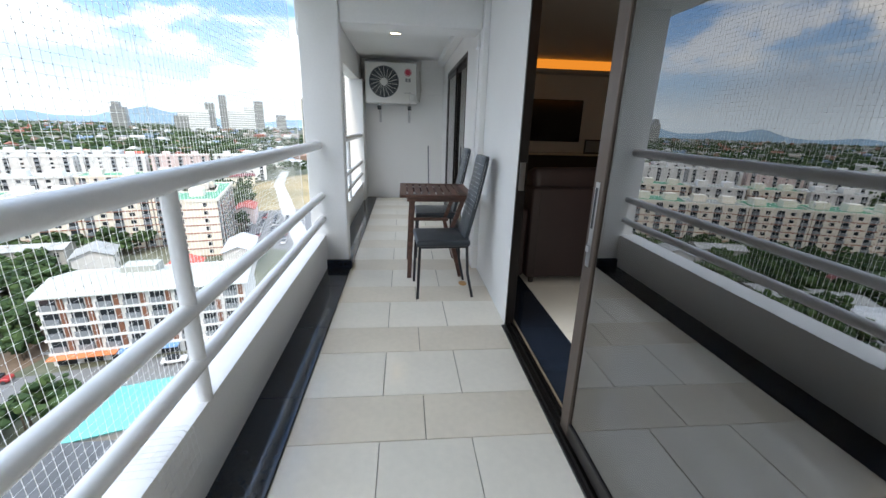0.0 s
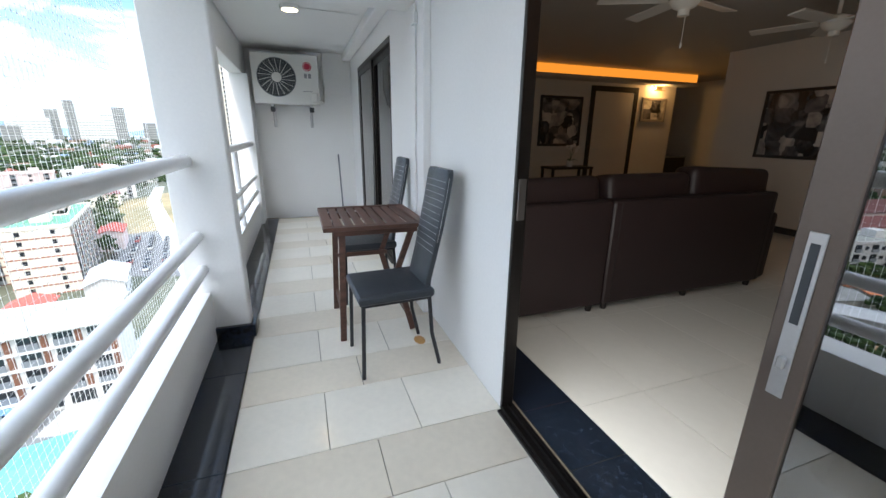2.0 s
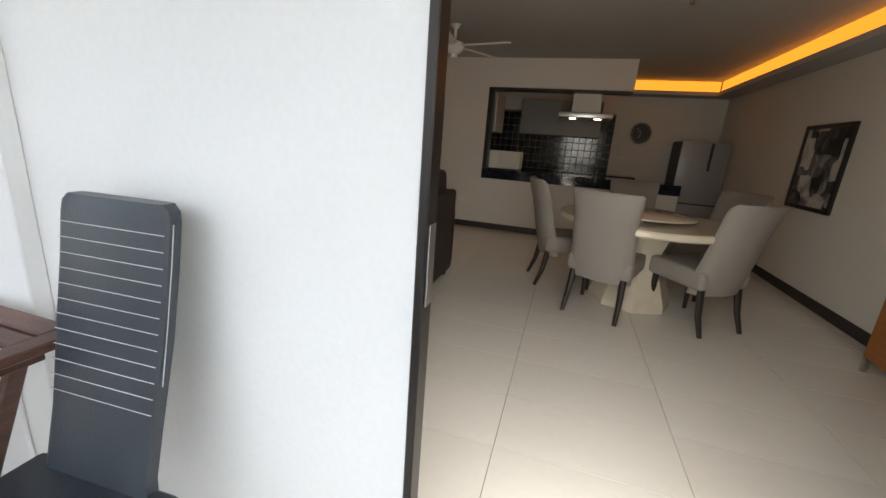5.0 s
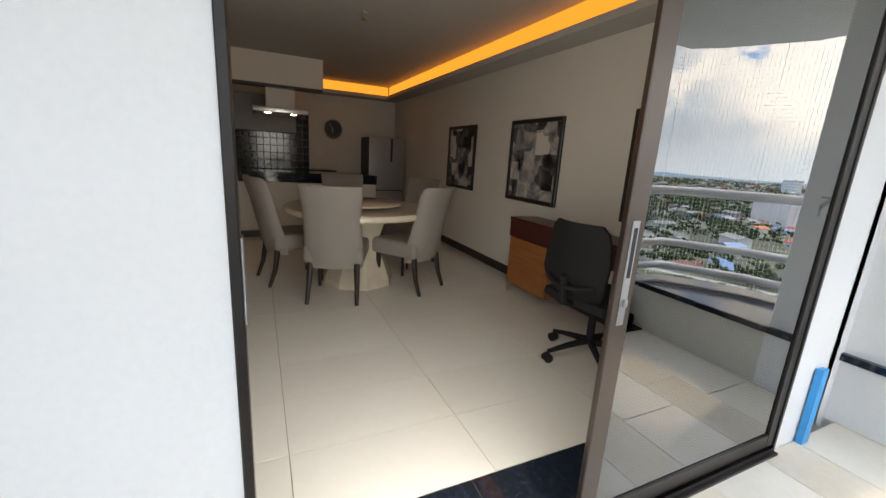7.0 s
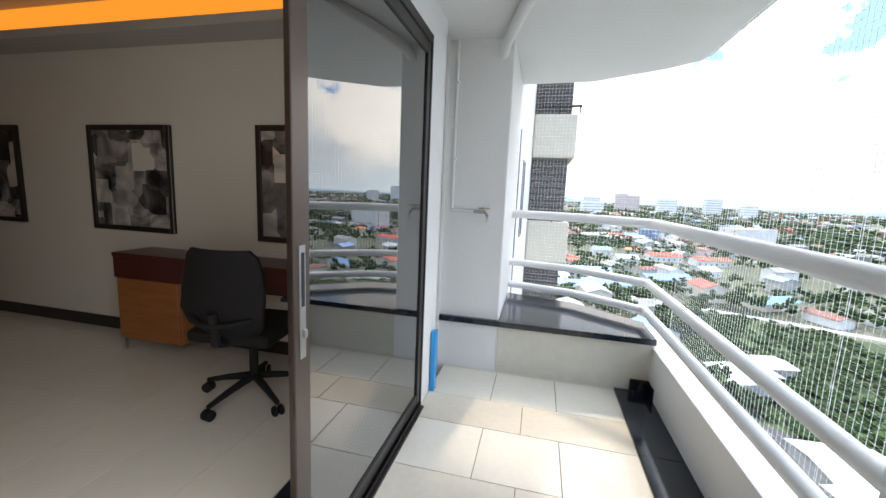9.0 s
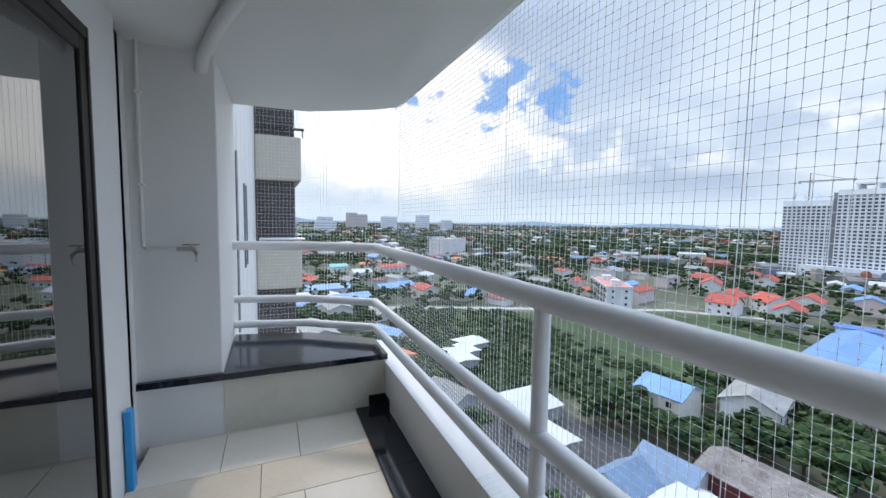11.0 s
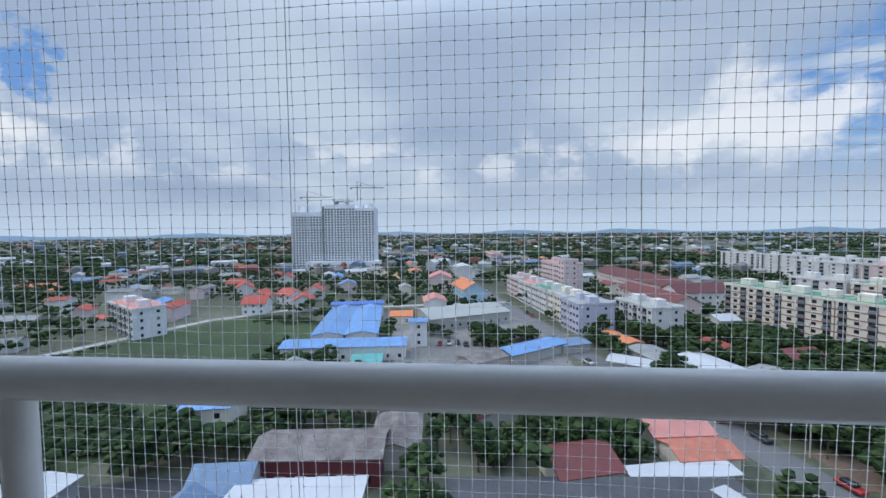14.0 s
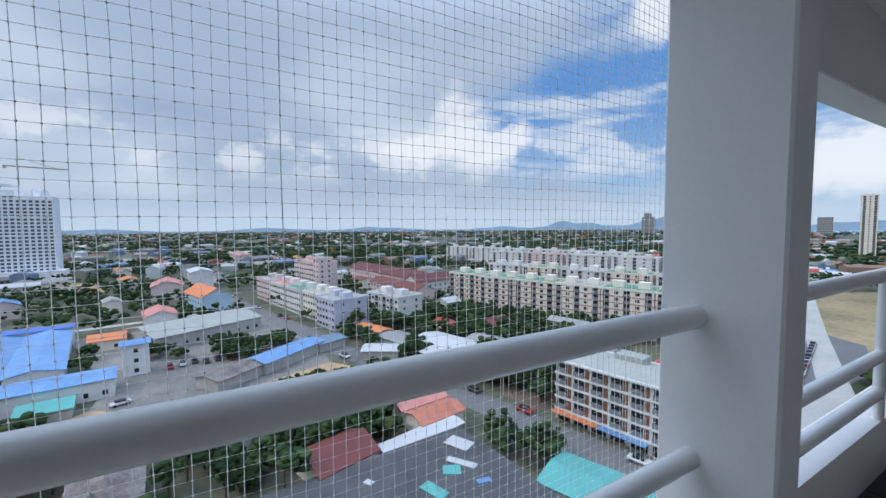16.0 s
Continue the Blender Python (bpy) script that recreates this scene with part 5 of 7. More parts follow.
BLDP = M("pink_building_render", (0.66, 0.53, 0.51), 0.85, var=0.08, scale=0.1, fine=0.9)
BLDB = M("pale_blue_render", (0.40, 0.55, 0.66), 0.85, var=0.08, scale=0.1, fine=0.9)
TOWERW = M("tower_concrete", (0.82, 0.83, 0.84), 0.85, var=0.08, scale=0.05, fine=0.4)
BROWNB = M("brown_facing", (0.20, 0.085, 0.05), 0.8, var=0.15, scale=0.4, fine=2)
BAND = M("terracotta_band", (0.36, 0.16, 0.11), 0.8, var=0.12, scale=0.4, fine=2)
R_RED = M("red_tile_roof", (0.42, 0.075, 0.05), 0.75, var=0.18, scale=0.3, fine=3, rnd=0.25)
R_MAROON = M("maroon_metal_roof", (0.15, 0.035, 0.03), 0.6, var=0.2, scale=0.3, fine=3, rnd=0.2)
R_ORANGE = M("orange_tile_roof", (0.62, 0.20, 0.08), 0.75, var=0.15, scale=0.3, fine=3, rnd=0.2)
R_BLUE = M("blue_metal_roof", (0.13, 0.27, 0.50), 0.55, var=0.22, scale=0.25, fine=1.6, rnd=0.15)
R_TEAL = M("teal_metal_roof", (0.09, 0.38, 0.35), 0.55, var=0.12, scale=0.2, fine=3)
R_WHITE = M("white_metal_roof", (0.50, 0.51, 0.52), 0.55, var=0.08, scale=0.2, fine=3, rnd=0.1)
R_GREY = M("weathered_grey_roof", (0.24, 0.24, 0.23), 0.8, var=0.25, scale=0.25, fine=2, rnd=0.3)
R_BLUE_D = M("deep_blue_metal_roof", (0.06, 0.16, 0.48), 0.5, var=0.12, scale=0.2, fine=3)
R_STEEL = M("weathered_steel_blue_roof", (0.15, 0.23, 0.34), 0.6, var=0.22, scale=0.4, fine=3)
R_RUST = M("rusty_brown_roof", (0.13, 0.095, 0.085), 0.85, var=0.35, scale=0.3, fine=2, color2=(0.30, 0.27, 0.25))
R_ORANGEP = M("patched_orange_pink_roof", (0.50, 0.17, 0.11), 0.8, var=0.3, scale=0.4, fine=2)
BLDL = M("pale_lavender_render", (0.50, 0.50, 0.60), 0.85, var=0.08, scale=0.1, fine=0.9)
MAROONW = M("dark_red_boarding", (0.15, 0.03, 0.035), 0.7, var=0.2, scale=0.4, fine=4)
R_GREEN = M("green_flat_roof", (0.10, 0.27, 0.17), 0.8, var=0.15, scale=0.2, fine=2)
R_PINK = M("faded_pink_roof", (0.58, 0.24, 0.20), 0.75, var=0.15, scale=0.3, fine=3)
SALA = M("grey_roof_slab", (0.36, 0.37, 0.34), 0.85, var=0.12, scale=0.15, fine=1)
R_DARK = M("dark_felt_roof", (0.075, 0.078, 0.082), 0.9, var=0.3, scale=0.2, fine=1.5)
ROOFS = [R_RED, R_MAROON, R_ORANGE, R_BLUE, R_WHITE, R_GREY, R_GREY, R_GREY, R_WHITE, R_GREY]
ROOFNAME = {R_RED: "red tiled", R_MAROON: "maroon metal", R_ORANGE: "orange tiled", R_BLUE: "blue metal", R_WHITE: "white metal", R_GREY: "weathered grey", R_TEAL: "teal metal", R_PINK: "faded pink", R_GREEN: "green flat"}

ground = struct("ground", PRISM([(-4600, -4600), (900, -4600), (900, 4600), (-4600, 4600)], GZ - 1, GZ), EARTH, "wide green and grey plain of the town reaching the horizon", "ground")


def sheet(name, poly, h, material, label, category):
    return struct(name, PRISM(poly, GZ - 0.3, GZ + h), material, label, category)


FIELD = [(-36, -112), (-70, -176), (-100, -160), (-133, -146), (-167, -134), (-200, -112), (-184, -72), (-125, -62), (-84, -62), (-50, -84)]
sheet("grass_field", FIELD, 0.08, GRASS, "open green meadow between the houses", "field")
sheet("scrub_land", [(-64, 172), (-78, 215), (-112, 300), (-60, 420), (60, 420), (30, 200), (-30, 165)], 0.06, SCRUB, "dry scrubby building land with bare tracks", "field")
DIRTYARD = [(-98, -32), (-116, -34), (-124, -26), (-113, -9), (-129, 33), (-116, 42), (-90, 36), (-84, 24), (-100, 4), (-98, -14)]
WORKS = [(-139, -26), (-175, -38), (-206, -50), (-214, -28), (-206, 27), (-165, 35), (-129, 33), (-113, -9), (-124, -26)]
LOT = [(-40, -82), (-57, -88), (-62, -66), (-66, -52), (-60, -45), (-46, -42), (-36, -48)]
YARDC = M("stained_yard_concrete", (0.20, 0.195, 0.18), 0.9, var=0.35, scale=0.06, fine=0.8, color2=(0.30, 0.28, 0.25))
sheet("works_yard", WORKS, 0.05, YARDC, "stained grey concrete yard round the workshops", "yard")
sheet("parking_lot", LOT, 0.06, M("dark_tarmac", (0.055, 0.055, 0.058), 0.9, var=0.3, scale=0.1, fine=1.2), "dark asphalt lot between the sheds", "yard")
sheet("dirt_yard", DIRTYARD, 0.07, DIRT, "bare orange dirt yard", "yard")
sheet("forecourt", [(-82, 66), (-70, 67), (-66, 84), (-80, 88)], 0.07, M("brown_bare_earth", (0.20, 0.14, 0.10), 0.95, var=0.3, scale=0.2, fine=1.0), "bare brown earth forecourt beside the apartment block", "yard")
sheet("dirt_lot", [(-446, -127), (-452, -90), (-353, -67), (-346, -91)], 0.07, DIRT, "bare orange building plot", "yard")
sheet("sports_field", [(-470, -20), (-440, 30), (-360, 25), (-375, -20)], 0.07, GRASS, "green playing field beyond the houses", "field")
sheet("car_park", [(-38, 138), (-62, 145), (-76, 205), (-58, 212), (-46, 205), (-36, 170)], 0.09, ASPHALT, "grey asphalt car park", "car park")


def road(name, pts, w, label, mat=ASPHALT, h=0.10):
    pts = [Vector(p) for p in pts]
    left, right = [], []
    for i, p in enumerate(pts):
        d = (pts[min(i + 1, len(pts) - 1)] - pts[max(i - 1, 0)]).normalized()
        nn = Vector((-d.y, d.x)) * w / 2
        left.append(p + nn); right.append(p - nn)
    bm = bmesh.new()
    for i in range(len(pts) - 1):
        prism(bm, [tuple(left[i]), tuple(left[i + 1]), tuple(right[i + 1]), tuple(right[i])], GZ - 0.2, GZ + h)
    return struct(name, bm, mat, label, "road")


MAIN = [(-520, -30), (-400, -18), (-303, 2), (-249, 13), (-174, 33), (-137, 40), (-98, 54), (-60, 63), (-20, 74), (60, 95)]
SIDE = [(-38, 66), (-34, 98), (-36, 140), (-62, 212), (-92, 300), (-110, 380)]
LANE = [(-40, -190), (-90, -172), (-135, -152), (-185, -132), (-215, -100), (-222, -60), (-240, 20)]
road("road_main", MAIN, 9, "grey asphalt main street lined with shops")
road("road_side", SIDE, 7, "concrete side street past the car park", CONC, 0.11)
road("road_lane", LANE, 4.5, "narrow concrete lane along the meadow", CONC, 0.12)
road("road_yard", [(-120, 12), (-104, 20), (-88, 34), (-82, 52)], 5, "pale dirt track", DIRT, 0.12)
struct("pavement_kerb", BOX(-70, -25, 73, 74, GZ, GZ + 0.14), CONC, "pale concrete kerb by the main street", "kerb")


def loc(cx, cy, rz):
    return pose(cx, cy, GZ, 0, 0, rz)


def gable(bm, L, D, z0, h, over=0.6, thick=0.18):
    """A pitched roof of two thick slopes, ridge along x."""
    a, d = L / 2 + over, D / 2 + over
    k = -h * over / (D / 2)
    pts = [(-a, -d, z0 + k), (a, -d, z0 + k), (a, 0, z0 + h), (-a, 0, z0 + h), (-a, d, z0 + k), (a, d, z0 + k)]
    v = [bm.verts.new(p) for p in pts] + [bm.verts.new((p[0], p[1], p[2] + thick)) for p in pts]
    for f in ((0, 1, 2, 3), (3, 2, 5, 4), (6, 9, 8, 7), (9, 10, 11, 8), (0, 6, 7, 1), (4, 5, 11, 10), (0, 3, 9, 6), (3, 4, 10, 9), (1, 7, 8, 2), (2, 8, 11, 5)):
        bm.faces.new([v[i] for i in f])
    return bm


def house(cx, cy, rz, L, D, H, roof, wall, name="house", pitch=0.5, windows=True, label=""):
    lab = label or "%s %s with plain rendered walls" % (ROOFNAME.get(roof, "grey") + "-roofed", name.replace("_", " "))
    t = thing(name, lab, "house", (cx, cy, GZ), rz, "town houses")
    bm = BOX(-L / 2, L / 2, -D / 2, D / 2, -0.1, H)
    if pitch > 0.05:
        h = D / 2 * pitch
        vs = [bm.verts.new(p) for p in ((-L / 2, -D / 2, H), (-L / 2, D / 2, H), (-L / 2, 0, H + h - 0.02), (L / 2, -D / 2, H), (L / 2, D / 2, H), (L / 2, 0, H + h - 0.02))]
        bm.faces.new(vs[:3]); bm.faces.new(vs[3:][::-1])
    part("wall", bm, wall, t, smooth=False)
    part("roof", gable(bmesh.new(), L, D, H, D / 2 * pitch), roof, t, smooth=False)
    if windows:
        for s in (-1, 1) if L < 30 else (-1,):
            n = max(1, int(L / 3.8))
            for fl in range(max(1, int(H / 3))):
                for i in range(n):
                    ob = new("window", WIN_SMALL)
                    ob.parent = t
                    ob.location = (-L / 2 + (i + 0.5) * L / n, s * (D / 2 + 0.02), 1.6 + 3 * fl)
    return t


WIN_SMALL = mesh_of("window_small", BOX(-0.55, 0.55, -0.04, 0.04, -0.6, 0.6), SLITGLASS)
WIN_WIDE = mesh_of("window_wide", BOX(-0.75, 0.75, -0.05, 0.05, -0.6, 0.6), SLITGLASS)
WIN_BALC = mesh_of("window_balcony", BOX(-1.15, 1.15, -0.05, 0.05, -1.15, 1.15), SLITGLASS)
bmw = PRISM([(0.0, -1.25), (-0.45, -1.25), (-0.45, -0.15), (-0.38, -0.15), (-0.38, -1.10), (0.0, -1.10)], -1.2, 1.2)
for v in bmw.verts:
    v.co = Vector((v.co.z, v.co.x, v.co.y))
BALC = mesh_of("balcony", bmw, ACGREY)


def put(parent, name, data, x, y, z, rz=0):
    ob = new(name, data)
    ob.parent = parent
    ob.location, ob.rotation_euler = (x, y, z), (0, 0, radians(rz))
    return ob


def block(name, label, cx, cy, rz, L, D, storeys, wall, band=None, roofm=SALA, balconies=True, bay=4.0, ends=True, fh=3.0, roof_boxes=2):
    """A flat-roofed block of flats: bands, windows and balconies on the long sides."""
    t = thing(name, label, "building", (cx, cy, GZ), rz)
    H = storeys * fh
    part("wall", BOX(-L / 2, L / 2, -D / 2, D / 2, -0.1, H), wall, t, smooth=False)
    bm = BOX(-L / 2 - 0.3, L / 2 + 0.3, -D / 2 - 0.3, D / 2 + 0.3, H, H + 0.25)
    for s in (-1, 1):
        bm_box(bm, -L / 2 - 0.3, L / 2 + 0.3, s * (D / 2 + 0.15) - 0.15, s * (D / 2 + 0.15) + 0.15, H + 0.25, H + 0.9)
        bm_box(bm, s * (L / 2 + 0.15) - 0.15, s * (L / 2 + 0.15) + 0.15, -D / 2, D / 2, H + 0.25, H + 0.9)
    part("parapet", bm, wall, t, smooth=False)
    part("roof", BOX(-L / 2, L / 2, -D / 2, D / 2, H + 0.25, H + 0.45), roofm, t, smooth=False)
    for k in range(roof_boxes):
        x = -L / 2 + (k + 0.5) * L / max(1, roof_boxes)
        part("roof_hut", BOX(x - 2.2, x + 2.2, -2, 2.2, H + 0.45, H + 3.0), wall, t, smooth=False)
    if band:
        for f in range(storeys):
            part("floor_band", BOX(-L / 2 - 0.12, L / 2 + 0.12, -D / 2 - 0.12, D / 2 + 0.12, f * fh - 0.05, f * fh + 0.32), band, t, smooth=False)
    n = max(2, int(L / bay))
    for f in range(storeys):
        z = f * fh + 1.6
        for i in range(n):
            x = -L / 2 + (i + 0.5) * L / n
            for s in (-1,):
                if balconies and i % 2 == 0:
                    b = put(t, "window", WIN_BALC, x, s * (D / 2 + 0.02), z)
                    put(t, "balcony", BALC, x, s * (D / 2), z, 0 if s < 0 else 180)
                else:
                    put(t, "window", WIN_WIDE, x, s * (D / 2 + 0.02), z)
        if ends:
            for s in (-1, 1):
                put(t, "window", WIN_SMALL, s * (L / 2 + 0.02), -D / 4, z, 90)
                put(t, "window", WIN_SMALL, s * (L / 2 + 0.02), D / 4, z, 90)
    return t


# brown and white shop-house block by the street
def brown_block():
    t = thing("apartment_block", "white four-storey apartment block with brown piers and dark balconies", "building", (-49.9, 78.8, GZ), 12)
    L, D, H = 33, 13, 13.6
    part("wall", BOX(-L / 2, L / 2, -D / 2, D / 2, -0.1, H), BLDW, t, smooth=False)
    part("roof", gable(bmesh.new(), L, D, H + 0.1, 1.2, 0.9), SALA, t, "pale grey low-pitched roof", smooth=False)
    for s in (-1, 1):
        for f in range(5):
            part("floor_band", BOX(-L / 2 - 0.1, L / 2 + 0.1, s * (D / 2 + 0.25) - 0.25, s * (D / 2 + 0.25) + 0.25, 2.4 + f * 2.75, 2.9 + f * 2.75), BLDW, t, smooth=False)
        n = 8
        for i in range(n):
            x = -L / 2 + (i + 0.5) * L / n
            for f in range(4):
                z = 4.15 + f * 2.75
                put(t, "window", WIN_BALC, x - 0.5, s * (D / 2 + 0.02), z)
                put(t, "balcony", BALC, x - 0.5, s * (D / 2 + 0.02), z, 0 if s < 0 else 180)
                part("brown_pier", BOX(x + 0.95, x + 1.75, s * (D / 2 + 0.12) - 0.12, s * (D / 2 + 0.12) + 0.12, z - 1.25, z + 1.2), BROWNB, t, smooth=False)
            part("shopfront", BOX(x - 1.6, x + 1.6, s * (D / 2 + 0.03) - 0.05, s * (D / 2 + 0.03) + 0.05, 0.1, 2.2), SLITGLASS, t, smooth=False)
    part("awning", BOX(-L / 2, -6, -D / 2 - 2.2, -D / 2 - 0.5, 2.2, 2.35), R_ORANGE, t, "orange street awning", smooth=False)
    part("awning", BOX(-5.8, 4, -D / 2 - 2.2, -D / 2 - 0.5, 2.2, 2.35), R_BLUE, t, "blue street awning", smooth=False)
    part("penthouse", BOX(-6, 0, 0, 4, H + 0.8, H + 2.6), SALA, t, smooth=False)


brown_block()
lab = "cream seven-storey apartment block with terracotta floor bands and balconies"
CREAM_BLOCKS = [(-156.4 + 18.8 * k, 127.4 + 6.84 * k) for k in range(5)]
block("apartment_block", lab, -178.5, 123.0, 20, 20, 15, 7, BLDC, BAND, R_GREEN, fh=2.65, bay=3.3)
for k, (x, y) in enumerate(CREAM_BLOCKS):
    block("apartment_block", lab, x, y, 20, 19.6, 15, 7, BLDC, BAND, R_GREEN if k != 2 else SALA, fh=2.65, bay=3.3)
block("apartment_block", "cream apartment block with terracotta stripes and a green roof, seen end-on", -74, 152, 105, 40, 14, 7, BLDC, BAND, R_GREEN, fh=2.65, bay=3.3)
for k in range(5):
    block("apartment_block", "pale seven-storey apartment block with long balconies and a green roof", -204 + 24 * k, 170 + 8 * k, 19, 23.4, 14, 7, BLDC if k % 2 else BLDW, BAND if k % 2 else None, R_GREEN if k % 2 else SALA, fh=2.65, bay=4.6)
for k in range(6):
    block("apartment_block", "long white apartment block in a distant row", -408 + 35 * k, 262 + 13 * k, 21, 34.4, 14, 7, BLDW, None, SALA, fh=2.65, bay=6.0, roof_boxes=2)
    block("apartment_block", "long white apartment block with grey balcony lines", -300 + 35 * k, 250 + 14 * k, 22, 34.4, 14, 7, BLDP if k % 3 == 1 else BLDW, None, SALA, fh=2.65, bay=6.0, roof_boxes=2)
# school and shop rows along the main street
for x, y, w, st, wl, rf, lab2 in ((-176, 50, 17, 4, BLDL, SALA, "pale lavender four-storey corner block with wide windows"), (-195, 48, 19, 4, BLDC, SALA, "cream four-storey school block facing the street"), (-216, 43, 20, 4, BLDW, R_GREEN, "white four-storey school block with many windows"), (-238, 38, 21, 4, BLDW, R_PINK, "white school block with faded pink roof edges"), (-262, 33, 22, 4, BLDP, SALA, "pale pink school block facing the street")):
    block("school_block", lab2, x, y, 13, w, 16, st, wl, None, rf, balconies=False, bay=2.6, fh=3.1)
block("school_block", "tall pale pink school block under a faded red roof", -268, 58, 13, 32, 15, 7, BLDP, None, R_PINK, balconies=False, bay=2.8, fh=3.1)
block("school_tower", "slim pale pink stair tower of the school", -247, 58, 13, 8, 9, 8, BLDP, None, SALA, balconies=False, bay=3.0, fh=3.1, roof_boxes=0)
block("school_block", "white four-storey block with dark balconies behind the school", -172, 74, 14, 24, 14, 4, BLDW, None, SALA, bay=3.0, fh=3.1)
house(-275, 112, 8, 96, 16, 10.5, R_MAROON, BLDP, "school_hall", 0.55, True, "long school hall under a maroon pitched roof")
house(-222, 124, 100, 40, 14, 10.5, R_MAROON, BLDW, "school_hall", 0.55, True, "school hall with white gables and maroon roof")
house(-216, 96, 8, 52, 12, 9.5, R_MAROON, BLDP, "school_hall", 0.5, True, "school wing with arcades under a maroon roof")
block("office_block", "pink three-storey office block beyond the field", -560, 26, 6, 66, 16, 3, BLDP, None, R_PINK, balconies=False, bay=3.5, fh=3.6)
house(-252, -3.5, 18, 30, 14, 8.2, R_ORANGE, BLDB, "house", 0.6, True, "pale blue house under a bright orange hipped roof")
house(-300, -26, 5, 24, 16, 9, R_PINK, BLDP, "house", 0.4, True, "pink house with faded red roof")
house(-345, -10, 8, 26, 14, 12, R_WHITE, BLDW, "house", 0.3, True, "white three-storey house beyond the street")
house(-190, -6, 118, 40, 25, 5.2, SALA, CONC, "warehouse", 0.18, True, "long grey-roofed warehouse by the street")
house(-222, -22, 10, 18, 12, 5, R_PINK, BLDW, "house", 0.4)
# blue-roofed works
house(-169, -59.5, 12, 56, 11.6, 5.4, R_BLUE, BLDW, "workshop", 0.2, True, "long blue-roofed workshop hall")
house(-171.5, -47.2, 12, 56, 11.6, 5.4, R_BLUE, BLDW, "workshop", 0.2, True, "long blue-roofed workshop hall")
house(-200.5, -60, 102, 26, 7, 6.6, R_BLUE_D, BLDW, "workshop", 0.2, False, "deep blue-roofed cross wing behind the workshop halls")
house(-134, -44, 98, 42, 10.5, 5.0, R_BLUE, BLDW, "workshop", 0.2, True, "blue-roofed white workshop range facing the yard")
house(-150, -20.5, 100, 6.5, 6.0, 9.5, R_BLUE, BLDW, "gatehouse", 0.25, True, "slim white gate tower with a small blue roof")
house(-124.5, -33.5, 98, 9, 8, 2.8, R_TEAL, CONC, "shed", 0.3, False, "open shed under a teal metal roof")
house(-138, 21, 127, 25, 8.5, 3.6, R_BLUE, CONC, "shed", 0.2, False, "blue-roofed shed along the dirt yard")
house(-127.5, 4.5, 127, 15, 9, 3.3, R_RUST, CONC, "shed", 0.2, False, "rusty brown shed roof with pale patched sheets")
house(-146, 36, 112, 11, 8, 3.0, R_STEEL, CONC, "shed", 0.15, False, "steel blue shed roof at the street corner")
house(-186, -34, 98, 10, 8, 4, R_ORANGE, BLDC, "house", 0.4)
# white building and red-roofed houses by the lane
block("villa_block", "white three-storey villa block with balconies by the lane", -163, -150, 58, 34, 12, 4, BLDW, None, R_PINK, bay=2.8, fh=3.1)
for x, y, r, L in ((-215, -96, 20, 16), (-232, -112, 60, 14), (-226, -128, 10, 15), (-262, -160, 30, 18), (-280, -176, 80, 14), (-250, -104, 15, 13), (-316, -156, 20, 18), (-205, -118, 100, 12)):
    house(x, y, r, L, 11, 6, R_RED, BLDW, "house", 0.6, True, "red tiled villa among trees")
# sheds and roofs just below
for x, y, r, L, D in ((-53, -70, 4, 12.5, 10.5), (-49, -57.6, 98, 11, 6.5), (-50.6, -102.5, 96, 11.5, 9.5), (-61.5, -114, 12, 9, 8), (-57.5, -108, 100, 8, 4)):
    house(x, y, r, L, D, 3.2, R_WHITE, CONC, "shed", 0.12, False, "white metal roof over an open shed")
house(-49.6, -39.4, 8, 8, 7, 4.6, R_STEEL, BLDC, "house", 0.75, True, "cream house with weathered steel-blue gabled roof")
house(-60.2, -39.0, 98, 9, 8, 4.0, R_STEEL, BLDC, "house", 0.6, True, "house with weathered steel-blue roof")
house(-53.6, -25, 97, 19.5, 12.5, 4.4, R_WHITE, CONC, "warehouse", 0.1, False, "large white metal warehouse roof")
house(-68.6, -26, 96, 22, 9.5, 5.6, R_RUST, MAROONW, "row_house", 0.3, True, "dark red row of low houses with pale balconies")
for k in range(6):
    t2 = thing("porch", "small white porch with railings on the dark red row", "porch", (-62.6 - 0.36 * k, -34.6 + 3.45 * k, GZ), 96, "porches of the row")
    part("slab", BOX(-0.9, 0.9, -0.7, 0.7, 2.2, 2.35), BLDW, t2, smooth=False)
    part("parapet", BOX(-0.9, 0.9, -0.7, -0.6, 2.35, 3.1), BLDW, t2, smooth=False)
    for q in (-0.8, 0.8):
        part("post", BOX(q - 0.08, q + 0.08, -0.66, -0.5, -0.05, 2.2), BLDW, t2, smooth=False)
house(-77, -14, 6, 14, 9, 3.8, R_RUST, CONC, "house", 0.35, False, "low house with a brown patched roof")
house(-70.5, 19.8, 106, 11, 9.5, 3.6, R_MAROON, BLDC, "house", 0.4, True, "maroon-roofed house among trees")
house(-83.5, 42, 98, 12, 8, 3.8, R_PINK, BLDC, "house", 0.35, True, "house under a faded pink roof")
house(-75.5, 43, 98, 11, 6.5, 3.4, R_ORANGEP, BLDC, "house", 0.3, True, "house under a patched orange-pink roof")
house(-68.8, 36.5, 102, 18, 4, 3.0, R_WHITE, CONC, "shed", 0.12, False, "crumpled white metal shed roof")
house(-50.5, 21.5, 94, 46, 29, 3.2, R_DARK, CONC, "market_hall", 0.03, False, "wide dark weathered market roof")
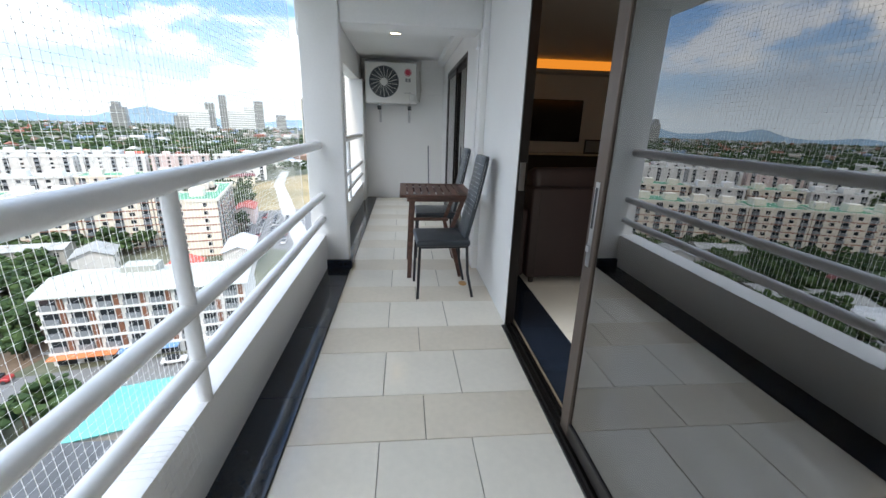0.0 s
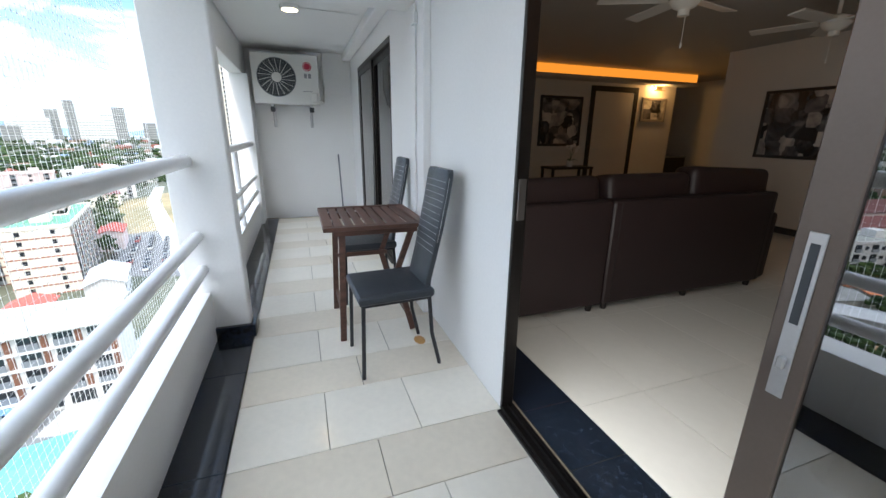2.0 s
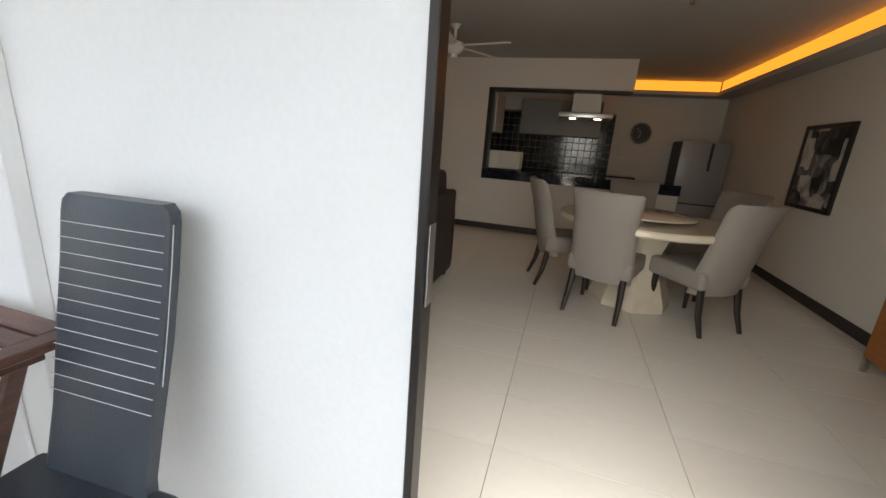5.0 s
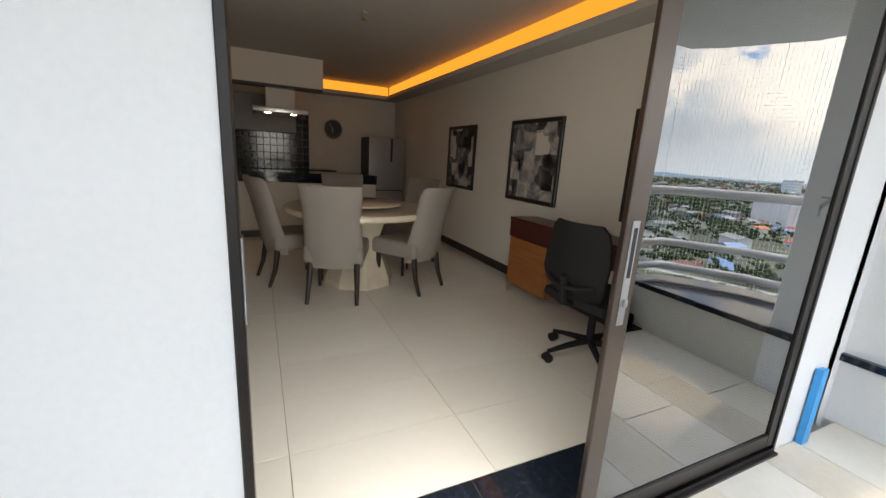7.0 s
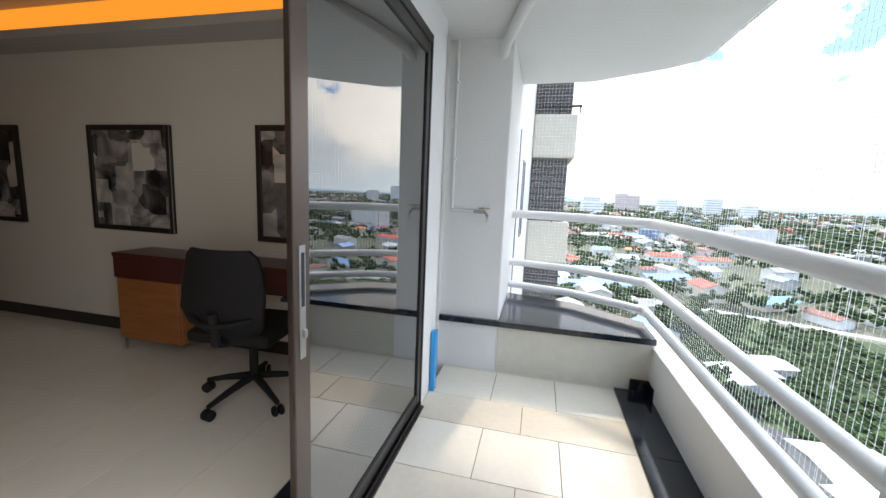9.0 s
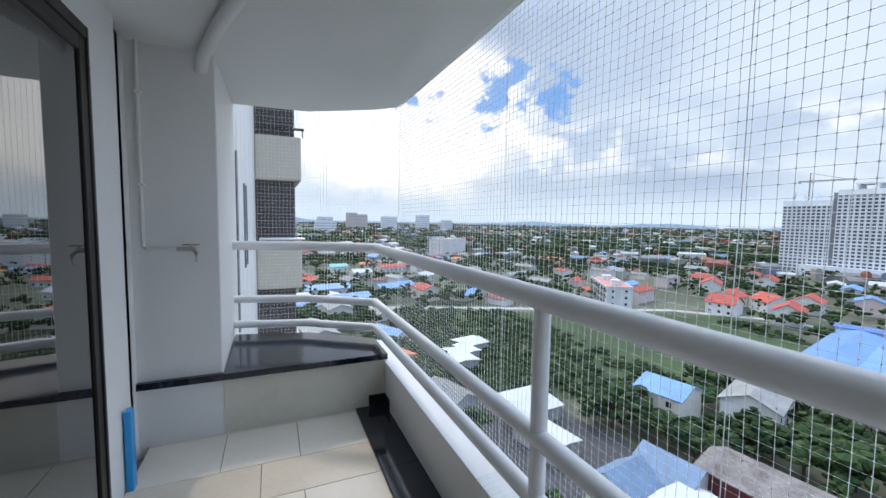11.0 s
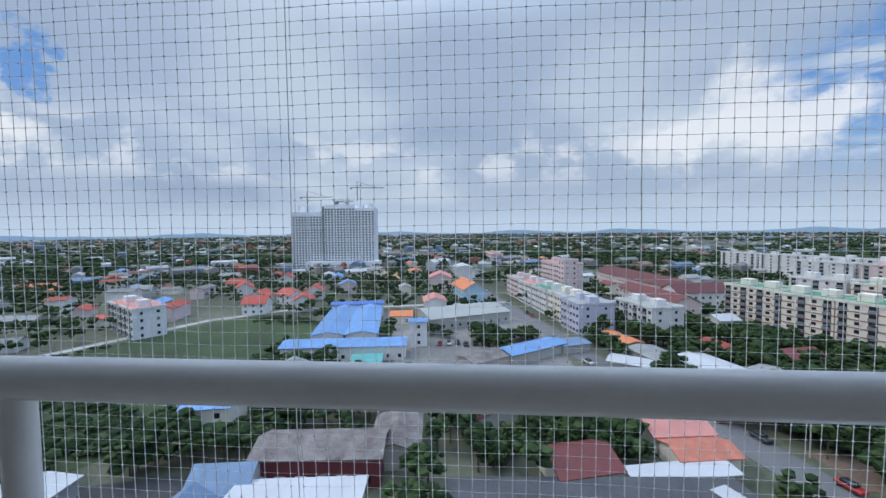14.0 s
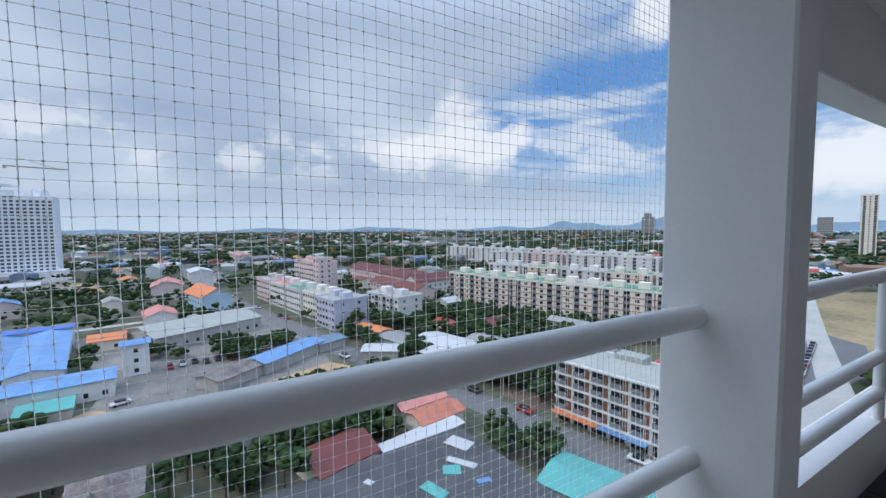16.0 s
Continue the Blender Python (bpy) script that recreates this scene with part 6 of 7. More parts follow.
for x, y, z, w, d, r, mt, nm in ((-52, 30, 3.78, 4.5, 2.2, 20, R_TEAL, "teal"), (-55, 35, 3.74, 3.0, 2.6, 60, R_TEAL, "teal"), (-56, 37.5, 3.72, 5.5, 1.6, 35, R_WHITE, "white"), (-61.5, 40.5, 3.62, 5.0, 3.4, 25, R_WHITE, "white"), (-50, 38, 3.8, 2.4, 1.2, 80, R_BLUE, "blue"), (-46, 26, 3.8, 3.2, 2.0, 10, R_WHITE, "white"), (-57, 8, 3.7, 3.4, 2.0, 40, R_GREY, "grey"), (-44, 12, 3.8, 4.0, 1.4, 15, R_GREY, "grey"), (-59, 22, 3.66, 1.6, 1.2, 30, R_WHITE, "white")):
    t2 = thing("roof_sheet", nm + " metal sheet lying on the dark market roof", "roof sheet", (x, y, GZ + z), r, "sheets on the market roof")
    part("sheet", BOX(-w / 2, w / 2, -d / 2, d / 2, 0, 0.08, 0.02), mt, t2, smooth=False)
    part("edge_batten", BOX(-w / 2, w / 2, -d / 2, -d / 2 + 0.12, 0.081, 0.16), mt, t2, smooth=False)
house(-40, 54, 20, 17, 10, 3.0, R_TEAL, CONC, "shed", 0.15, False, "teal metal shed roof beside the street")
house(-24, 40, 20, 20, 10, 4.0, R_WHITE, CONC, "shed", 0.15, False)
house(-118, 72, 16, 24, 12, 3.8, R_WHITE, CONC, "shed", 0.15, False)
house(-152, 56, 16, 16, 7, 3.2, R_ORANGE, CONC, "shed", 0.2, False)
house(-133, 60, 16, 14, 10, 3.4, R_GREY, CONC, "shed", 0.15, False)
house(-126, 50, 60, 12, 8, 3.0, R_WHITE, CONC, "shed", 0.15, False, "crumpled white metal roof by the street")
house(-108, 66, 16, 16, 10, 3.2, R_WHITE, CONC, "shed", 0.15, False)
house(-108, 88, 16, 26, 9, 3.5, R_GREY, CONC, "shed", 0.15, False)
# houses towards the south
for x, y, r, rf in ((-61, -291, 10, R_WHITE), (-29, -229, 5, R_BLUE), (-34, -197, 15, R_BLUE), (-67, -223, 20, R_BLUE), (-120, -310, 15, R_RED), (-92, -318, 15, R_RED), (-14, -262, 0, R_RED), (-50, -330, 10, R_TEAL), (-10, -205, 8, R_WHITE), (-100, -262, 35, R_WHITE), (-20, -188, 4, R_BLUE)):
    house(x, y, r, 24 if rf in (R_BLUE, R_RED) else 14, 10, 4.2, rf, BLDW, "house", 0.4)


# high-rise with two cranes
TOWERWIN = M("tower_window", (0.085, 0.10, 0.13), 0.4, var=0.1, scale=0.1)


def tower():
    t = thing("high_rise", "pale concrete high-rise under construction with two cranes on top", "building", (-447, -160, GZ), 4)
    for y0, y1, h in ((-48, -14, 66), (-11, 24, 74), (24, 46, 70)):
        part("slab", BOX(-11, 11, y0, y1, -0.2, h), TOWERW, t, smooth=False)
    part("core", BOX(-9, 9.5, -14, -11, 0, 72), CABGREY, t, "dark grey recessed core", smooth=False)
    verts, faces = [], []
    def cell(x0, x1, y0, y1, z0, z1):
        b = len(verts)
        for x in (x0, x1):
            for y in (y0, y1):
                for z in (z0, z1):
                    verts.append((x, y, z))
        for f in ((0, 1, 3, 2), (4, 6, 7, 5), (0, 4, 5, 1), (2, 3, 7, 6), (0, 2, 6, 4), (1, 5, 7, 3)):
            faces.append(tuple(b + i for i in f))
    for y0, y1, h in ((-48, -14, 66), (-11, 24, 74), (24, 46, 70)):
        n = int((y1 - y0) / 3.4)
        for f in range(int(h / 2.9) - 1):
            for i in range(n):
                y = y0 + (i + 0.5) * (y1 - y0) / n
                cell(11.0, 11.12, y - 1.05, y + 1.05, f * 2.9 + 1.0, f * 2.9 + 2.7)
    ob = raw("window_grid", verts, faces, TOWERWIN)
    ob.parent = t
    tagged(ob, kind="stuff")
    verts, faces = [], []
    for y0, y1, h in ((-48, -14, 66), (-11, 24, 74), (24, 46, 70)):
        for f in range(int(h / 2.9)):
            cell(11.0, 11.7, y0, y1, f * 2.9 + 0.0, f * 2.9 + 0.75)
    ob = raw("balcony_edging", verts, faces, TOWERW)
    ob.parent = t
    tagged(ob, kind="stuff")
    for y in (-40, -28, 0, 12, 34, 40):
        part("frame_column", BOX(-8, 10, y - 0.6, y + 0.6, 66, 73 if y < -14 else 79 if y < 24 else 75), TOWERW, t, smooth=False)
    part("roof_frame", BOX(-8, 9, -2, 22, 78, 79.2), TOWERW, t, smooth=False)
    part("podium", BOX(2, 20, -30, 52, -0.1, 10), TOWERW, t, smooth=False)
    return t


tower()


def crane(x, y, z, h, a):
    t = thing("tower_crane", "thin lattice tower crane on the high-rise roof", "crane", (x, y, z), a, "tower cranes")
    part("mast", TUBE([(0, 0, 0), (0, 0, h)], 0.55, 4), FABRIC, t, smooth=False)
    part("jib", TUBE([(0, -8, h - 2), (0, 30, h - 2)], 0.5, 4), FABRIC, t, smooth=False)
    part("apex", TUBE([(0, 0, h - 2), (0, 0, h + 5)], 0.4, 4), FABRIC, t, smooth=False)
    part("tie", TUBE([(0, 0, h + 5), (0, 22, h - 1.5)], 0.18, 4), FABRIC, t, smooth=False)
    part("counterweight", BOX(-1, 1, -8, -6, h - 4, h - 2), CONC, t, smooth=False)


crane(-447, -195, GZ + 66, 20, 8)
crane(-447, -135, GZ + 79, 17, 14)

# skyline to the north, with the bay
for dx, dy, w, d, h0, st in ((-0.537, 0.842, 46, 40, 0.017, "stepped"), (-0.452, 0.892, 50, 30, 0.004, ""), (-0.432, 0.902, 110, 40, 0.017, ""), (-0.404, 0.915, 34, 30, 0.032, ""), (-0.381, 0.924, 28, 28, 0.048, ""), (-0.365, 0.931, 60, 30, 0.02, ""), (-0.345, 0.938, 60, 30, 0.017, ""), (-0.328, 0.944, 70, 30, 0.029, ""), (-0.317, 0.948, 36, 30, 0.039, ""), (-0.275, 0.961, 40, 30, 0.012, "")):
    R = 2000
    t = thing("skyline_tower", "hazy grey apartment tower on the distant skyline", "building", (dx * R, dy * R, GZ), 20, "skyline towers")
    H = 45 + h0 * R
    part("shaft", BOX(-w / 2, w / 2, -d / 2, d / 2, 0, H), TOWERW if w > 55 else CABGREY, t, smooth=False)
    for k in range(int(H / 9)):
        part("floor_band", BOX(-w / 2 - 1, w / 2 + 1, -d / 2 - 1, d / 2 + 1, k * 9 + 2, k * 9 + 5), SALA, t, smooth=False)
    if st:
        part("crown", BOX(-w / 3, w / 6, -d / 2, d / 2, H, H + 18), CABGREY, t, smooth=False)
for x, y, w, h in ((-53, 345, 26, 93), (-28, 356, 20, 84), (-158, 690, 14, 78)):
    block("tower_block", "tall pale residential tower beyond the open land", x, y, 15, w, 22, int(h / 3), BLDC, None, SALA, bay=3.6)
for k, (x, y, w, h) in enumerate(((-420, -1500, 60, 52), (-340, -1650, 50, 60), (-300, -1640, 40, 66), (-560, -1500, 50, 60), (-200, -1700, 60, 48), (-60, -1600, 40, 50), (-640, -1440, 40, 40), (-150, -1250, 60, 34))):
    t = thing("skyline_tower", "hazy apartment block on the southern skyline", "building", (x, y, GZ), 10, "skyline towers")
    part("shaft", BOX(-w / 2, w / 2, -12, 12, 0, h), BLDP if k in (1, 2) else TOWERW, t, smooth=False)
    for q in range(int(h / 8)):
        part("floor_band", BOX(-w / 2 - 0.6, w / 2 + 0.6, -12.6, 12.6, q * 8 + 2, q * 8 + 4), SALA, t, smooth=False)
block("hospital_block", "pale grey slab building in the southern town", -190, -420, 30, 46, 20, 7, BLDW, None, SALA, balconies=False, bay=4)
WATER = M("bay_water", (0.25, 0.36, 0.44), 0.25, var=0.08, scale=0.003, fine=0.02)
struct("water", PRISM([(-1500, 2700), (900, 2700), (900, 4500), (-1500, 4500)], GZ - 0.5, GZ + 1.0), WATER, "pale blue bay on the horizon", "water")

# distance haze is mixed into the hills' blue-grey base colour
HILL = M("far_hills_hazed", (0.16, 0.24, 0.30), 1.0, var=0.15, scale=0.002, fine=0.01)


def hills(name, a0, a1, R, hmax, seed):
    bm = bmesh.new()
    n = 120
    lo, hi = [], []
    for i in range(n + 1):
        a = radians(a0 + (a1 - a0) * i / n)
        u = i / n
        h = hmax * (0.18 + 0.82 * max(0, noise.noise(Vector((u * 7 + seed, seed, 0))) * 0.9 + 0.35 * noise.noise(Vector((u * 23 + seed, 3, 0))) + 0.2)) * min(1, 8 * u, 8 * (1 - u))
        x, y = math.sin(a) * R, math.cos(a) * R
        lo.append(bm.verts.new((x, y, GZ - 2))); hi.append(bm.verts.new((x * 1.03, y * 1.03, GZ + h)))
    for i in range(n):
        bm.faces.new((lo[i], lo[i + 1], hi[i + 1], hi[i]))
    ob = struct(name, bm, HILL, "low hills on the horizon, tinted blue-grey for haze", "hills", True)


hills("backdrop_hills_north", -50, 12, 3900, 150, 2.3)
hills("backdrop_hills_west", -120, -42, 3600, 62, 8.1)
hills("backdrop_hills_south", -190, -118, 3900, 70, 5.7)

# ---- scattered houses, trees and cars ----
rng = random.Random(11)


def in_poly(x, y, poly):
    c = False
    j = len(poly) - 1
    for i in range(len(poly)):
        (xi, yi), (xj, yj) = poly[i], poly[j]
        if (yi > y) != (yj > y) and x < (xj - xi) * (y - yi) / (yj - yi) + xi:
            c = not c
        j = i
    return c


def near_line(x, y, pts, w):
    p = Vector((x, y))
    for a, b in zip(pts, pts[1:]):
        a, b = Vector(a), Vector(b)
        k = max(0, min(1, (p - a).dot(b - a) / (b - a).length_squared))
        if (p - a - (b - a) * k).length < w:
            return True
    return False


OPEN = [FIELD, [(-64, 172), (-78, 215), (-112, 300), (-60, 420), (60, 420), (30, 200), (-30, 165)], DIRTYARD, WORKS, LOT, [(-38, 138), (-62, 145), (-76, 205), (-46, 205), (-36, 170)], [(-470, -20), (-440, 30), (-360, 25), (-375, -20)]]
taken = []
for ob in list(scene.objects):
    if ob.parent is None and ob.get("category") in ("building", "house") and ob.location.z < -20:
        ext = [max(abs(c[0]) for ch in ob.children if ch.name.startswith(("wall", "slab", "shaft", "podium")) for c in ch.bound_box), max(abs(c[1]) for ch in ob.children if ch.name.startswith(("wall", "slab", "shaft", "podium")) for c in ch.bound_box)]
        taken.append((ob.location.x, ob.location.y, ob.rotation_euler.z if ob.rotation_mode == "XYZ" else 0, ext[0], ext[1]))


def clear(x, y, r, buildings=True):
    if x > -14 and abs(y) < 60 or x > -6:
        return False
    for pl in OPEN:
        if in_poly(x, y, pl):
            return False
    for pts, w in ((MAIN, 6), (SIDE, 5), (LANE, 4)):
        if near_line(x, y, pts, w + r):
            return False
    if buildings:
        for bx, by, a, ex, ey in taken:
            dx, dy = x - bx, y - by
            u, v = dx * math.cos(a) + dy * math.sin(a), -dx * math.sin(a) + dy * math.cos(a)
            if abs(u) < ex + r and abs(v) < ey + r:
                return False
    return True


made = 0
for _ in range(4000):
    if made >= 210:
        break
    a, R = radians(rng.uniform(-195, 5)), rng.uniform(70, 620) ** 1.0
    x, y = math.sin(a) * R, math.cos(a) * R
    if not clear(x, y, 6.5):
        continue
    L, D = rng.uniform(9, 20), rng.uniform(7, 11)
    rz = rng.choice((15, 105, 20, 110)) + rng.uniform(-8, 8)
    house(x, y, rz, L, D, rng.choice((3.4, 3.8, 6.4, 6.8)), rng.choice(ROOFS), rng.choice((BLDW, BLDC, BLDW, BLDP, CONC)), "house", rng.uniform(0.2, 0.45), R < 170)
    taken.append((x, y, radians(rz), L / 2, D / 2))
    made += 1

# far town: thousands of small roofs in one mesh
verts, faces = [], []
for _ in range(3600):
    a, R = radians(rng.uniform(-198, 10)), 430 + 2900 * rng.random() ** 1.4
    x, y = math.sin(a) * R, math.cos(a) * R
    if x > -10 or y > 2650 or not clear(x, y, 6, R < 700):
        continue
    L, D, H = rng.uniform(8, 24), rng.uniform(7, 12), rng.choice((3, 4, 5, 6, 9)) * (1.0 if R < 1500 else 1.3)
    c, s = math.cos(a + rng.choice((0, 1.57))), math.sin(a + rng.choice((0, 1.57)))
    b = len(verts)
    for u, v, z in ((-1, -1, 0), (1, -1, 0), (1, 1, 0), (-1, 1, 0), (-1, -1, H), (1, -1, H), (1, 1, H), (-1, 1, H), (-1, 0, H + D * 0.22), (1, 0, H + D * 0.22)):
        verts.append((x + u * L / 2 * c - v * D / 2 * s, y + u * L / 2 * s + v * D / 2 * c, GZ + z))
    for f in ((0, 1, 5, 4), (1, 2, 6, 5), (2, 3, 7, 6), (3, 0, 4, 7), (4, 5, 9, 8), (6, 7, 8, 9), (5, 6, 9), (7, 4, 8)):
        faces.append(tuple(b + i for i in f))
# roof colours desaturated to stand in for distance haze
far = raw("distant_houses", verts, faces, island_mat("far_roofs", [(0.42, 0.42, 0.41), (0.22, 0.22, 0.22), (0.28, 0.11, 0.08), (0.34, 0.31, 0.28), (0.55, 0.55, 0.55), (0.26, 0.17, 0.13), (0.17, 0.23, 0.31), (0.20, 0.21, 0.19)], 0.8, fine=0.1))
tagged(far, "sea of small distant houses with mixed roofs", "houses", kind="stuff")

# trees: trunk with limbs, and crowns of many leaf clumps
LEAF = island_mat("tree_leaves", [(0.011, 0.026, 0.009), (0.026, 0.050, 0.016), (0.052, 0.084, 0.027)], 0.8, fine=0.9)
BARK = M("tree_bark", (0.09, 0.065, 0.045), 0.95, var=0.3, scale=2, fine=9)
ico = bmesh.new()
bmesh.ops.create_icosphere(ico, subdivisions=1, radius=1.0)
ICO_V = np.array([v.co[:] for v in ico.verts]); ICO_F = np.array([[v.index for v in f.verts] for f in ico.faces])
ico.free()


def crowns(name, spots, label, clumps, flat=0.75):
    """Leaf clumps for many trees joined in one mesh."""
    V, F, b = [], [], 0
    r = np.random.RandomState(len(spots))
    for x, y, rad, h in spots:
        for k in range(clumps):
            a, q = r.uniform(0, 6.28), rad * math.sqrt(r.uniform(0, 1)) * 0.85
            cr = rad * r.uniform(0.20, 0.44) * (0.8 if clumps > 12 else 1.0)
            cz = h * (0.52 + 0.42 * r.uniform(0, 1) * (1 - 0.5 * q / rad))
            jit = 1 + r.uniform(-0.35, 0.35, (len(ICO_V), 1))
            V.append(ICO_V * jit * np.array([cr, cr, cr * flat]) + np.array([x + q * math.cos(a), y + q * math.sin(a), GZ + cz]))
            F.append(ICO_F + b)
            b += len(ICO_V)
    V, F = np.concatenate(V), np.concatenate(F)
    ob = raw(name, V.tolist(), F.tolist(), LEAF)
    return tagged(ob, label, "trees", kind="stuff")


near_spots, mid_spots, far_spots = [], [], []
for q in range(19000):
    a, R = radians(rng.uniform(-198, 8)), 45 + (560 * math.sqrt(rng.random()) if q % 5 else 170 * math.sqrt(rng.random()))
    x, y = math.sin(a) * R, math.cos(a) * R
    if not clear(x, y, 2.6):
        continue
    if noise.noise(Vector((x * 0.012, y * 0.012, 4.0))) < -0.22 and R > 90:
        continue
    (near_spots if R < 200 else mid_spots).append((x, y, rng.uniform(2.2, 4.6), rng.uniform(4.5, 10)))
for _ in range(24000):
    a, R = radians(rng.uniform(-200, 12)), 560 + 2700 * rng.random() ** 1.3
    x, y = math.sin(a) * R, math.cos(a) * R
    if x > -10 or y > 2650 or noise.noise(Vector((x * 0.004, y * 0.004, 1.0))) < -0.2:
        continue
    far_spots.append((x, y, rng.uniform(6, 15), rng.uniform(6, 12)))
# tree strips along the yards
for x0, y0, x1, y1, wd, n in ((-100, -12, -110, 34, 5, 60), (-168, 4, -146, 10, 5, 40), (-142, -68, -118, -62, 6, 26), (-92, 8, -96, 30, 8, 50), (-78, 2, -80, 34, 6, 46), (-104, 40, -92, 28, 5, 26), (-186, 92, -168, 100, 7, 30), (-132, 88, -100, 104, 8, 60), (-104, 70, -84, 76, 6, 60), (-152, 8, -160, 26, 4, 30), (-112, 50, -90, 60, 3, 16), (-176, -22, -160, -12, 4, 20), (-98, 84, -78, 92, 6, 50)):
    for _ in range(n):
        u = rng.random()
        near_spots.append((x0 + (x1 - x0) * u + rng.uniform(-wd, wd), y0 + (y1 - y0) * u + rng.uniform(-wd, wd), rng.uniform(1.6, 3.2), rng.uniform(3.0, 6.0)))
# hedge of bushes round the meadow
for _ in range(2600):
    x, y = rng.uniform(-205, -36), rng.uniform(-176, -60)
    if in_poly(x, y, FIELD) and noise.noise(Vector((x * 0.03, y * 0.03, 7))) + (0.6 if x > -105 else -0.25) > 0.12:
        near_spots.append((x, y, rng.uniform(0.8, 2.0), rng.uniform(0.9, 2.2)))
crowns("tree_crowns_near", near_spots, "leafy green tree crowns among the roofs below", 22)
crowns("tree_crowns_town", mid_spots, "leafy green tree crowns through the town", 4)
crowns("tree_crowns_far", far_spots, "distant green woods and gardens", 2, 0.55)
verts, faces = [], []
for x, y, rad, h in near_spots[:900]:
    b = len(verts)
    for z, r in ((0, 0.22), (h * 0.6, 0.12)):
        for k in range(4):
            verts.append((x + r * math.cos(k * 1.57), y + r * math.sin(k * 1.57), GZ + z))
    for k in range(4):
        faces.append((b + k, b + (k + 1) % 4, b + 4 + (k + 1) % 4, b + 4 + k))
tagged(raw("tree_trunks", verts, faces, BARK), "brown trunks of the trees below", "trees", kind="stuff")

CARS = [M("car_paint_%s" % n, c, 0.3, var=0.03, coat=0.6) for n, c in (("white", (0.7, 0.7, 0.7)), ("silver", (0.4, 0.41, 0.42)), ("black", (0.03, 0.03, 0.03)), ("red", (0.4, 0.03, 0.03)))]


def car_mesh(name, material):
    bm = bmesh.new()
    bm_box(bm, -2.1, 2.1, -0.85, 0.85, 0.35, 0.95, 0.12)
    return mesh_of(name, bm, material, True)


CAR_BODY = [car_mesh("car_body", m) for m in CARS]
bm = BOX(-1.2, 1.0, -0.75, 0.75, 0.93, 1.5, 0.18, 2)
CAR_CABIN = mesh_of("car_cabin", bm, SLITGLASS, True)
CAR_WHEEL = mesh_of("car_wheel", LATHE([(0.33, -0.11), (0.33, 0.11)], 12, Matrix.Rotation(radians(90), 4, "X")), ACDARK, True)
CARNAME = ("white", "silver", "black", "red")


def car(x, y, rz):
    k = rng.choice((0, 0, 1, 1, 2, 3))
    t = thing("car", "%s car parked or driving on the street below" % CARNAME[k], "car", (x, y, GZ + 0.12), rz, "cars")
    put(t, "body", CAR_BODY[k], 0, 0, 0)
    put(t, "cabin", CAR_CABIN, 0, 0, 0)
    for sx in (-1.3, 1.3):
        for sy in (-0.8, 0.8):
            put(t, "wheel", CAR_WHEEL, sx, sy, 0.33)


for a, b in zip(MAIN[1:], MAIN[2:]):
    a, b = Vector(a), Vector(b)
    d = (b - a).normalized()
    for k in range(int((b - a).length / 13)):
        if rng.random() < 0.75:
            s = rng.choice((-3.6, -1.6, 1.6, 3.6))
            p = a + d * (k * 13 + rng.uniform(0, 6)) + Vector((-d.y, d.x)) * s
            car(p.x, p.y, math.degrees(math.atan2(d.y, d.x)))
for r in range(4):
    for k in range(11):
        if rng.random() < 0.8:
            car(-46 - r * 5.2 - k * 1.1, 148 + k * 4.6, 100)
for x, y in ((-108, -16), (-112, 4), (-100, 12), (-116, -20)):
    car(x, y, rng.uniform(0, 180))
for k in range(9):
    car(-149 - (k % 3) * 1.0, -12 + k * 3.3, 8)
for x, y in ((-106, -20), (-104, -14), (-124, -20), (-108, 8), (-118, 26), (-196, -38), (-200, -28)):
    car(x, y, 20 + (x * 37 + y * 11) % 140)

# utility poles along the street
for k in range(9):
    a, b = Vector(MAIN[4]), Vector(MAIN[8])
    p = a + (b - a) * (k / 8)
    t = thing("utility_pole", "concrete power pole with crossarms beside the street", "pole", (p.x - 2, p.y + 7, GZ), 15, "utility poles")
    part("pole", TUBE([(0, 0, 0), (0, 0, 9)], 0.16, 8, 0.11), CONC, t)
    part("crossarm", BOX(-0.06, 0.06, -1.1, 1.1, 8.3, 8.45), CONC, t, smooth=False)
    part("crossarm", BOX(-0.06, 0.06, -0.9, 0.9, 7.5, 7.62), CONC, t, smooth=False)


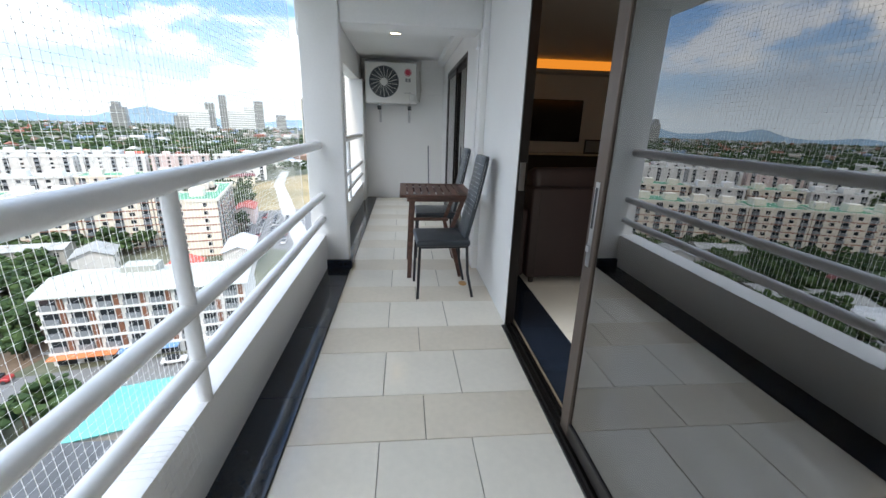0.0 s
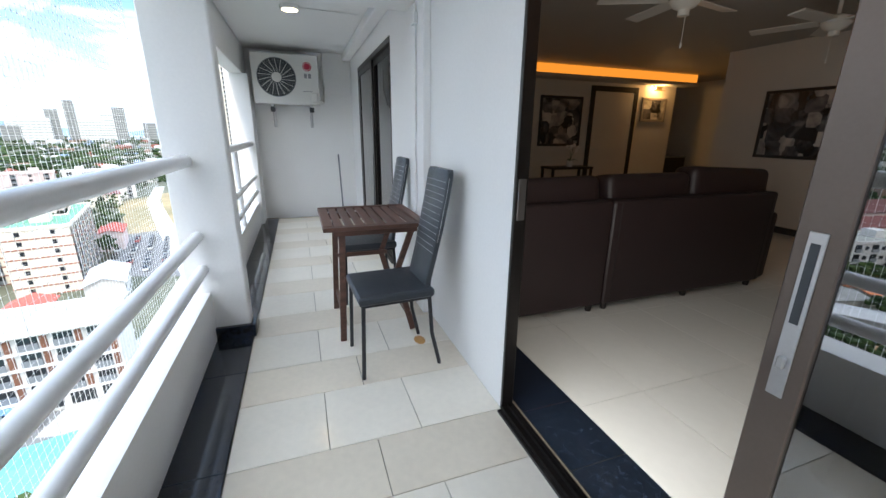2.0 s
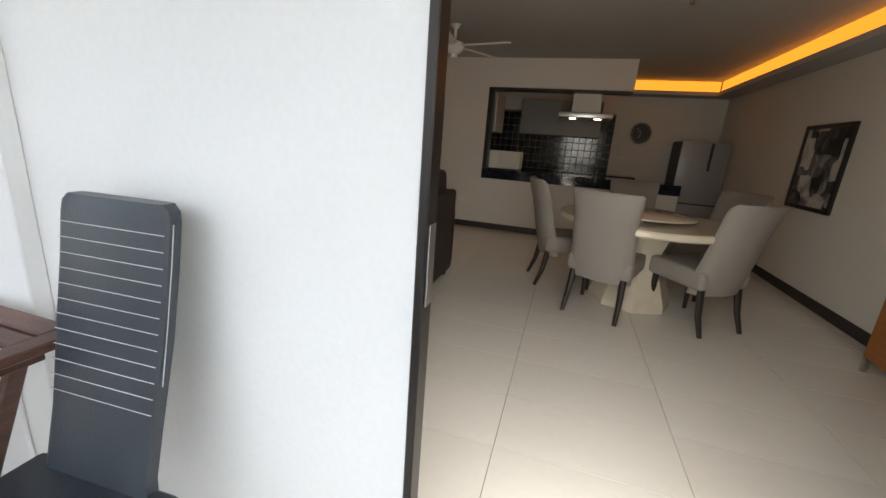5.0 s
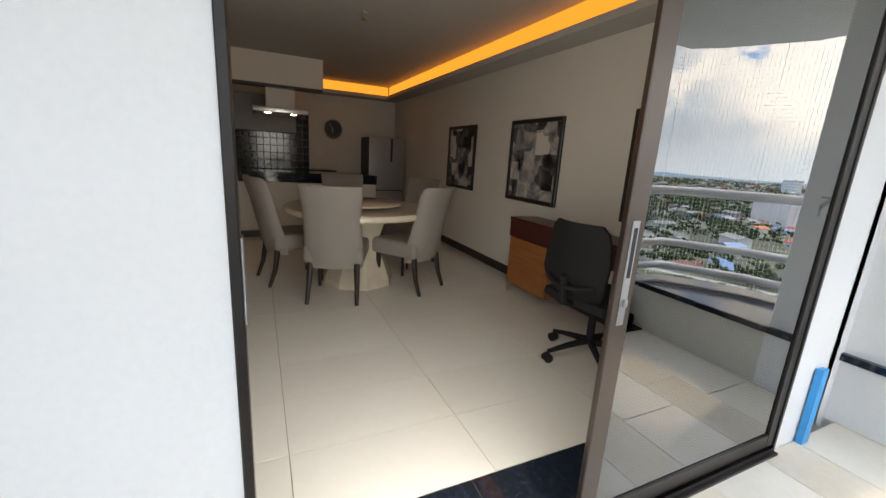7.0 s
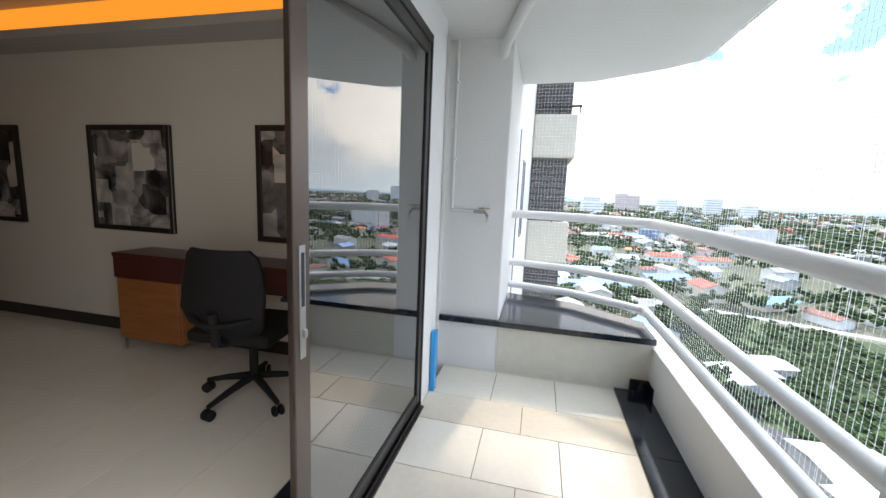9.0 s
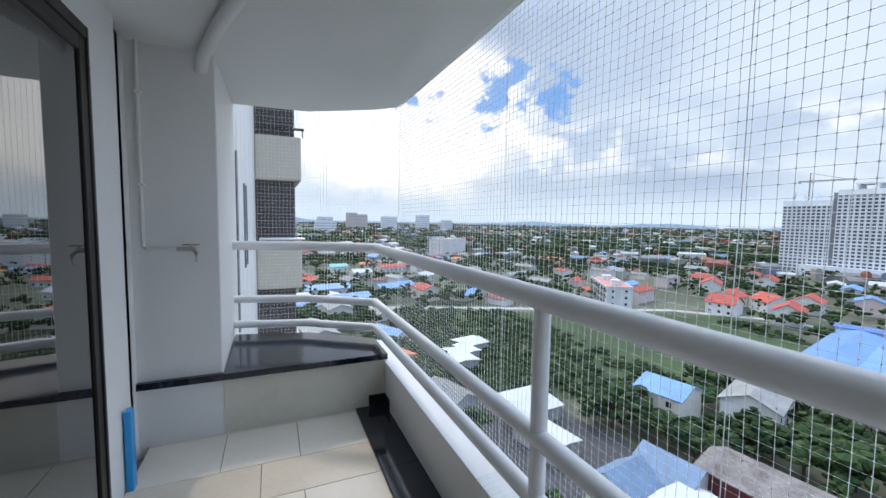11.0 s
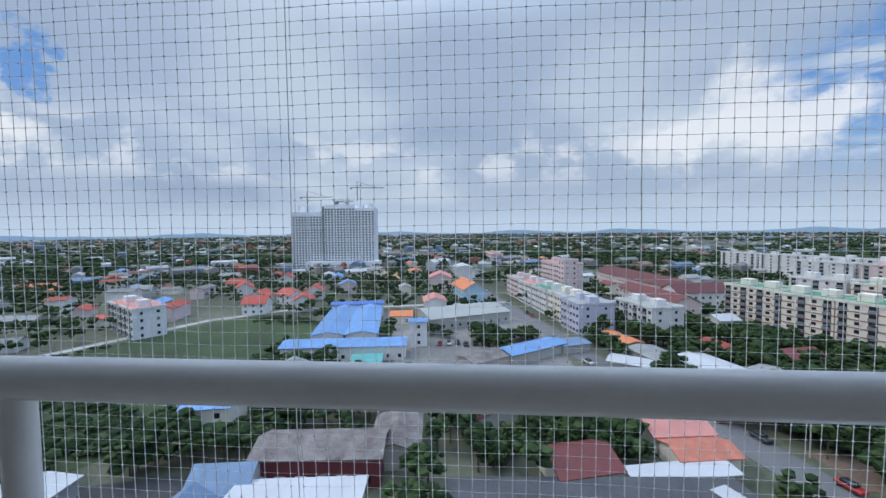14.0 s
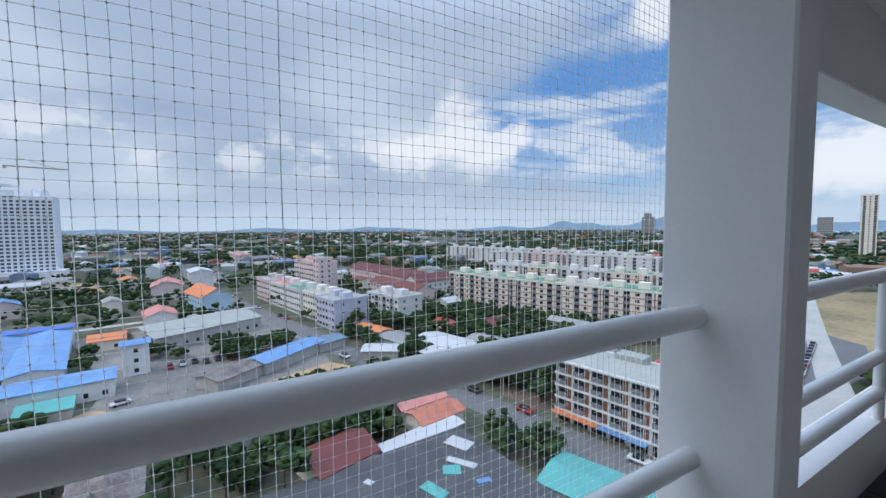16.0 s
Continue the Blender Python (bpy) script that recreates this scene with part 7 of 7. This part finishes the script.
# ---- safety net ----
def net():
    t = thing("safety_net", "fine white nylon bird net stretched outside the railing", "net")
    path = [Vector((-1.665, 3.97)), Vector((-1.665, -0.93)), Vector((-1.50, -1.10)), Vector((-0.96, -1.44)), Vector((-0.39, -1.48))]
    seg = [(b - a).length for a, b in zip(path, path[1:])]
    total = sum(seg)
    def at(s, z):
        s0 = s
        for a, b, L in zip(path, path[1:], seg):
            if s <= L or b is path[-1]:
                d = (b - a) / L
                p = a + d * s
                nrm = Vector((-d.y, d.x))
                w = 0.004 * math.sin(s0 * 5.1 + z * 2.2) + 0.0015 * math.sin(s0 * 13 - z * 4.0)
                k = 0.0015 * math.sin(z * 7 + s0 * 3) + 0.0008 * math.sin(z * 23 + s0 * 17)
                return (p.x + nrm.x * w + d.x * k, p.y + nrm.y * w + d.y * k, z + 0.0015 * math.sin(s0 * 5) + 0.0006 * math.sin(s0 * 31))
            s -= L
    cell, z0, z1 = 0.030, 0.02, CEIL_S + 0.05
    ns, nz = int(total / cell), int((z1 - z0) / cell)
    verts, faces = [], []
    def strand(pts, r):
        base = len(verts)
        for x, y, z in pts:
            verts.extend(((x + r, y, z + r * 0.6), (x - r * 0.5, y + r * 0.87, z - r * 0.6), (x - r * 0.5, y - r * 0.87, z)))
        for i in range(len(pts) - 1):
            b = base + 3 * i
            for j in range(3):
                k = (j + 1) % 3
                faces.append((b + j, b + k, b + 3 + k, b + 3 + j))
    for i in range(ns + 1):
        s = min(total - 1e-4, i * cell)
        strand([at(s, z0 + (z1 - z0) * q / 26) for q in range(27)], 0.0008)
    for j in range(nz + 1):
        z = z0 + j * cell
        strand([at(min(total - 1e-4, total * q / 130), z) for q in range(131)], 0.0008)
    ob = raw("netting", verts, faces, NETM)
    ob.parent = t
    verts2, faces2 = [], []
    for i in range(ns + 1):
        for j in range(nz + 1):
            x, y, z = at(min(total - 1e-4, i * cell), z0 + j * cell)
            r, b = 0.0027, len(verts2)
            verts2.extend(((x + r, y, z), (x - r, y, z), (x, y + r, z), (x, y - r, z), (x, y, z + r), (x, y, z - r)))
            for a, c, d in ((0, 2, 4), (2, 1, 4), (1, 3, 4), (3, 0, 4), (2, 0, 5), (1, 2, 5), (3, 1, 5), (0, 3, 5)):
                faces2.append((b + a, b + c, b + d))
    ob = raw("knotting", verts2, faces2, NETM)
    ob.parent = t
    tagged(ob, kind="stuff")
    for s in (0.02, 1.44, 2.20, 3.2, 4.2, 4.88, 5.58, total - 0.01):
        part("seam_cord", TUBE([at(s, z0 + (z1 - z0) * q / 14) for q in range(15)], 0.0012, 5), NETM, t)
    # loose flap of net lying over the parapet
    verts3, faces3 = [], []
    verts, faces = verts3, faces3
    def strand2(pts, r):
        base = len(verts3)
        for x, y, z in pts:
            verts3.extend(((x + r, y, z + r), (x - r, y + r, z), (x, y - r, z - r)))
        for i in range(len(pts) - 1):
            b = base + 3 * i
            for j in range(3):
                k = (j + 1) % 3
                faces3.append((b + j, b + k, b + 3 + k, b + 3 + j))
    def flap(u, v):
        z = PAR_Z + 0.006 if v < 0.55 else PAR_Z + 0.006 - (v - 0.55) * 0.36
        x = PAR_OUT + 0.01 + v / 0.55 * 0.175 if v < 0.55 else PAR_IN + 0.006
        return (x, 1.02 + u * 0.20 + 0.03 * v, z + 0.004 * math.sin(u * 9))
    for k in range(9):
        strand2([flap(k / 8, q / 12) for q in range(13)], 0.0008)
        strand2([flap(q / 12, k / 8) for q in range(13)], 0.0008)
    ob = raw("net_flap", verts3, faces3, NETM)
    ob.parent = t


net()


# ---- floor pieces ----
piece_cache = {}
def piece(name, w, d, h, material, parent, x, y, z, bevel=0.0015):
    key = (name, round(w, 3), round(d, 3), material.name)
    if key not in piece_cache:
        piece_cache[key] = mesh_of(name, BOX(-w / 2, w / 2, -d / 2, d / 2, -h, 0, bevel), material)
    ob = new(name, piece_cache[key])
    ob.parent = parent
    ob.location = (x, y, z)
    return ob


G = 0.0035
for k in range(-1, 11):
    # wide row of square tiles, then narrow row of long tiles
    ya = 1.77 + 0.70 * (k - 3)
    rows = ((ya, ya + 0.40, ((-1.19, -0.80), (-0.80, -0.40), (-0.40, 0.0)), TILE_A), (ya + 0.40, ya + 0.70, ((-1.19, -0.60), (-0.60, 0.0)), TILE_B))
    for y0, y1, cols, mt in rows:
        y0, y1 = max(y0, -0.355), min(y1, END_Y)
        if y1 - y0 < 0.02:
            continue
        for x0, x1 in cols:
            piece("floor_tile", x1 - x0 - G, y1 - y0 - G, 0.012, mt, balcony_floor, (x0 + x1) / 2, (y0 + y1) / 2, 0.0)
    y0, y1 = max(ya, -0.355), min(ya + 0.70, END_Y)
    if y1 - y0 > 0.02:
        piece("granite_slab", 0.228, y1 - y0 - 0.003, 0.012, GRANITE, gutter, -1.305, (y0 + y1) / 2, 0.010)
bm = bmesh.new()
bm_box(bm, -1.425, -1.175, 3.600, 3.633, 0.0, 0.085, 0.003)
bm_box(bm, -1.203, -1.173, 3.634, 3.80, 0.0, 0.085, 0.003)
struct("pillar_base", bm, GRANITE, "black granite skirting round the pillar foot", "skirting")
for x, y, w, d in ((-1.405, -0.29, 0.025, 0.14), (-1.35, -0.345, 0.135, 0.02)):
    struct("trim_gutter_end", BOX(x - w / 2, x + w / 2, y - d / 2, y + d / 2, 0.0, 0.09, 0.003), GRANITE, "black granite upstand at the gutter end", "trim")

for i in range(0, 13):
    for j in range(-1, 11):
        x0, x1 = 0.366 + 0.392 * i, 0.366 + 0.392 * (i + 1)
        y0, y1 = 0.004 + 0.783 * (j - 1), 0.004 + 0.783 * j
        y0, y1 = max(y0, S_WALL), min(y1, N_WALL)
        if y1 - y0 > 0.02:
            piece("floor_tile", x1 - x0 - 0.003, y1 - y0 - 0.003, 0.010, TILE_R, bpy.data.objects["floor_room"], (x0 + x1) / 2, (y0 + y1) / 2, 0.0, 0.0)
struct("floor_kitchen", BOX(5.467, 8.1, S_WALL, N_WALL + 1.6, -0.009, -0.002), TILE_R, "polished ivory kitchen and hall floor", "floor")
for k in range(10):
    y0 = 0.25 - 0.36 + k * 0.36
    if y0 < 3.3:
        piece("granite_slab", 0.278, 0.357, 0.010, GRANITE, thr, 0.224, y0 + 0.18, 0.001)
for i in range(8):
    for j in range(20):
        y, z = 1.55 + 0.11 * (j + 0.5), 0.92 + 0.125 * (i + 0.5)
        if y < 3.70:
            key = "wall_tile"
            if key not in piece_cache:
                piece_cache[key] = mesh_of("wall_tile", BOX(-0.01, 0, -0.052, 0.052, -0.059, 0.059, 0.004), BLACKTILE)
            ob = new("wall_tile", piece_cache[key])
            ob.parent = bt
            ob.location = (7.10, y, z)
